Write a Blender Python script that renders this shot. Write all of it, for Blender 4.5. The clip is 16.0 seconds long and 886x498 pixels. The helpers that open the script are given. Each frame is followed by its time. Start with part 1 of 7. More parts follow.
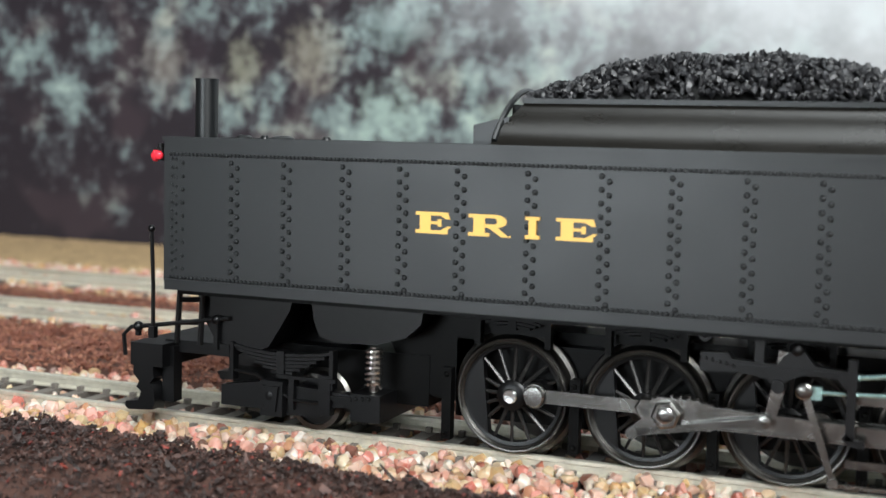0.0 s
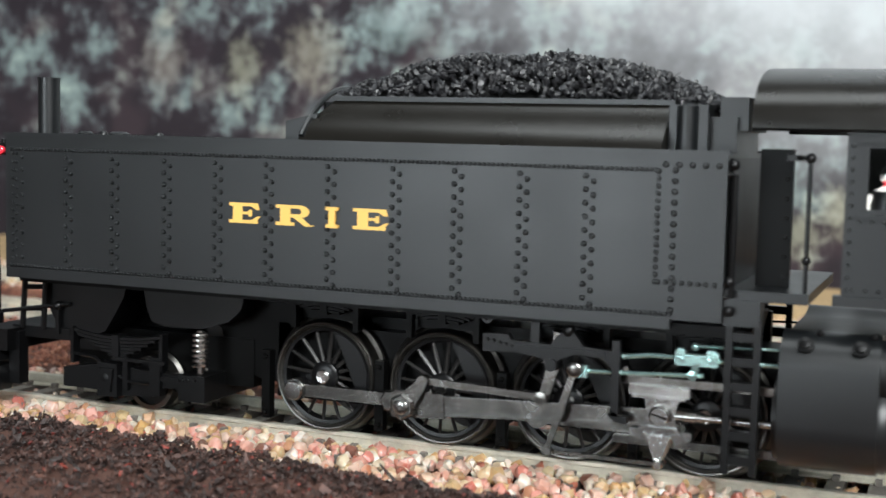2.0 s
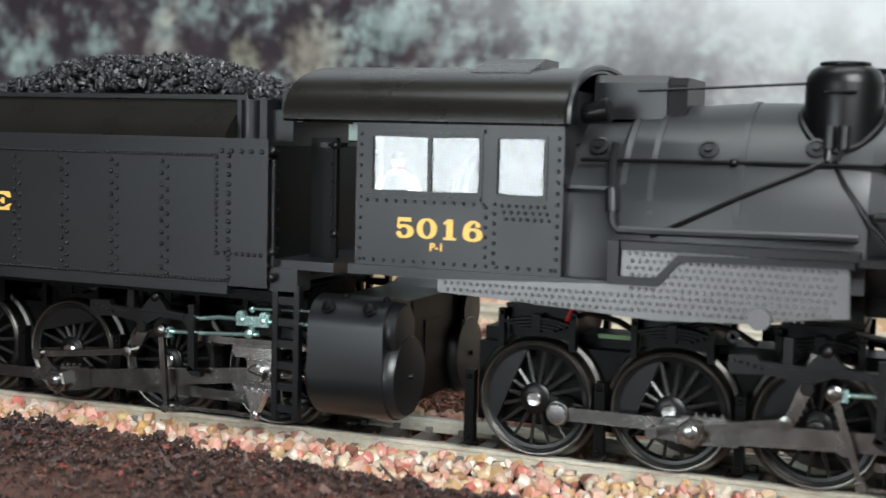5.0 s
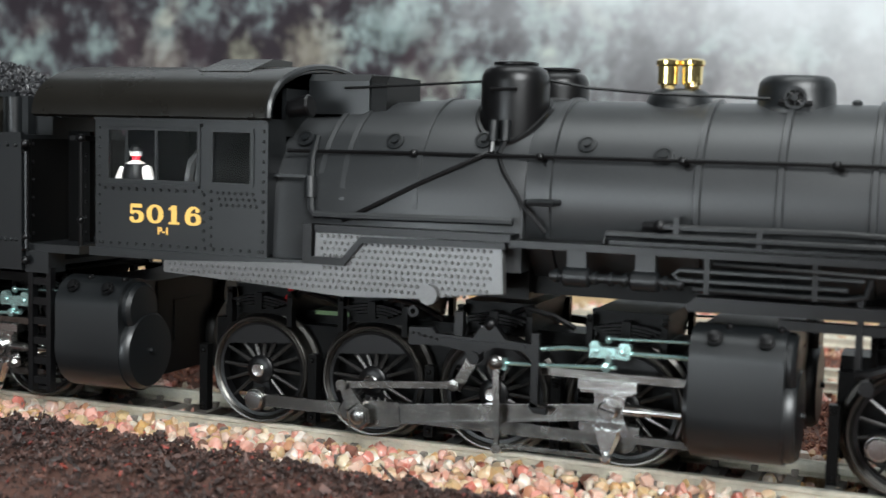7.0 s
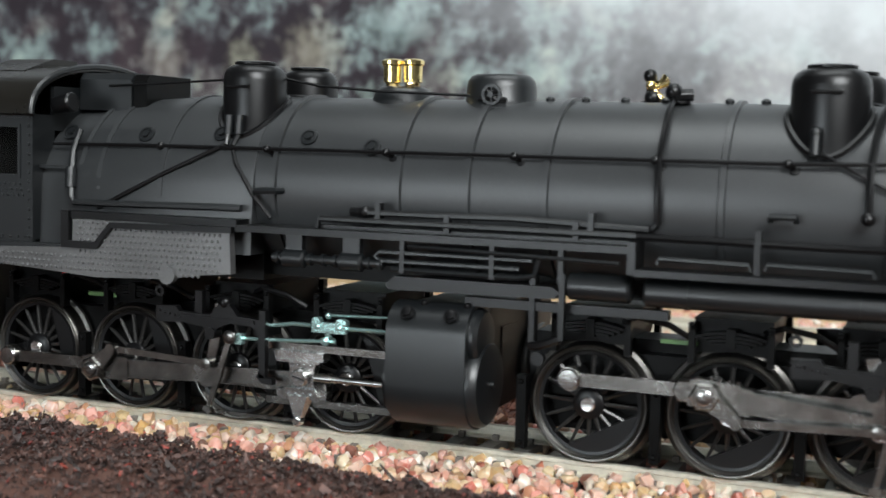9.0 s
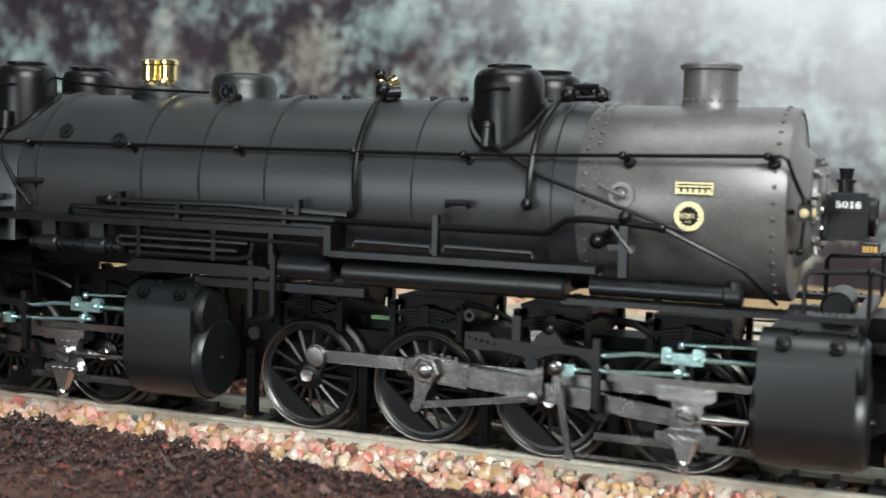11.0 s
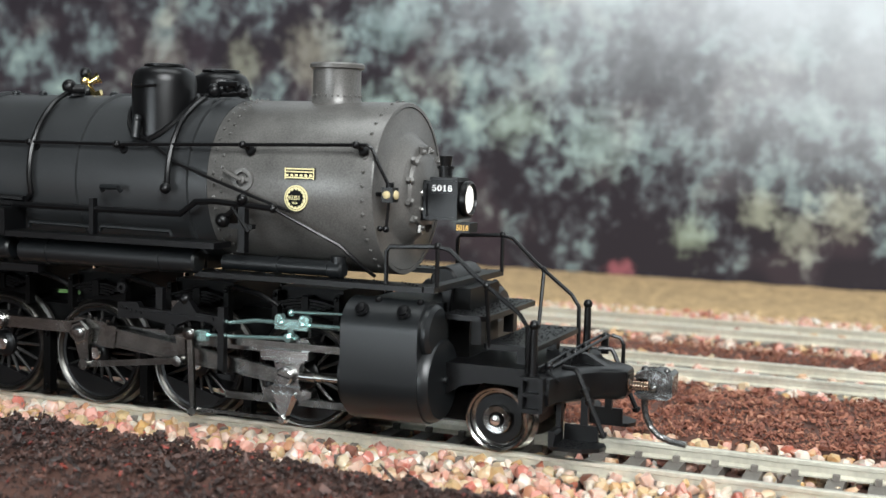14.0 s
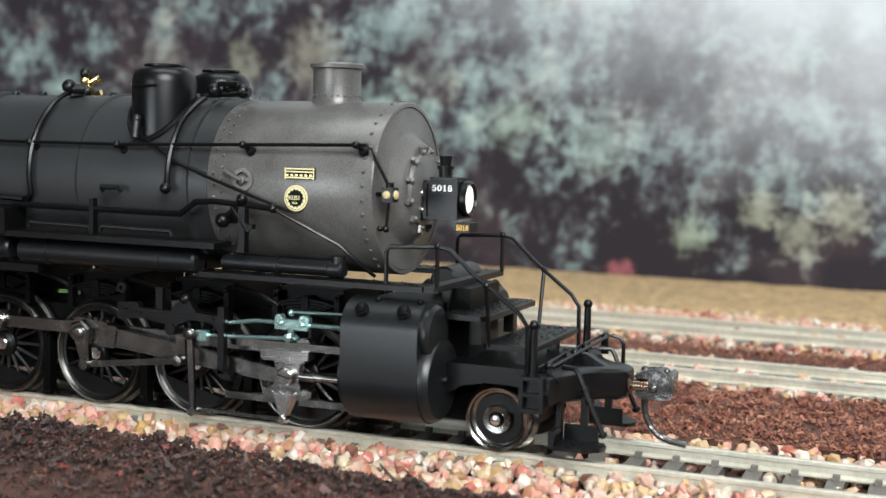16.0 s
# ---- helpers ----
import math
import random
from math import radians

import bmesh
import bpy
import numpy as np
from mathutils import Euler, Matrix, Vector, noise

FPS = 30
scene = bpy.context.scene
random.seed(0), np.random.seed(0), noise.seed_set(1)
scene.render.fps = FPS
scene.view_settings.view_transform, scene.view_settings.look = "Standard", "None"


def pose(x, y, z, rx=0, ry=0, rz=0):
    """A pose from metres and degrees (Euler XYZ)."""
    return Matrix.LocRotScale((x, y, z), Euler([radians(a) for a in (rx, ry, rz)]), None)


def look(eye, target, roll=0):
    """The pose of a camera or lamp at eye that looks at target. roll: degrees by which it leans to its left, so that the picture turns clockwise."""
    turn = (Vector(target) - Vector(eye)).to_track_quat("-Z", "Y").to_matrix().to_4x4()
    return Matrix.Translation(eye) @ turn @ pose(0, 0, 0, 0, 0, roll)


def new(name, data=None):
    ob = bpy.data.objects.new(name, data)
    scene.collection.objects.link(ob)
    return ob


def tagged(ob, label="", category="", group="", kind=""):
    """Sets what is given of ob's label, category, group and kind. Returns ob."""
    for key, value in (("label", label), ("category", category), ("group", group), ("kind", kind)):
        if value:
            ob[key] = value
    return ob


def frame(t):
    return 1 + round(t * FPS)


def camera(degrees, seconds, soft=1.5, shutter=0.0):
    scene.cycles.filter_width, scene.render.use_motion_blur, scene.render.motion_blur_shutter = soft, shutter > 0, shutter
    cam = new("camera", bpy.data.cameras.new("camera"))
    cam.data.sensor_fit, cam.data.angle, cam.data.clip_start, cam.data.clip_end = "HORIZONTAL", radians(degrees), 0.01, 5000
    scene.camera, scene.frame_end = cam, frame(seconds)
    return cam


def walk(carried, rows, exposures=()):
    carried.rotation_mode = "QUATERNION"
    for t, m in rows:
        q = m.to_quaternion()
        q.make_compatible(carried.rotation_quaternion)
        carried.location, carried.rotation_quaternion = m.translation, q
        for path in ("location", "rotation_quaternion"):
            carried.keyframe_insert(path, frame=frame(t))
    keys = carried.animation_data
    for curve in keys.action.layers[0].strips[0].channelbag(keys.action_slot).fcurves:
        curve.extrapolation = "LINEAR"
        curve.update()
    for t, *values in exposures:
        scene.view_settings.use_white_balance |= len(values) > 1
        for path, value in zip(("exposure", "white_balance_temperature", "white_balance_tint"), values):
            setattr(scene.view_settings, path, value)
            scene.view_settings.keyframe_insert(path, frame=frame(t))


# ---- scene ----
cam = camera(38.4, 16.0, soft=1.5, shutter=0.35)
U = 0.001  # the model is laid out in millimetres
EYE = Vector((102.9, -201.3, 50.1)) * U
VIEW = look(EYE, EYE + Vector((-0.3753, 0.9230, -0.0854)), 1.45)
walk(cam, [(0.0, VIEW), (16.0, VIEW)])
cam.data.dof.use_dof = True
cam.data.dof.focus_distance = 0.222
cam.data.dof.aperture_fstop = 27.0

# how far the train still has to roll to its last place, in mm
TRAVEL = [(0.0, 321.0), (0.4, 320.9), (0.5, 320.6), (0.7, 318.4), (1.0, 312.5), (1.5, 300.0), (2.0, 287.3), (2.5, 275.3), (3.0, 263.1),
          (3.5, 250.5), (4.0, 237.8), (4.2, 233.1), (6.5, 175.3), (7.0, 162.7), (7.5, 150.7), (8.0, 138.7), (8.5, 127.7), (9.0, 114.9),
          (9.2, 110.1), (11.3, 57.9), (11.5, 53.1), (12.0, 40.5), (12.5, 28.9), (13.0, 16.5), (13.5, 4.7), (13.7, 0.9), (13.8, 0.0), (16.0, 0.0)]
TIMES = [i / 10 for i in range(0, 140)] + [16.0]


def left_to_go(t):
    return float(np.interp(t, [a for a, _ in TRAVEL], [b for _, b in TRAVEL]))


# ---- world and lamps ----
world = bpy.data.worlds.new("room_light")
scene.world = world
world.use_nodes = True
world.node_tree.nodes["Background"].inputs[0].default_value = (0.80, 0.90, 1.0, 1)
world.node_tree.nodes["Background"].inputs[1].default_value = 0.025


def softbox(name, eye, target, w, h, watts, colour):
    d = bpy.data.lights.new(name, "AREA")
    d.shape, d.size, d.size_y, d.energy, d.color = "RECTANGLE", w, h, watts, colour
    ob = new(name, d)
    ob.matrix_basis = look(eye, target)
    return ob


softbox("softbox_top", (0.12, -0.02, 1.05), (0.10, 0.02, 0), 1.0, 0.45, 8.5, (0.93, 0.99, 1.0))
softbox("softbox_left", (-0.245, -0.95, 0.05), (0.0, 0.0, 0.03), 0.36, 0.28, 4.1, (0.86, 0.95, 1.0))
softbox("softbox_right", (0.56, -0.78, 0.60), (0.10, 0.10, 0.0), 0.60, 0.45, 22.8, (0.95, 0.99, 1.0))
scene.view_settings.exposure = 0.0

# ---- materials ----


def nodes_of(name):
    m = bpy.data.materials.new(name)
    m.use_nodes = True
    nt = m.node_tree
    return m, nt, nt.nodes["Principled BSDF"]


def ramp(nt, fac, stops):
    r = nt.nodes.new("ShaderNodeValToRGB")
    while len(r.color_ramp.elements) < len(stops):
        r.color_ramp.elements.new(0.5)
    for e, (p, c) in zip(r.color_ramp.elements, stops):
        e.position, e.color = p, (*c, 1)
    nt.links.new(fac, r.inputs[0])
    return r.outputs[0]


def noise_tex(nt, scale, detail=3.0, rough=0.55, coords="Object", stretch=None):
    tc = nt.nodes.new("ShaderNodeTexCoord")
    out = tc.outputs[coords]
    if stretch:
        mp = nt.nodes.new("ShaderNodeMapping")
        mp.inputs["Scale"].default_value = stretch
        nt.links.new(out, mp.inputs[0])
        out = mp.outputs[0]
    n = nt.nodes.new("ShaderNodeTexNoise")
    n.inputs["Scale"].default_value, n.inputs["Detail"].default_value, n.inputs["Roughness"].default_value = scale, detail, rough
    nt.links.new(out, n.inputs["Vector"])
    return n.outputs[0]


def mixed(nt, fac, a, b, blend="MIX"):
    n = nt.nodes.new("ShaderNodeMix")
    n.data_type, n.blend_type = "RGBA", blend
    for k, v in ((0, fac), (6, a), (7, b)):
        if isinstance(v, (int, float)):
            n.inputs[k].default_value = v
        elif isinstance(v, tuple):
            n.inputs[k].default_value = (*v, 1)
        else:
            nt.links.new(v, n.inputs[k])
    return n.outputs[2]


def calc(nt, op, a, b=0.0, clamp=False):
    n = nt.nodes.new("ShaderNodeMath")
    n.operation, n.use_clamp = op, clamp
    for k, v in ((0, a), (1, b)):
        if isinstance(v, (int, float)):
            n.inputs[k].default_value = v
        else:
            nt.links.new(v, n.inputs[k])
    return n.outputs[0]


def bumped(nt, bsdf, height, dist, strength=0.5):
    b = nt.nodes.new("ShaderNodeBump")
    b.inputs["Strength"].default_value, b.inputs["Distance"].default_value = strength, dist
    nt.links.new(height, b.inputs["Height"])
    nt.links.new(b.outputs[0], bsdf.inputs["Normal"])


def surface(name, colour, rough, metal=0.0, vary=0.25, fine=2500.0, coarse=90.0, bump=0.00003, dust=0.0, spec=0.5):
    """Paint or metal with blotches at two scales, uneven gloss, fine relief and, if asked, pale dust."""
    m, nt, b = nodes_of(name)
    f, c = noise_tex(nt, fine, 2.0), noise_tex(nt, coarse, 4.0)
    lo, hi = tuple(v * (1 - vary) for v in colour), tuple(min(1, v * (1 + vary)) for v in colour)
    col = ramp(nt, calc(nt, "ADD", calc(nt, "MULTIPLY", f, 0.4), calc(nt, "MULTIPLY", c, 0.6)), [(0.3, lo), (0.7, hi)])
    if dust:
        d = ramp(nt, noise_tex(nt, 700.0, 6.0, 0.75), [(0.60, (0, 0, 0)), (0.74, (1, 1, 1))])
        col = mixed(nt, calc(nt, "MULTIPLY", d, dust), col, (0.20, 0.19, 0.17))
    nt.links.new(col, b.inputs["Base Color"])
    nt.links.new(calc(nt, "ADD", calc(nt, "MULTIPLY", c, 0.16), rough - 0.08), b.inputs["Roughness"])
    b.inputs["Metallic"].default_value = metal
    b.inputs["Specular IOR Level"].default_value = spec
    if bump:
        bumped(nt, b, f, bump)
    return m


BLACK = surface("black_satin_paint", (0.0050, 0.0059, 0.0066), 0.385, vary=0.15, dust=0.03, bump=0.000006)
BOILER = surface("black_boiler_paint", (0.0190, 0.0202, 0.0212), 0.40, vary=0.22, coarse=60.0, dust=0.05, bump=0.000008)
ROOF = surface("roof_paint_dark", (0.008, 0.0072, 0.006), 0.29, vary=0.2, dust=0.06, spec=0.32)
PLASTIC = surface("black_moulded_plastic", (0.003, 0.003, 0.0033), 0.33, vary=0.25, dust=0.01, spec=0.30, bump=0.000012, fine=1400.0)
UNDER = surface("dull_black_underframe", (0.0022, 0.0022, 0.0022), 0.34, vary=0.3, dust=0.0, spec=0.09)
GRAPHITE = surface("graphite_smokebox_paint", (0.112, 0.108, 0.102), 0.36, metal=0.3, vary=0.55, fine=3600.0, bump=0.00003)
ASHPAN = surface("grey_cast_plate", (0.125, 0.125, 0.125), 0.34, metal=0.6, vary=0.2)
TYRE = surface("blackened_tyre_steel", (0.105, 0.10, 0.093), 0.33, metal=1.0, vary=0.35, fine=1500.0)
SPOKE_METAL = surface("blackened_spoke_metal", (0.030, 0.029, 0.028), 0.30, metal=0.5, vary=0.4, fine=1500.0)
RODS = surface("gunmetal_rod", (0.21, 0.205, 0.195), 0.25, metal=1.0, vary=0.42, fine=1500.0, coarse=260.0, bump=0.00004, dust=0.15)
BRIGHT = surface("bright_turned_steel", (0.72, 0.71, 0.69), 0.24, metal=1.0, vary=0.15)
CROSS = surface("cast_bright_metal", (0.40, 0.395, 0.385), 0.25, metal=1.0, vary=0.55, fine=2200.0, bump=0.000025)
TEAL = surface("pale_green_patina", (0.34, 0.51, 0.49), 0.26, metal=0.8, vary=0.4, fine=1100.0, bump=0.00005)
BRASS = surface("polished_brass", (1.0, 0.76, 0.36), 0.16, metal=1.0, vary=0.1)
POLISHED = surface("polished_wheel_steel", (0.27, 0.265, 0.255), 0.2, metal=1.0, vary=0.2, fine=1500.0)
COPPER = surface("copper_spring", (0.74, 0.50, 0.36), 0.22, metal=1.0, vary=0.2)
YELLOW = surface("yellow_lettering_ink", (0.78, 0.46, 0.11), 0.5, vary=0.08, bump=0)
WHITE = surface("white_lettering_ink", (0.85, 0.85, 0.82), 0.5, vary=0.05, bump=0)
GOLDPLATE = surface("gold_printed_plate", (0.75, 0.66, 0.36), 0.4, metal=0.3, vary=0.12, bump=0)
RAIL = surface("nickel_silver_rail", (0.64, 0.615, 0.52), 0.34, metal=0.55, vary=0.22, fine=900.0, coarse=60.0)
TIE = surface("brown_grey_plastic_tie", (0.135, 0.120, 0.105), 0.5, vary=0.4, fine=1400.0, dust=0.35, bump=0.00012)
RED = surface("red_marker_lens", (0.80, 0.03, 0.05), 0.15, vary=0.1, bump=0)
CLEAR = surface("clear_marker_lens", (0.52, 0.43, 0.24), 0.15, vary=0.1, bump=0)
REDWIRE = surface("red_wire", (0.55, 0.02, 0.02), 0.4, vary=0.1, bump=0)
BOARD = surface("green_circuit_board", (0.10, 0.22, 0.06), 0.4, vary=0.2, bump=0)
SKIN = surface("painted_figure", (0.70, 0.66, 0.62), 0.5, vary=0.1, bump=0)
GRASS = surface("tan_straw_mat", (0.36, 0.245, 0.125), 0.9, vary=0.6, fine=640.0, coarse=260.0, bump=0.0015)
# grey of the unseen table, set for the light it throws back
TABLE = surface("grey_table_cloth", (0.24, 0.243, 0.246), 0.9, vary=0.2, fine=200.0, coarse=8.0, bump=0)
WALL = surface("plain_room_wall", (0.42, 0.42, 0.415), 0.9, vary=0.05, fine=40.0, coarse=3.0, bump=0)


def glass_mat():
    m, nt, b = nodes_of("thin_window_glass")
    b.inputs["Base Color"].default_value = (0.95, 0.97, 0.97, 1)
    b.inputs["Roughness"].default_value = 0.03
    b.inputs["IOR"].default_value = 1.5
    b.inputs["Transmission Weight"].default_value = 1.0
    return m


def lens_mat():
    m, nt, b = nodes_of("lit_headlight_lens")
    b.inputs["Base Color"].default_value = (0.9, 0.9, 0.86, 1)
    b.inputs["Roughness"].default_value = 0.1
    c = ramp(nt, noise_tex(nt, 900.0, 3.0), [(0.4, (0.35, 0.33, 0.30)), (0.62, (1.0, 0.98, 0.92))])
    nt.links.new(c, b.inputs["Emission Color"])
    b.inputs["Emission Strength"].default_value = 1.0
    return m


def pieces_mat(name, stops, rough, by_object, bump=0.0003, fine=900.0, clear=0.0, patches=None, pits=(0.60, 0.58, 0.56)):
    m, nt, b = nodes_of(name)
    if by_object:
        pick = nt.nodes.new("ShaderNodeObjectInfo").outputs["Random"]
    else:
        pick = nt.nodes.new("ShaderNodeNewGeometry").outputs["Random Per Island"]
    base = ramp(nt, pick, stops)
    n = noise_tex(nt, fine, 4.0, 0.65)
    col = mixed(nt, 0.75, base, ramp(nt, n, [(0.25, pits), (0.7, (1.0, 1.0, 1.0))]), "MULTIPLY")
    if patches:  # broad drifts of another tone
        col = mixed(nt, ramp(nt, noise_tex(nt, 75.0, 4.0, 0.6), [(0.42, (0, 0, 0)), (0.62, (1, 1, 1))]), col, mixed(nt, 1.0, col, patches, "MULTIPLY"))
    nt.links.new(col, b.inputs["Base Color"])
    b.inputs["Roughness"].default_value = rough
    if clear:
        b.inputs["Subsurface Weight"].default_value = clear
        b.inputs["Subsurface Radius"].default_value = (0.0012, 0.0008, 0.0006)
        b.inputs["Subsurface Scale"].default_value = 0.5
    bumped(nt, b, n, bump)
    return m


STONES = [(0.0, (0.56, 0.20, 0.16)), (0.10, (0.60, 0.33, 0.27)), (0.22, (0.58, 0.42, 0.34)), (0.34, (0.52, 0.33, 0.13)),
          (0.46, (0.56, 0.45, 0.31)), (0.56, (0.60, 0.30, 0.25)), (0.66, (0.58, 0.49, 0.40)), (0.78, (0.66, 0.62, 0.56)), (0.90, (0.52, 0.40, 0.22)), (0.97, (0.40, 0.13, 0.09)), (1.0, (0.14, 0.09, 0.07))]
STONE = pieces_mat("pink_quartz_chip", STONES, 0.33, True, 0.0004, 430.0, 0.5, pits=(0.66, 0.52, 0.45))
STONE_MASS = pieces_mat("pink_quartz_chips", STONES, 0.35, False, 0.0004, 430.0, 0.35, pits=(0.66, 0.52, 0.45))
BARK = pieces_mat("dark_bark_crumb", [(0.0, (0.020, 0.012, 0.010)), (0.4, (0.044, 0.023, 0.018)), (0.66, (0.072, 0.035, 0.027)), (0.84, (0.105, 0.050, 0.038)),
                                      (0.965, (0.16, 0.075, 0.055)), (0.975, (0.24, 0.035, 0.025)), (1.0, (0.28, 0.05, 0.032))], 0.60, False, 0.0004, 700.0, patches=(0.50, 0.52, 0.56))
PEAT = pieces_mat("red_brown_peat", [(0.0, (0.13, 0.045, 0.03)), (0.45, (0.27, 0.10, 0.062)), (0.75, (0.37, 0.155, 0.095)), (1.0, (0.44, 0.22, 0.14))], 0.7, False, 0.0003, patches=(0.7, 0.58, 0.54))
COAL = pieces_mat("black_coal_lump", [(0.0, (0.008, 0.008, 0.009)), (0.7, (0.016, 0.016, 0.018)), (1.0, (0.026, 0.027, 0.030))], 0.38, False, 0.00012, 1500.0)
SOIL = pieces_mat("dark_soil", [(0.0, (0.085, 0.036, 0.024)), (1.0, (0.085, 0.036, 0.024))], 0.9, False, 0.0008, 400.0)
GLASS, LENS = glass_mat(), lens_mat()


def forest_mat():
    """A printed forest on a paper backdrop: purple shade, blue-green crowns, tan trees, mist in one upper corner."""
    m, nt, b = nodes_of("printed_forest_backdrop")
    sep = nt.nodes.new("ShaderNodeSeparateXYZ")
    tc = nt.nodes.new("ShaderNodeTexCoord")
    nt.links.new(tc.outputs["Object"], sep.inputs[0])
    x, z = sep.outputs[0], sep.outputs[2]
    big, mid, fine = noise_tex(nt, 19.0, 2.0, 0.5), noise_tex(nt, 62.0, 4.0, 0.62), noise_tex(nt, 165.0, 4.0, 0.62)
    vo = nt.nodes.new("ShaderNodeTexVoronoi")
    vo.inputs["Scale"].default_value = 46.0
    nt.links.new(tc.outputs["Object"], vo.inputs["Vector"])
    crown = calc(nt, "SUBTRACT", 0.42, vo.outputs["Distance"])
    leaf = calc(nt, "ADD", 0.52, calc(nt, "MULTIPLY", calc(nt, "SUBTRACT", mid, 0.5), 1.0))
    leaf = calc(nt, "ADD", leaf, calc(nt, "MULTIPLY", calc(nt, "SUBTRACT", fine, 0.5), 1.2))
    leaf = calc(nt, "ADD", leaf, calc(nt, "MULTIPLY", crown, 0.55))
    leaf = calc(nt, "ADD", leaf, calc(nt, "MULTIPLY", calc(nt, "SUBTRACT", big, 0.5), 0.7))
    low = calc(nt, "MULTIPLY", calc(nt, "SUBTRACT", 0.045, z), 5.5)
    leaf = calc(nt, "SUBTRACT", leaf, calc(nt, "MAXIMUM", low, 0.0))
    leaf = calc(nt, "SUBTRACT", leaf, calc(nt, "MULTIPLY", calc(nt, "SUBTRACT", -0.10, x), 0.6, True))
    col = ramp(nt, leaf, [(0.28, (0.024, 0.019, 0.024)), (0.44, (0.066, 0.066, 0.074)), (0.56, (0.145, 0.180, 0.182)), (0.72, (0.205, 0.262, 0.252)), (0.95, (0.35, 0.43, 0.39))])
    warm = ramp(nt, noise_tex(nt, 34.0, 1.0), [(0.54, (0, 0, 0)), (0.64, (1, 1, 1))])
    tan = ramp(nt, leaf, [(0.30, (0.055, 0.038, 0.045)), (0.48, (0.13, 0.11, 0.105)), (0.68, (0.29, 0.265, 0.215)), (0.90, (0.48, 0.47, 0.37))])
    col = mixed(nt, calc(nt, "MULTIPLY", warm, 0.5), col, tan)
    # single trees and gaps of the print: x, z, width, height in metres, colour
    for bx, bz, bw, bh, tint in ((-0.232, 0.082, 0.014, 0.020, (0.30, 0.27, 0.24)), (-0.156, 0.085, 0.018, 0.018, (0.33, 0.31, 0.25)), (-0.191, 0.078, 0.010, 0.018, (0.34, 0.34, 0.26)),
                                 (-0.120, 0.060, 0.020, 0.016, (0.36, 0.48, 0.43)), (-0.118, 0.097, 0.026, 0.014, (0.30, 0.40, 0.39)), (-0.065, 0.058, 0.020, 0.012, (0.42, 0.52, 0.44)),
                                 (-0.030, 0.050, 0.018, 0.018, (0.36, 0.46, 0.42)), (-0.215, 0.088, 0.010, 0.020, (0.040, 0.028, 0.036)), (-0.103, 0.085, 0.010, 0.014, (0.05, 0.038, 0.046)),
                                 (-0.276, 0.024, 0.030, 0.018, (0.035, 0.026, 0.032)), (-0.075, 0.066, 0.006, 0.008, (0.055, 0.045, 0.052)), (0.008, 0.016, 0.009, 0.010, (0.36, 0.42, 0.30)),
                                 (0.034, 0.027, 0.010, 0.008, (0.48, 0.50, 0.38)), (0.048, 0.019, 0.010, 0.013, (0.40, 0.41, 0.32)), (0.063, 0.027, 0.011, 0.012, (0.52, 0.52, 0.40)), (-0.020, 0.001, 0.007, 0.005, (0.52, 0.16, 0.18))):
        dx, dz = calc(nt, "DIVIDE", calc(nt, "SUBTRACT", x, bx), bw), calc(nt, "DIVIDE", calc(nt, "SUBTRACT", z, bz), bh)
        far = calc(nt, "SQRT", calc(nt, "ADD", calc(nt, "MULTIPLY", dx, dx), calc(nt, "MULTIPLY", dz, dz)))
        near = calc(nt, "SUBTRACT", calc(nt, "ADD", 1.0, calc(nt, "MULTIPLY", calc(nt, "SUBTRACT", fine, 0.5), 2.6)), far)
        near = calc(nt, "MULTIPLY", near, 1.3, True)
        col = mixed(nt, calc(nt, "MULTIPLY", near, 0.48), col, tint)
    side = calc(nt, "ADD", calc(nt, "MULTIPLY", x, 4.6), calc(nt, "MULTIPLY", z, 10.0))
    mist = calc(nt, "ADD", side, calc(nt, "MULTIPLY", calc(nt, "SUBTRACT", big, 0.5), 0.7))
    mist = calc(nt, "ADD", mist, calc(nt, "MULTIPLY", calc(nt, "SUBTRACT", mid, 0.5), 0.5))
    mist = ramp(nt, calc(nt, "MULTIPLY", mist, 0.7), [(0.24, (0, 0, 0)), (0.56, (0.34, 0.34, 0.34)), (0.86, (0.80, 0.80, 0.80))])
    high = calc(nt, "MULTIPLY", calc(nt, "SUBTRACT", z, 0.020), 30.0, True)
    col = mixed(nt, calc(nt, "MULTIPLY", mist, high), col, (0.60, 0.63, 0.65))
    nt.links.new(col, b.inputs["Base Color"])
    b.inputs["Roughness"].default_value = 0.7
    b.inputs["Specular IOR Level"].default_value = 0.2
    return m


FOREST = forest_mat()

# ---- building blocks, all in millimetres ----


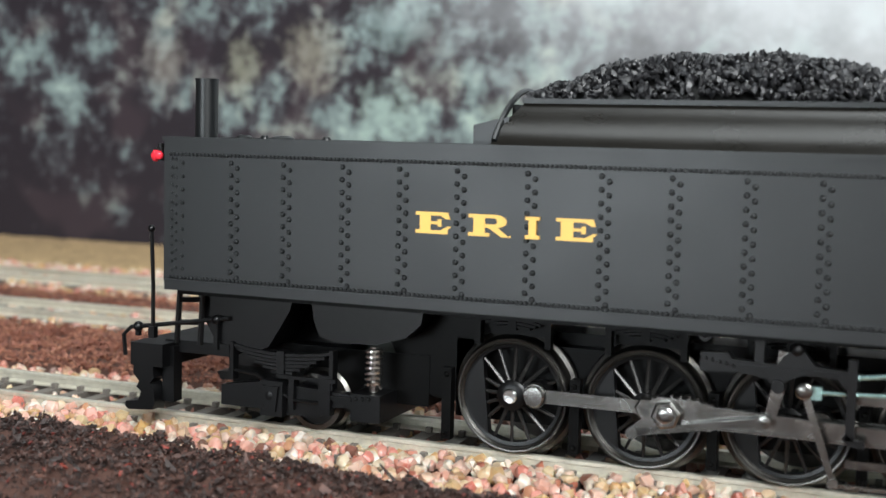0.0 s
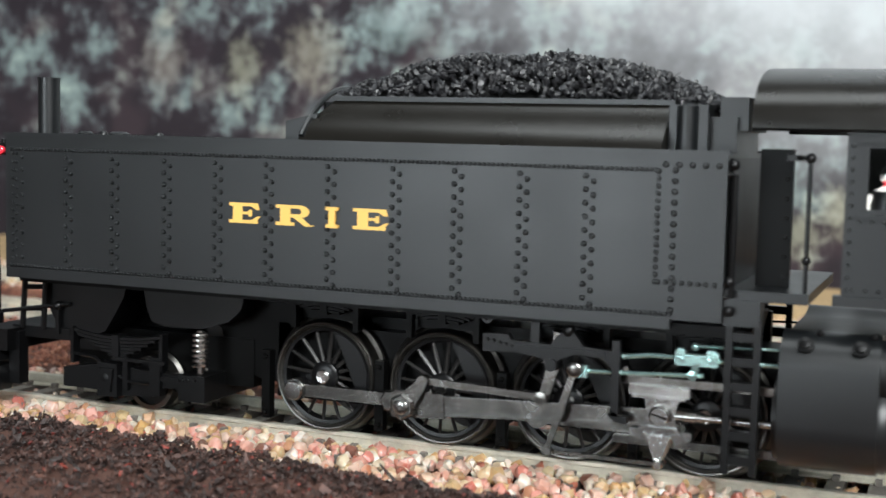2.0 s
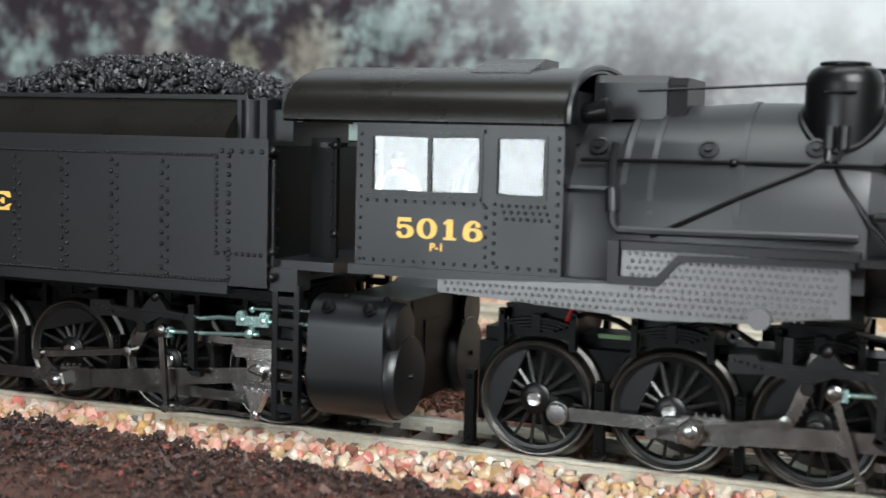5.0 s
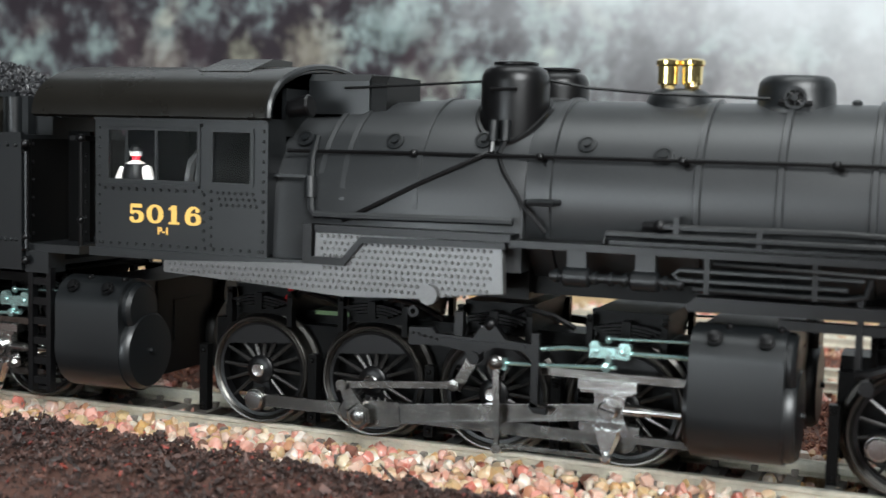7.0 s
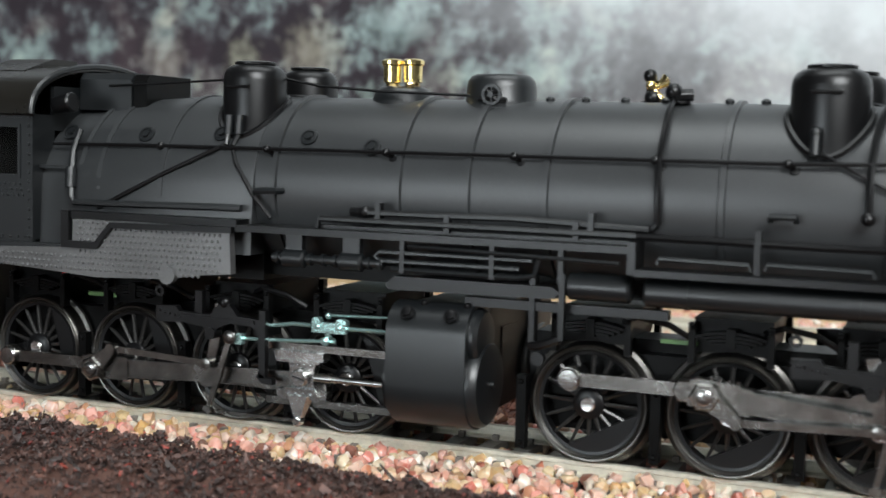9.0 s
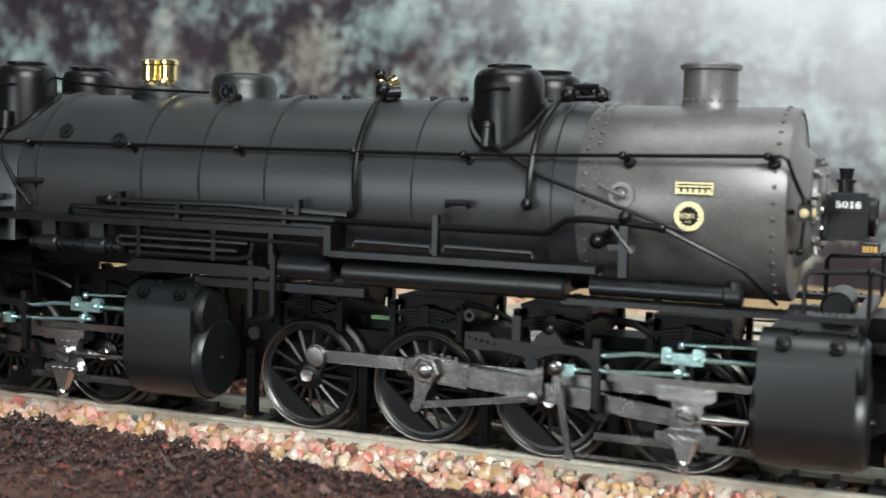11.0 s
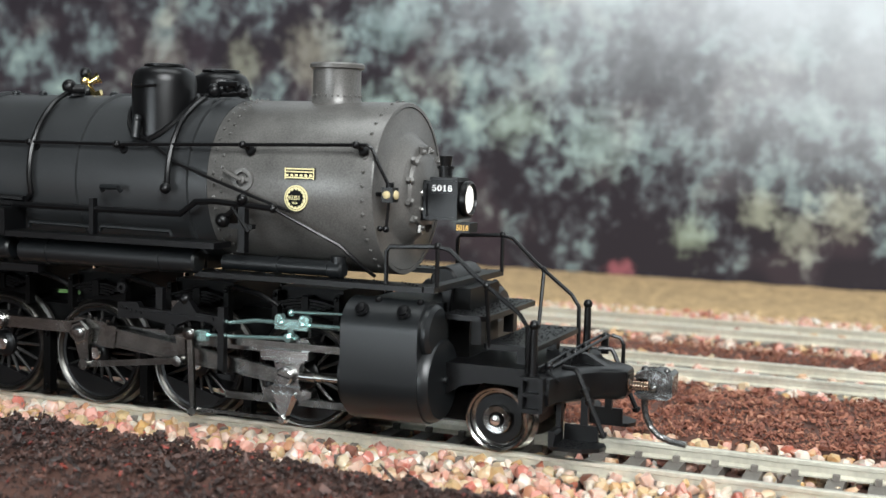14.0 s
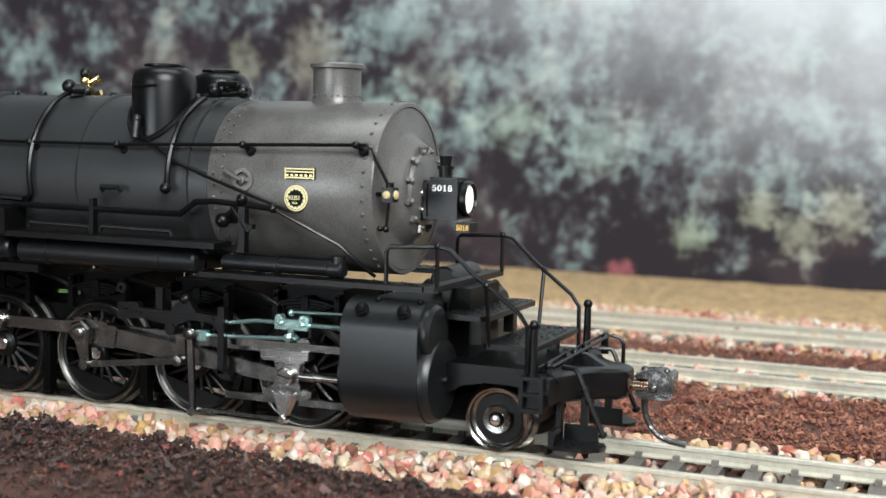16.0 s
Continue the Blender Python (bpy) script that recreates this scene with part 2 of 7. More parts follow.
class Geo:
    def __init__(self):
        self.bm = bmesh.new()

    def hull(self, rings, close=True, caps=True):
        vs = [[self.bm.verts.new(p) for p in r] for r in rings]
        n = len(vs[0])
        for a, b in zip(vs, vs[1:]):
            for i in range(n if close else n - 1):
                j = (i + 1) % n
                self.bm.faces.new((a[i], a[j], b[j], b[i]))
        if caps:
            self.bm.faces.new(vs[0][::-1])
            self.bm.faces.new(vs[-1])
        return vs

    def soften(self, vs, b, seg=2):
        if b > 0:
            flat = {v for r in vs for v in r}
            es = {e for v in flat for e in v.link_edges if e.calc_face_angle(0) > 0.6}
            bmesh.ops.bevel(self.bm, geom=list(es), offset=b, segments=seg, affect="EDGES", clamp_overlap=True)
        return self

    def box(self, x0, x1, y0, y1, z0, z1, b=0.15):
        vs = self.hull([[(x0, y0, z), (x1, y0, z), (x1, y1, z), (x0, y1, z)] for z in (z0, z1)])
        return self.soften(vs, b)

    def prism(self, pts, y0, y1, b=0.0):
        return self.soften(self.hull([[(x, y, z) for x, z in pts] for y in (y0, y1)]), b)

    def along(self, pts, x0, x1, b=0.0):
        return self.soften(self.hull([[(x, y, z) for y, z in pts] for x in (x0, x1)]), b)

    def plate(self, xs, zs, holes, y0, y1):
        """A wall in the side plane, cut by a grid; holes: the (column, row) cells left out."""
        def v(i, k, y):
            return grid[(i, k, y)]
        grid = {(i, k, y): self.bm.verts.new((xs[i], y, zs[k])) for i in range(len(xs)) for k in range(len(zs)) for y in (y0, y1)}
        full = lambda i, k: 0 <= i < len(xs) - 1 and 0 <= k < len(zs) - 1 and (i, k) not in holes
        for i in range(len(xs) - 1):
            for k in range(len(zs) - 1):
                if not full(i, k):
                    continue
                for y in (y0, y1):
                    self.bm.faces.new((v(i, k, y), v(i + 1, k, y), v(i + 1, k + 1, y), v(i, k + 1, y)))
                for (a, b), (c, d), (p, q) in (((i, k), (i + 1, k), (i, k - 1)), ((i, k + 1), (i + 1, k + 1), (i, k + 1)), ((i, k), (i, k + 1), (i - 1, k)), ((i + 1, k), (i + 1, k + 1), (i + 1, k))):
                    if not full(p, q):
                        self.bm.faces.new((v(a, b, y0), v(c, d, y0), v(c, d, y1), v(a, b, y1)))
        return self

    def ring(self, prof, at, axis, n=20):
        """Like lathe, but open in the middle."""
        q = Vector(axis).to_track_quat("Z", "Y")
        prof = list(prof) + [prof[0]]
        rings = [[Vector(at) + q @ Vector((r * math.cos(2 * math.pi * i / n), r * math.sin(2 * math.pi * i / n), h)) for i in range(n)] for r, h in prof]
        vs = self.hull(rings, caps=False)
        bmesh.ops.remove_doubles(self.bm, verts=vs[0] + vs[-1], dist=1e-4)
        return self

    def lathe(self, prof, at, axis, n=20):
        """prof: (radius, height along the axis)."""
        q = Vector(axis).to_track_quat("Z", "Y")
        rings = [[Vector(at) + q @ Vector((r * math.cos(2 * math.pi * i / n), r * math.sin(2 * math.pi * i / n), h)) for i in range(n)] for r, h in prof]
        self.hull(rings)
        return self

    def cyl(self, a, b, r, r2=None, n=14, b_edge=0.0):
        d = Vector(b) - Vector(a)
        r2 = r if r2 is None else r2
        L = d.length
        prof = [(r, 0), (r2, L)] if not b_edge else [(r - b_edge, 0), (r, b_edge), (r2, L - b_edge), (r2 - b_edge, L)]
        return self.lathe(prof, a, d, n)

    def tube(self, pts, r, n=7):
        pts = [Vector(p) for p in pts]
        rings, up = [], None
        for i, p in enumerate(pts):
            t = (pts[min(i + 1, len(pts) - 1)] - pts[max(i - 1, 0)]).normalized()
            if up is None:
                up = Vector((0, 0, 1)) if abs(t.z) < 0.9 else Vector((1, 0, 0))
            s = t.cross(up).normalized()
            up = s.cross(t).normalized()
            rings.append([p + r * (math.cos(2 * math.pi * k / n) * s + math.sin(2 * math.pi * k / n) * up) for k in range(n)])
        self.hull(rings)
        return self

    def ball(self, c, r, n=10, squash=1.0):
        prof = [(r * math.sin(math.pi * (i + 0.02) / 6.04), -r * squash * math.cos(math.pi * (i + 0.02) / 6.04)) for i in range(7)]
        return self.lathe(prof, c, (0, 0, 1), n)

    def stud(self, c, normal, r, n=6):
        return self.lathe([(r, -0.05), (r * 0.95, r * 0.4), (r * 0.65, r * 0.85), (r * 0.2, r)], c, normal, n)

    def mesh(self, name, mats, org, angle=38):
        bmesh.ops.recalc_face_normals(self.bm, faces=self.bm.faces)
        for v in self.bm.verts:
            v.co = (v.co - Vector(org)) * U
        me = bpy.data.meshes.new(name)
        self.bm.to_mesh(me)
        self.bm.free()
        me.materials.append(mats)
        me.polygons.foreach_set("use_smooth", [True] * len(me.polygons))
        me.set_sharp_from_angle(angle=radians(angle))
        return me


ORG = {}


def thing(name, org, label, category, group=""):
    ob = tagged(new(name), label, category, group)
    ob.empty_display_size = 0.005
    ob.location = Vector(org) * U
    ORG[ob.name] = Vector(org)
    return ob


def part(name, g, mat, parent, label="", org=None, kind=""):
    porg = ORG[parent.name]
    org = porg if org is None else Vector(org)
    ob = new(name, g.mesh(name, mat, org))
    ob.parent = parent
    ob.location = (org - porg) * U
    ORG[ob.name] = org
    return tagged(ob, label, kind=kind)


def single(name, g, mat, label, category, org=(0, 0, 0), kind="", group=""):
    ob = new(name, g.mesh(name, mat, org))
    ob.location = Vector(org) * U
    ORG[ob.name] = Vector(org)
    return tagged(ob, label, category, group, kind)


def text_geo(body, size, at, normal_to_viewer=True, thick=0.06, squeeze=1.0, heavy=0.0, turn=None):
    """Lettering lying on a side wall that faces -y; at is its lower left corner."""
    cu = bpy.data.curves.new("lettering", "FONT")
    cu.body, cu.size, cu.extrude, cu.offset = body, size, thick, heavy
    ob = bpy.data.objects.new("lettering", cu)
    scene.collection.objects.link(ob)
    me = bpy.data.meshes.new_from_object(ob.evaluated_get(bpy.context.evaluated_depsgraph_get()))
    g = Geo()
    g.bm.from_mesh(me)
    m = turn or Matrix.Rotation(radians(90), 4, "X")
    for v in g.bm.verts:
        v.co = Vector(at) + m @ Vector((v.co.x * squeeze, v.co.y, v.co.z))
    bpy.data.objects.remove(ob)
    return g


MOVES = []  # (object, function of the time that gives its pose in its thing's space)


def arc(cx, cy, rx, ry, a0, a1, n):
    return [(cx + rx * math.cos(radians(a0 + (a1 - a0) * i / n)), cy + ry * math.sin(radians(a0 + (a1 - a0) * i / n))) for i in range(n + 1)]

# ---- the layout: room, board, backdrop, ground ----


def build_setting():
    g = Geo().box(-2600, -2580, -2600, 2600, -800, 1900, 0)
    single("wall_west", g, WALL, "plain pale room wall behind the layout", "wall", kind="structure")
    g = Geo().box(2580, 2600, -2600, 2600, -800, 1900, 0)
    single("wall_east", g, WALL, "plain pale room wall beside the layout", "wall", kind="structure")
    g = Geo().box(-2580, 2580, -2600, -2580, -800, 1900, 0)
    single("wall_south", g, WALL, "plain pale room wall behind the camera", "wall", kind="structure")
    g = Geo().box(-2580, 2580, 2580, 2600, -800, 1900, 0)
    single("wall_north", g, WALL, "plain pale room wall behind the backdrop", "wall", kind="structure")
    g = Geo().box(-2580, 2580, -2580, 2580, -820, -800, 0)
    single("floor", g, WALL, "plain grey room floor", "floor", kind="structure")
    g = Geo().box(-2580, 2580, -2580, 2580, 1880, 1900, 0)
    single("ceiling", g, WALL, "plain pale room ceiling", "ceiling", kind="structure")
    # unseen table, added so the train's sides have a surface to reflect
    g = Geo().box(-900, 900, -700, 330, -800, -30, 4)
    single("layout_table", g, TABLE, "unseen plain grey table added under the layout to bounce light", "table")
    g = Geo().box(-880, 880, BACK, BACK + 2, -30, 420, 0)
    single("backdrop", g, FOREST, "printed misty forest backdrop in blue-green and purple", "backdrop", kind="structure", org=(0, BACK, 0))


BACK = 284.0
TRACKS = (0.0, 92.0, 160.0)


def bark_edge(x):
    return -19.0 - 9.5 * min(1.0, max(0.0, (x + 62) / 95)) - 0.03 * max(0.0, x - 33) + 1.6 * noise.noise(Vector((x * 0.09, 3.1, 0))) + 1.0 * noise.noise(Vector((x * 0.3, 7.7, 0)))


def ground_z(x, y):
    """Height of the ground under the loose cover."""
    z = -4.6
    e = bark_edge(x)
    if y < e:
        z += min(1.0, (e - y) / 6.5) * 4.4 + 1.5 * noise.noise(Vector((x * 0.07, y * 0.07, 1.0))) + 0.8 * noise.noise(Vector((x * 0.21, y * 0.21, 4.0)))
    if 27 < y < 76 or 116 < y < 138:
        z += 1.9
    return z + 0.5 * noise.noise(Vector((x * 0.15, y * 0.15, 0)))


def build_ground():
    xs, ys = np.arange(-520, 330, 4.0), np.arange(-354, BACK - 1, 4.0)
    vs = [(x * U, y * U, ground_z(x, y) * U) for y in ys for x in xs]
    w = len(xs)
    fs = [(j * w + i, j * w + i + 1, (j + 1) * w + i + 1, (j + 1) * w + i) for j in range(len(ys) - 1) for i in range(w - 1)]
    me = bpy.data.meshes.new("ground")
    me.from_pydata(vs, [], fs)
    me.materials.append(SOIL)
    me.polygons.foreach_set("use_smooth", [True] * len(me.polygons))
    tagged(new("ground", me), "dark brown soil of the model layout", "ground", kind="structure")
    g = Geo().box(-880, 880, -356, BACK - 0.5, -30, -8, 0)
    single("layout_board", g, SOIL, "brown base board under the scenery", "board", kind="structure")
    # straw-coloured mat along the foot of the backdrop
    n = 150
    rows = []
    for j in range(8):
        y = 204 + j * (BACK - 205) / 7
        rows.append([(-520 + 850 * i / n, y + (2.5 * noise.noise(Vector((i * 0.4, 0, 2))) if j == 0 else 0), (-5.4 if j == 0 else -2.6 + 0.16 * j * j * 0.25 + 0.7 * noise.noise(Vector((i * 0.5, j * 0.7, 5))))) for i in range(n + 1)])
    g = Geo()
    g.hull(rows, close=False, caps=False)
    single("grass_mat", g, GRASS, "tan straw-coloured grass mat before the backdrop", "grass", kind="stuff")


def chip_mesh(name, rng, size, mat, flat=0.8, points=22):
    """A broken stone: the hull of a few random points."""
    bm = bmesh.new()
    for _ in range(points):
        d = Vector((rng.gauss(0, 1), rng.gauss(0, 1), rng.gauss(0, 1))).normalized()
        bm.verts.new((d.x * size * rng.uniform(0.85, 1.1), d.y * size * rng.uniform(0.75, 0.95), d.z * size * flat * rng.uniform(0.9, 1.05)))
    r = bmesh.ops.convex_hull(bm, input=bm.verts)
    bmesh.ops.delete(bm, geom=[e for e in r["geom_interior"] if isinstance(e, bmesh.types.BMVert)], context="VERTS")
    me = bpy.data.meshes.new(name)
    bm.to_mesh(me)
    bm.free()
    if mat:
        me.materials.append(mat)
        me.polygons.foreach_set("use_smooth", [True] * len(me.polygons))
        me.set_sharp_from_angle(angle=radians(47))
    return me


def shape_of(me):
    return np.array([v.co for v in me.vertices]), [tuple(p.vertices) for p in me.polygons]


def scatter(name, spots, shapes, mat, label, category, parent=None, kind="stuff"):
    """Many loose pieces in one mesh: spots are (place in mm, turn, scale)."""
    vs, fs, off = [], [], 0
    for k, (p, e, s) in enumerate(spots):
        v, f = shapes[k % len(shapes)]
        R = np.array(Euler(e).to_matrix())
        vs.append((v * np.array(s)) @ R.T + np.array(p))
        fs += [tuple(i + off for i in q) for q in f]
        off += len(v)
    me = bpy.data.meshes.new(name)
    me.from_pydata((np.concatenate(vs) * U).tolist(), [], fs)
    me.materials.append(mat)
    ob = tagged(new(name, me), label, category, kind=kind)
    if parent:
        ob.parent = parent
    return ob


def rnd_turn(rng):
    return (rng.uniform(0, 6.28), rng.uniform(0, 6.28), rng.uniform(0, 6.28))


def build_tracks():
    """Nickel-silver rails on plastic ties; the nearest track is the one the train stands on."""
    prof = [(-1.15, -2.5), (1.15, -2.5), (1.15, -2.2), (0.32, -1.85), (0.32, -0.85), (0.62, -0.7), (0.62, -0.12), (0.45, 0.0), (-0.45, 0.0), (-0.62, -0.12), (-0.62, -0.7), (-0.32, -0.85), (-0.32, -1.85), (-1.15, -2.2)]
    tie = Geo().box(-1.35, 1.35, -15.0, 15.0, -4.3, -2.55, 0.2).mesh("tie", TIE, (0, 0, 0))
    clip = Geo().box(-0.55, 0.55, -0.55, 0.55, -2.6, -1.55, 0.2).mesh("spike", TIE, (0, 0, 0))
    for k, yc in enumerate(TRACKS):
        t = thing("track", (0, yc, -2.5), "model railway track with nickel-silver rails and dark plastic ties", "track", "parallel tracks")
        tagged(t, kind="structure")
        for side in (-1, 1):
            part("rail", Geo().along([(yc + side * 8.75 + a, z) for a, z in prof], -520, 330), RAIL, t, "weathered nickel-silver rail")
        lo, hi = (-190, 130) if k == 0 else (-330, 240)
        x = lo + 0.9
        while x < hi:
            ob = new("tie", tie)
            ob.parent, ob.location = t, ((x + 0.15 * math.sin(x)) * U, 0, 2.5 * U)
            if k == 0:
                for side in (-1, 1):
                    for o in (-1.45, 1.45):
                        c = new("spike", clip)
                        c.parent, c.location = ob, (0, (side * 8.75 + o) * U, 0)
            x += 6.42


def build_ballast():
    rng = random.Random(4)
    bed = thing("ballast_bed", (0, 0, -4), "loose pink, white and tan quartz ballast along the rails", "ballast")
    tagged(bed, kind="stuff")
    near = [chip_mesh("stone", rng, 1.4, STONE) for _ in range(14)]
    for me in near:
        for v in me.vertices:
            v.co *= U
    shapes = [shape_of(chip_mesh("chip", rng, 1.0, None, 0.8, 20)) for _ in range(14)]
    # nearest shoulder: single stones, packed along a jittered grid
    spots = []
    x = -92.0
    while x < 104:
        e = bark_edge(x)
        y = -9.9
        while y > e - 2.0:
            p = (x + rng.uniform(-1.1, 1.1), y + rng.uniform(-0.8, 0.8))
            slope = min(1.0, max(0.0, (-10.5 - p[1]) / 14))
            spots.append((p[0], p[1], -2.3 - 1.3 * slope + rng.uniform(-0.5, 0.7)))
            y -= 2.25
        x += 2.35
    rng.shuffle(spots)
    spots.sort(key=lambda p: 0 if -60 < p[0] < 92 and rng.random() < 0.55 else 1)
    for p in spots[:300]:
        ob = new("stone", rng.choice(near))
        ob.parent = bed
        s = rng.uniform(0.75, 1.25)
        ob.matrix_basis = Matrix.LocRotScale(Vector((p[0], p[1], p[2] + 4)) * U, Euler(rnd_turn(rng)), (s, s, s))
    rest = [(p, rnd_turn(rng), (rng.uniform(1.0, 1.9),) * 3) for p in spots[300:]]
    for x in np.arange(-95, 108, 2.3):  # smaller chips fill the gaps
        for y in np.arange(bark_edge(x) - 1, -9.8, 1.9):
            rest.append(((x + rng.uniform(-1, 1), y + rng.uniform(-1, 1), -3.6 + 0.9 * (y > -15.5) + rng.uniform(-0.3, 0.4)), rnd_turn(rng), (rng.uniform(0.8, 1.4),) * 3))
    for x in np.arange(-185, 130, 6.42):  # between the ties
        for _ in range(9):
            rest.append(((x + 4.1 + rng.uniform(-1.4, 1.4), rng.uniform(-8, 8), -4.3 + rng.uniform(0, 0.9)), rnd_turn(rng), (rng.uniform(0.7, 1.5),) * 3))
        for _ in range(26):
            rest.append(((x + rng.uniform(-3, 3), rng.uniform(10, 28), -3.9 + rng.uniform(-0.4, 0.6)), rnd_turn(rng), (rng.uniform(0.9, 1.8),) * 3))
    ob = scatter("stone_mass", rest, shapes, STONE_MASS, "", "", bed)
    ob.location = (0, 0, 4 * U)
    far = []
    for lo, hi in ((76, 117), (138, 205)):
        for _ in range(int((hi - lo) * 105)):
            y = rng.uniform(lo, hi)
            far.append(((rng.uniform(-330, 230), y, -4.0 + rng.uniform(-0.5, 0.8)), rnd_turn(rng), (rng.uniform(1.2, 2.3),) * 3))
    scatter("far_ballast", far, shapes, STONE_MASS, "pale pink ballast under the rear tracks", "ballast")


def build_bark():
    rng = random.Random(9)
    shapes, fibres = [], []
    for k in range(24):
        v, f = shape_of(chip_mesh("crumb", rng, 1.0, None, 0.6, 9))
        shapes.append((v * np.array([rng.uniform(0.7, 1.5), 0.85, 0.8]), f))
        v, f = shape_of(chip_mesh("fibre", rng, 1.0, None, 0.6, 7))
        fibres.append((v * np.array([rng.uniform(1.5, 3.2), 0.4, 0.4]), f))
    near = []
    for _ in range(88000):
        x = rng.uniform(-96, 74)
        y = bark_edge(x) + rng.uniform(0.3, -1) * abs(rng.gauss(0, 20)) if rng.random() < 0.45 else rng.uniform(-72, bark_edge(x))
        if y < -75 or y > bark_edge(x) + 1.5:
            continue
        clod = noise.noise(Vector((x * 0.33, y * 0.33, 8.0))) + 0.6 * noise.noise(Vector((x * 0.8, y * 0.8, 2.0)))
        s = rng.choice((0.12, 0.15, 0.18, 0.22, 0.26, 0.32, 0.42)) * (1.6 if clod > 0.35 else 1.0)
        near.append(((x, y, ground_z(x, y) + rng.uniform(-0.1, 0.5) + 1.5 * clod + 0.3 * s), (rng.gauss(0, 0.7), rng.gauss(0, 0.7), rng.uniform(0, 6.28)), (s, s, s)))
    for _ in range(420):  # larger clods of bark
        x = rng.uniform(-96, 74)
        y = rng.uniform(-50, bark_edge(x) + 0.5)
        s = rng.uniform(0.6, 1.25)
        near.append(((x, y, ground_z(x, y) + 0.6), (rng.gauss(0, 0.4), rng.gauss(0, 0.4), rng.uniform(0, 6.28)), (s * 1.2, s, s * 0.7)))
    scatter("bark_mulch", near, shapes * 3 + fibres[:9], BARK, "dark brown bark crumbs with reddish flecks in the foreground", "mulch")
    far = []
    for lo, hi, n in ((27, 77, 52000), (116, 138, 12000)):
        for _ in range(n):
            x, y = rng.uniform(-330, 215), rng.uniform(lo, hi) + 2.5 * rng.gauss(0, 1) * (rng.random() < 0.3)
            clod = noise.noise(Vector((x * 0.22, y * 0.22, 6.0))) + 0.5 * noise.noise(Vector((x * 0.6, y * 0.6, 3.0)))
            s = rng.choice((0.25, 0.34, 0.45, 0.6)) * (1.35 if clod > 0.2 else 1.0)
            far.append(((x, y, ground_z(x, min(max(y, lo + 1), hi - 1)) + rng.uniform(0, 0.7) + 1.2 * clod), (rng.gauss(0, 0.6), rng.gauss(0, 0.6), rng.uniform(0, 6.28)), (s * 1.3, s, s)))
    scatter("peat_mulch", far, shapes + fibres[:6], PEAT, "red-brown peat strip between the tracks", "mulch")

# ---- the train, in its own millimetres: x towards the front, z up from the rail tops ----
SPACING, DRIVER_R, THROW, ROD_L = 21.6, 9.55, 4.80, 41.6
ROLL_R = 9.72  # travel per radian of turn
SPOKE = {s: Geo().cyl((1.6, s * 9.5, 0), (7.9, s * 9.2, 0), 0.36, 0.26, 6).mesh("spoke", SPOKE_METAL, (0, 0, 0)) for s in (-1, 1)}


def turn_at(t, phase):
    return phase + math.degrees((TRAVEL[0][1] - left_to_go(t)) / ROLL_R)


def driving_wheel(owner, x, side, phase):
    y = side
    c = (x, 0, DRIVER_R)
    Y = lambda v: y * v
    g = Geo()
    g.ring([(7.7, 8.0), (8.55, 8.0), (8.35, 10.0), (7.7, 9.9)], c, (0, y, 0), 40)
    g.lathe([(0.9, 7.6), (2.5, 7.6), (2.5, 10.5), (2.1, 10.8), (0.9, 10.8)], c, (0, y, 0), 20)
    g.lathe([(0.5, 8), (1.75, 8), (1.75, 10.8), (0.5, 10.8)], (x + THROW, 0, DRIVER_R), (0, y, 0), 16)
    g.box(x, x + THROW, *sorted((Y(8.4), Y(10.4))), DRIVER_R - 1.5, DRIVER_R + 1.5, 0.2)
    w = part("driving_wheel", g, PLASTIC, owner, "black spoked driving wheel with a steel tyre", org=c)
    part("tyre", Geo().ring([(8.3, 7.2), (10.4, 7.2), (10.6, 7.5), (10.4, 7.9), (9.75, 8.15), (9.5, 9.9), (9.4, 10.25), (9.15, 10.5), (8.9, 10.45), (8.75, 10.2), (8.6, 10.1), (8.45, 10.3), (8.3, 10.15)], c, (0, y, 0), 56), TYRE, w, "blackened steel tyre and flange")
    part("hub_cap", Geo().lathe([(1.2, 10.7), (1.2, 11.3), (1.0, 11.5), (0.3, 11.45)], c, (0, y, 0), 18), BRIGHT, w, "bright turned axle end")
    for i in range(16):
        sp = new("spoke", SPOKE[side])
        sp.parent = w
        sp.matrix_basis = Matrix.Rotation(2 * math.pi * (i + 0.5) / 16, 4, "Y")
    pts = [(x + 7.75 * math.cos(radians(a)), DRIVER_R + 7.75 * math.sin(radians(a))) for a in range(122, 239, 9)]
    part("counterweight", Geo().prism(pts, *sorted((Y(8.6), Y(10.1))), 0.15), PLASTIC, w)
    MOVES.append((w, lambda t, w=w, x=x - ORG[owner.name].x: pose(x * U, 0, DRIVER_R * U, 0, -turn_at(t, phase), 0)))


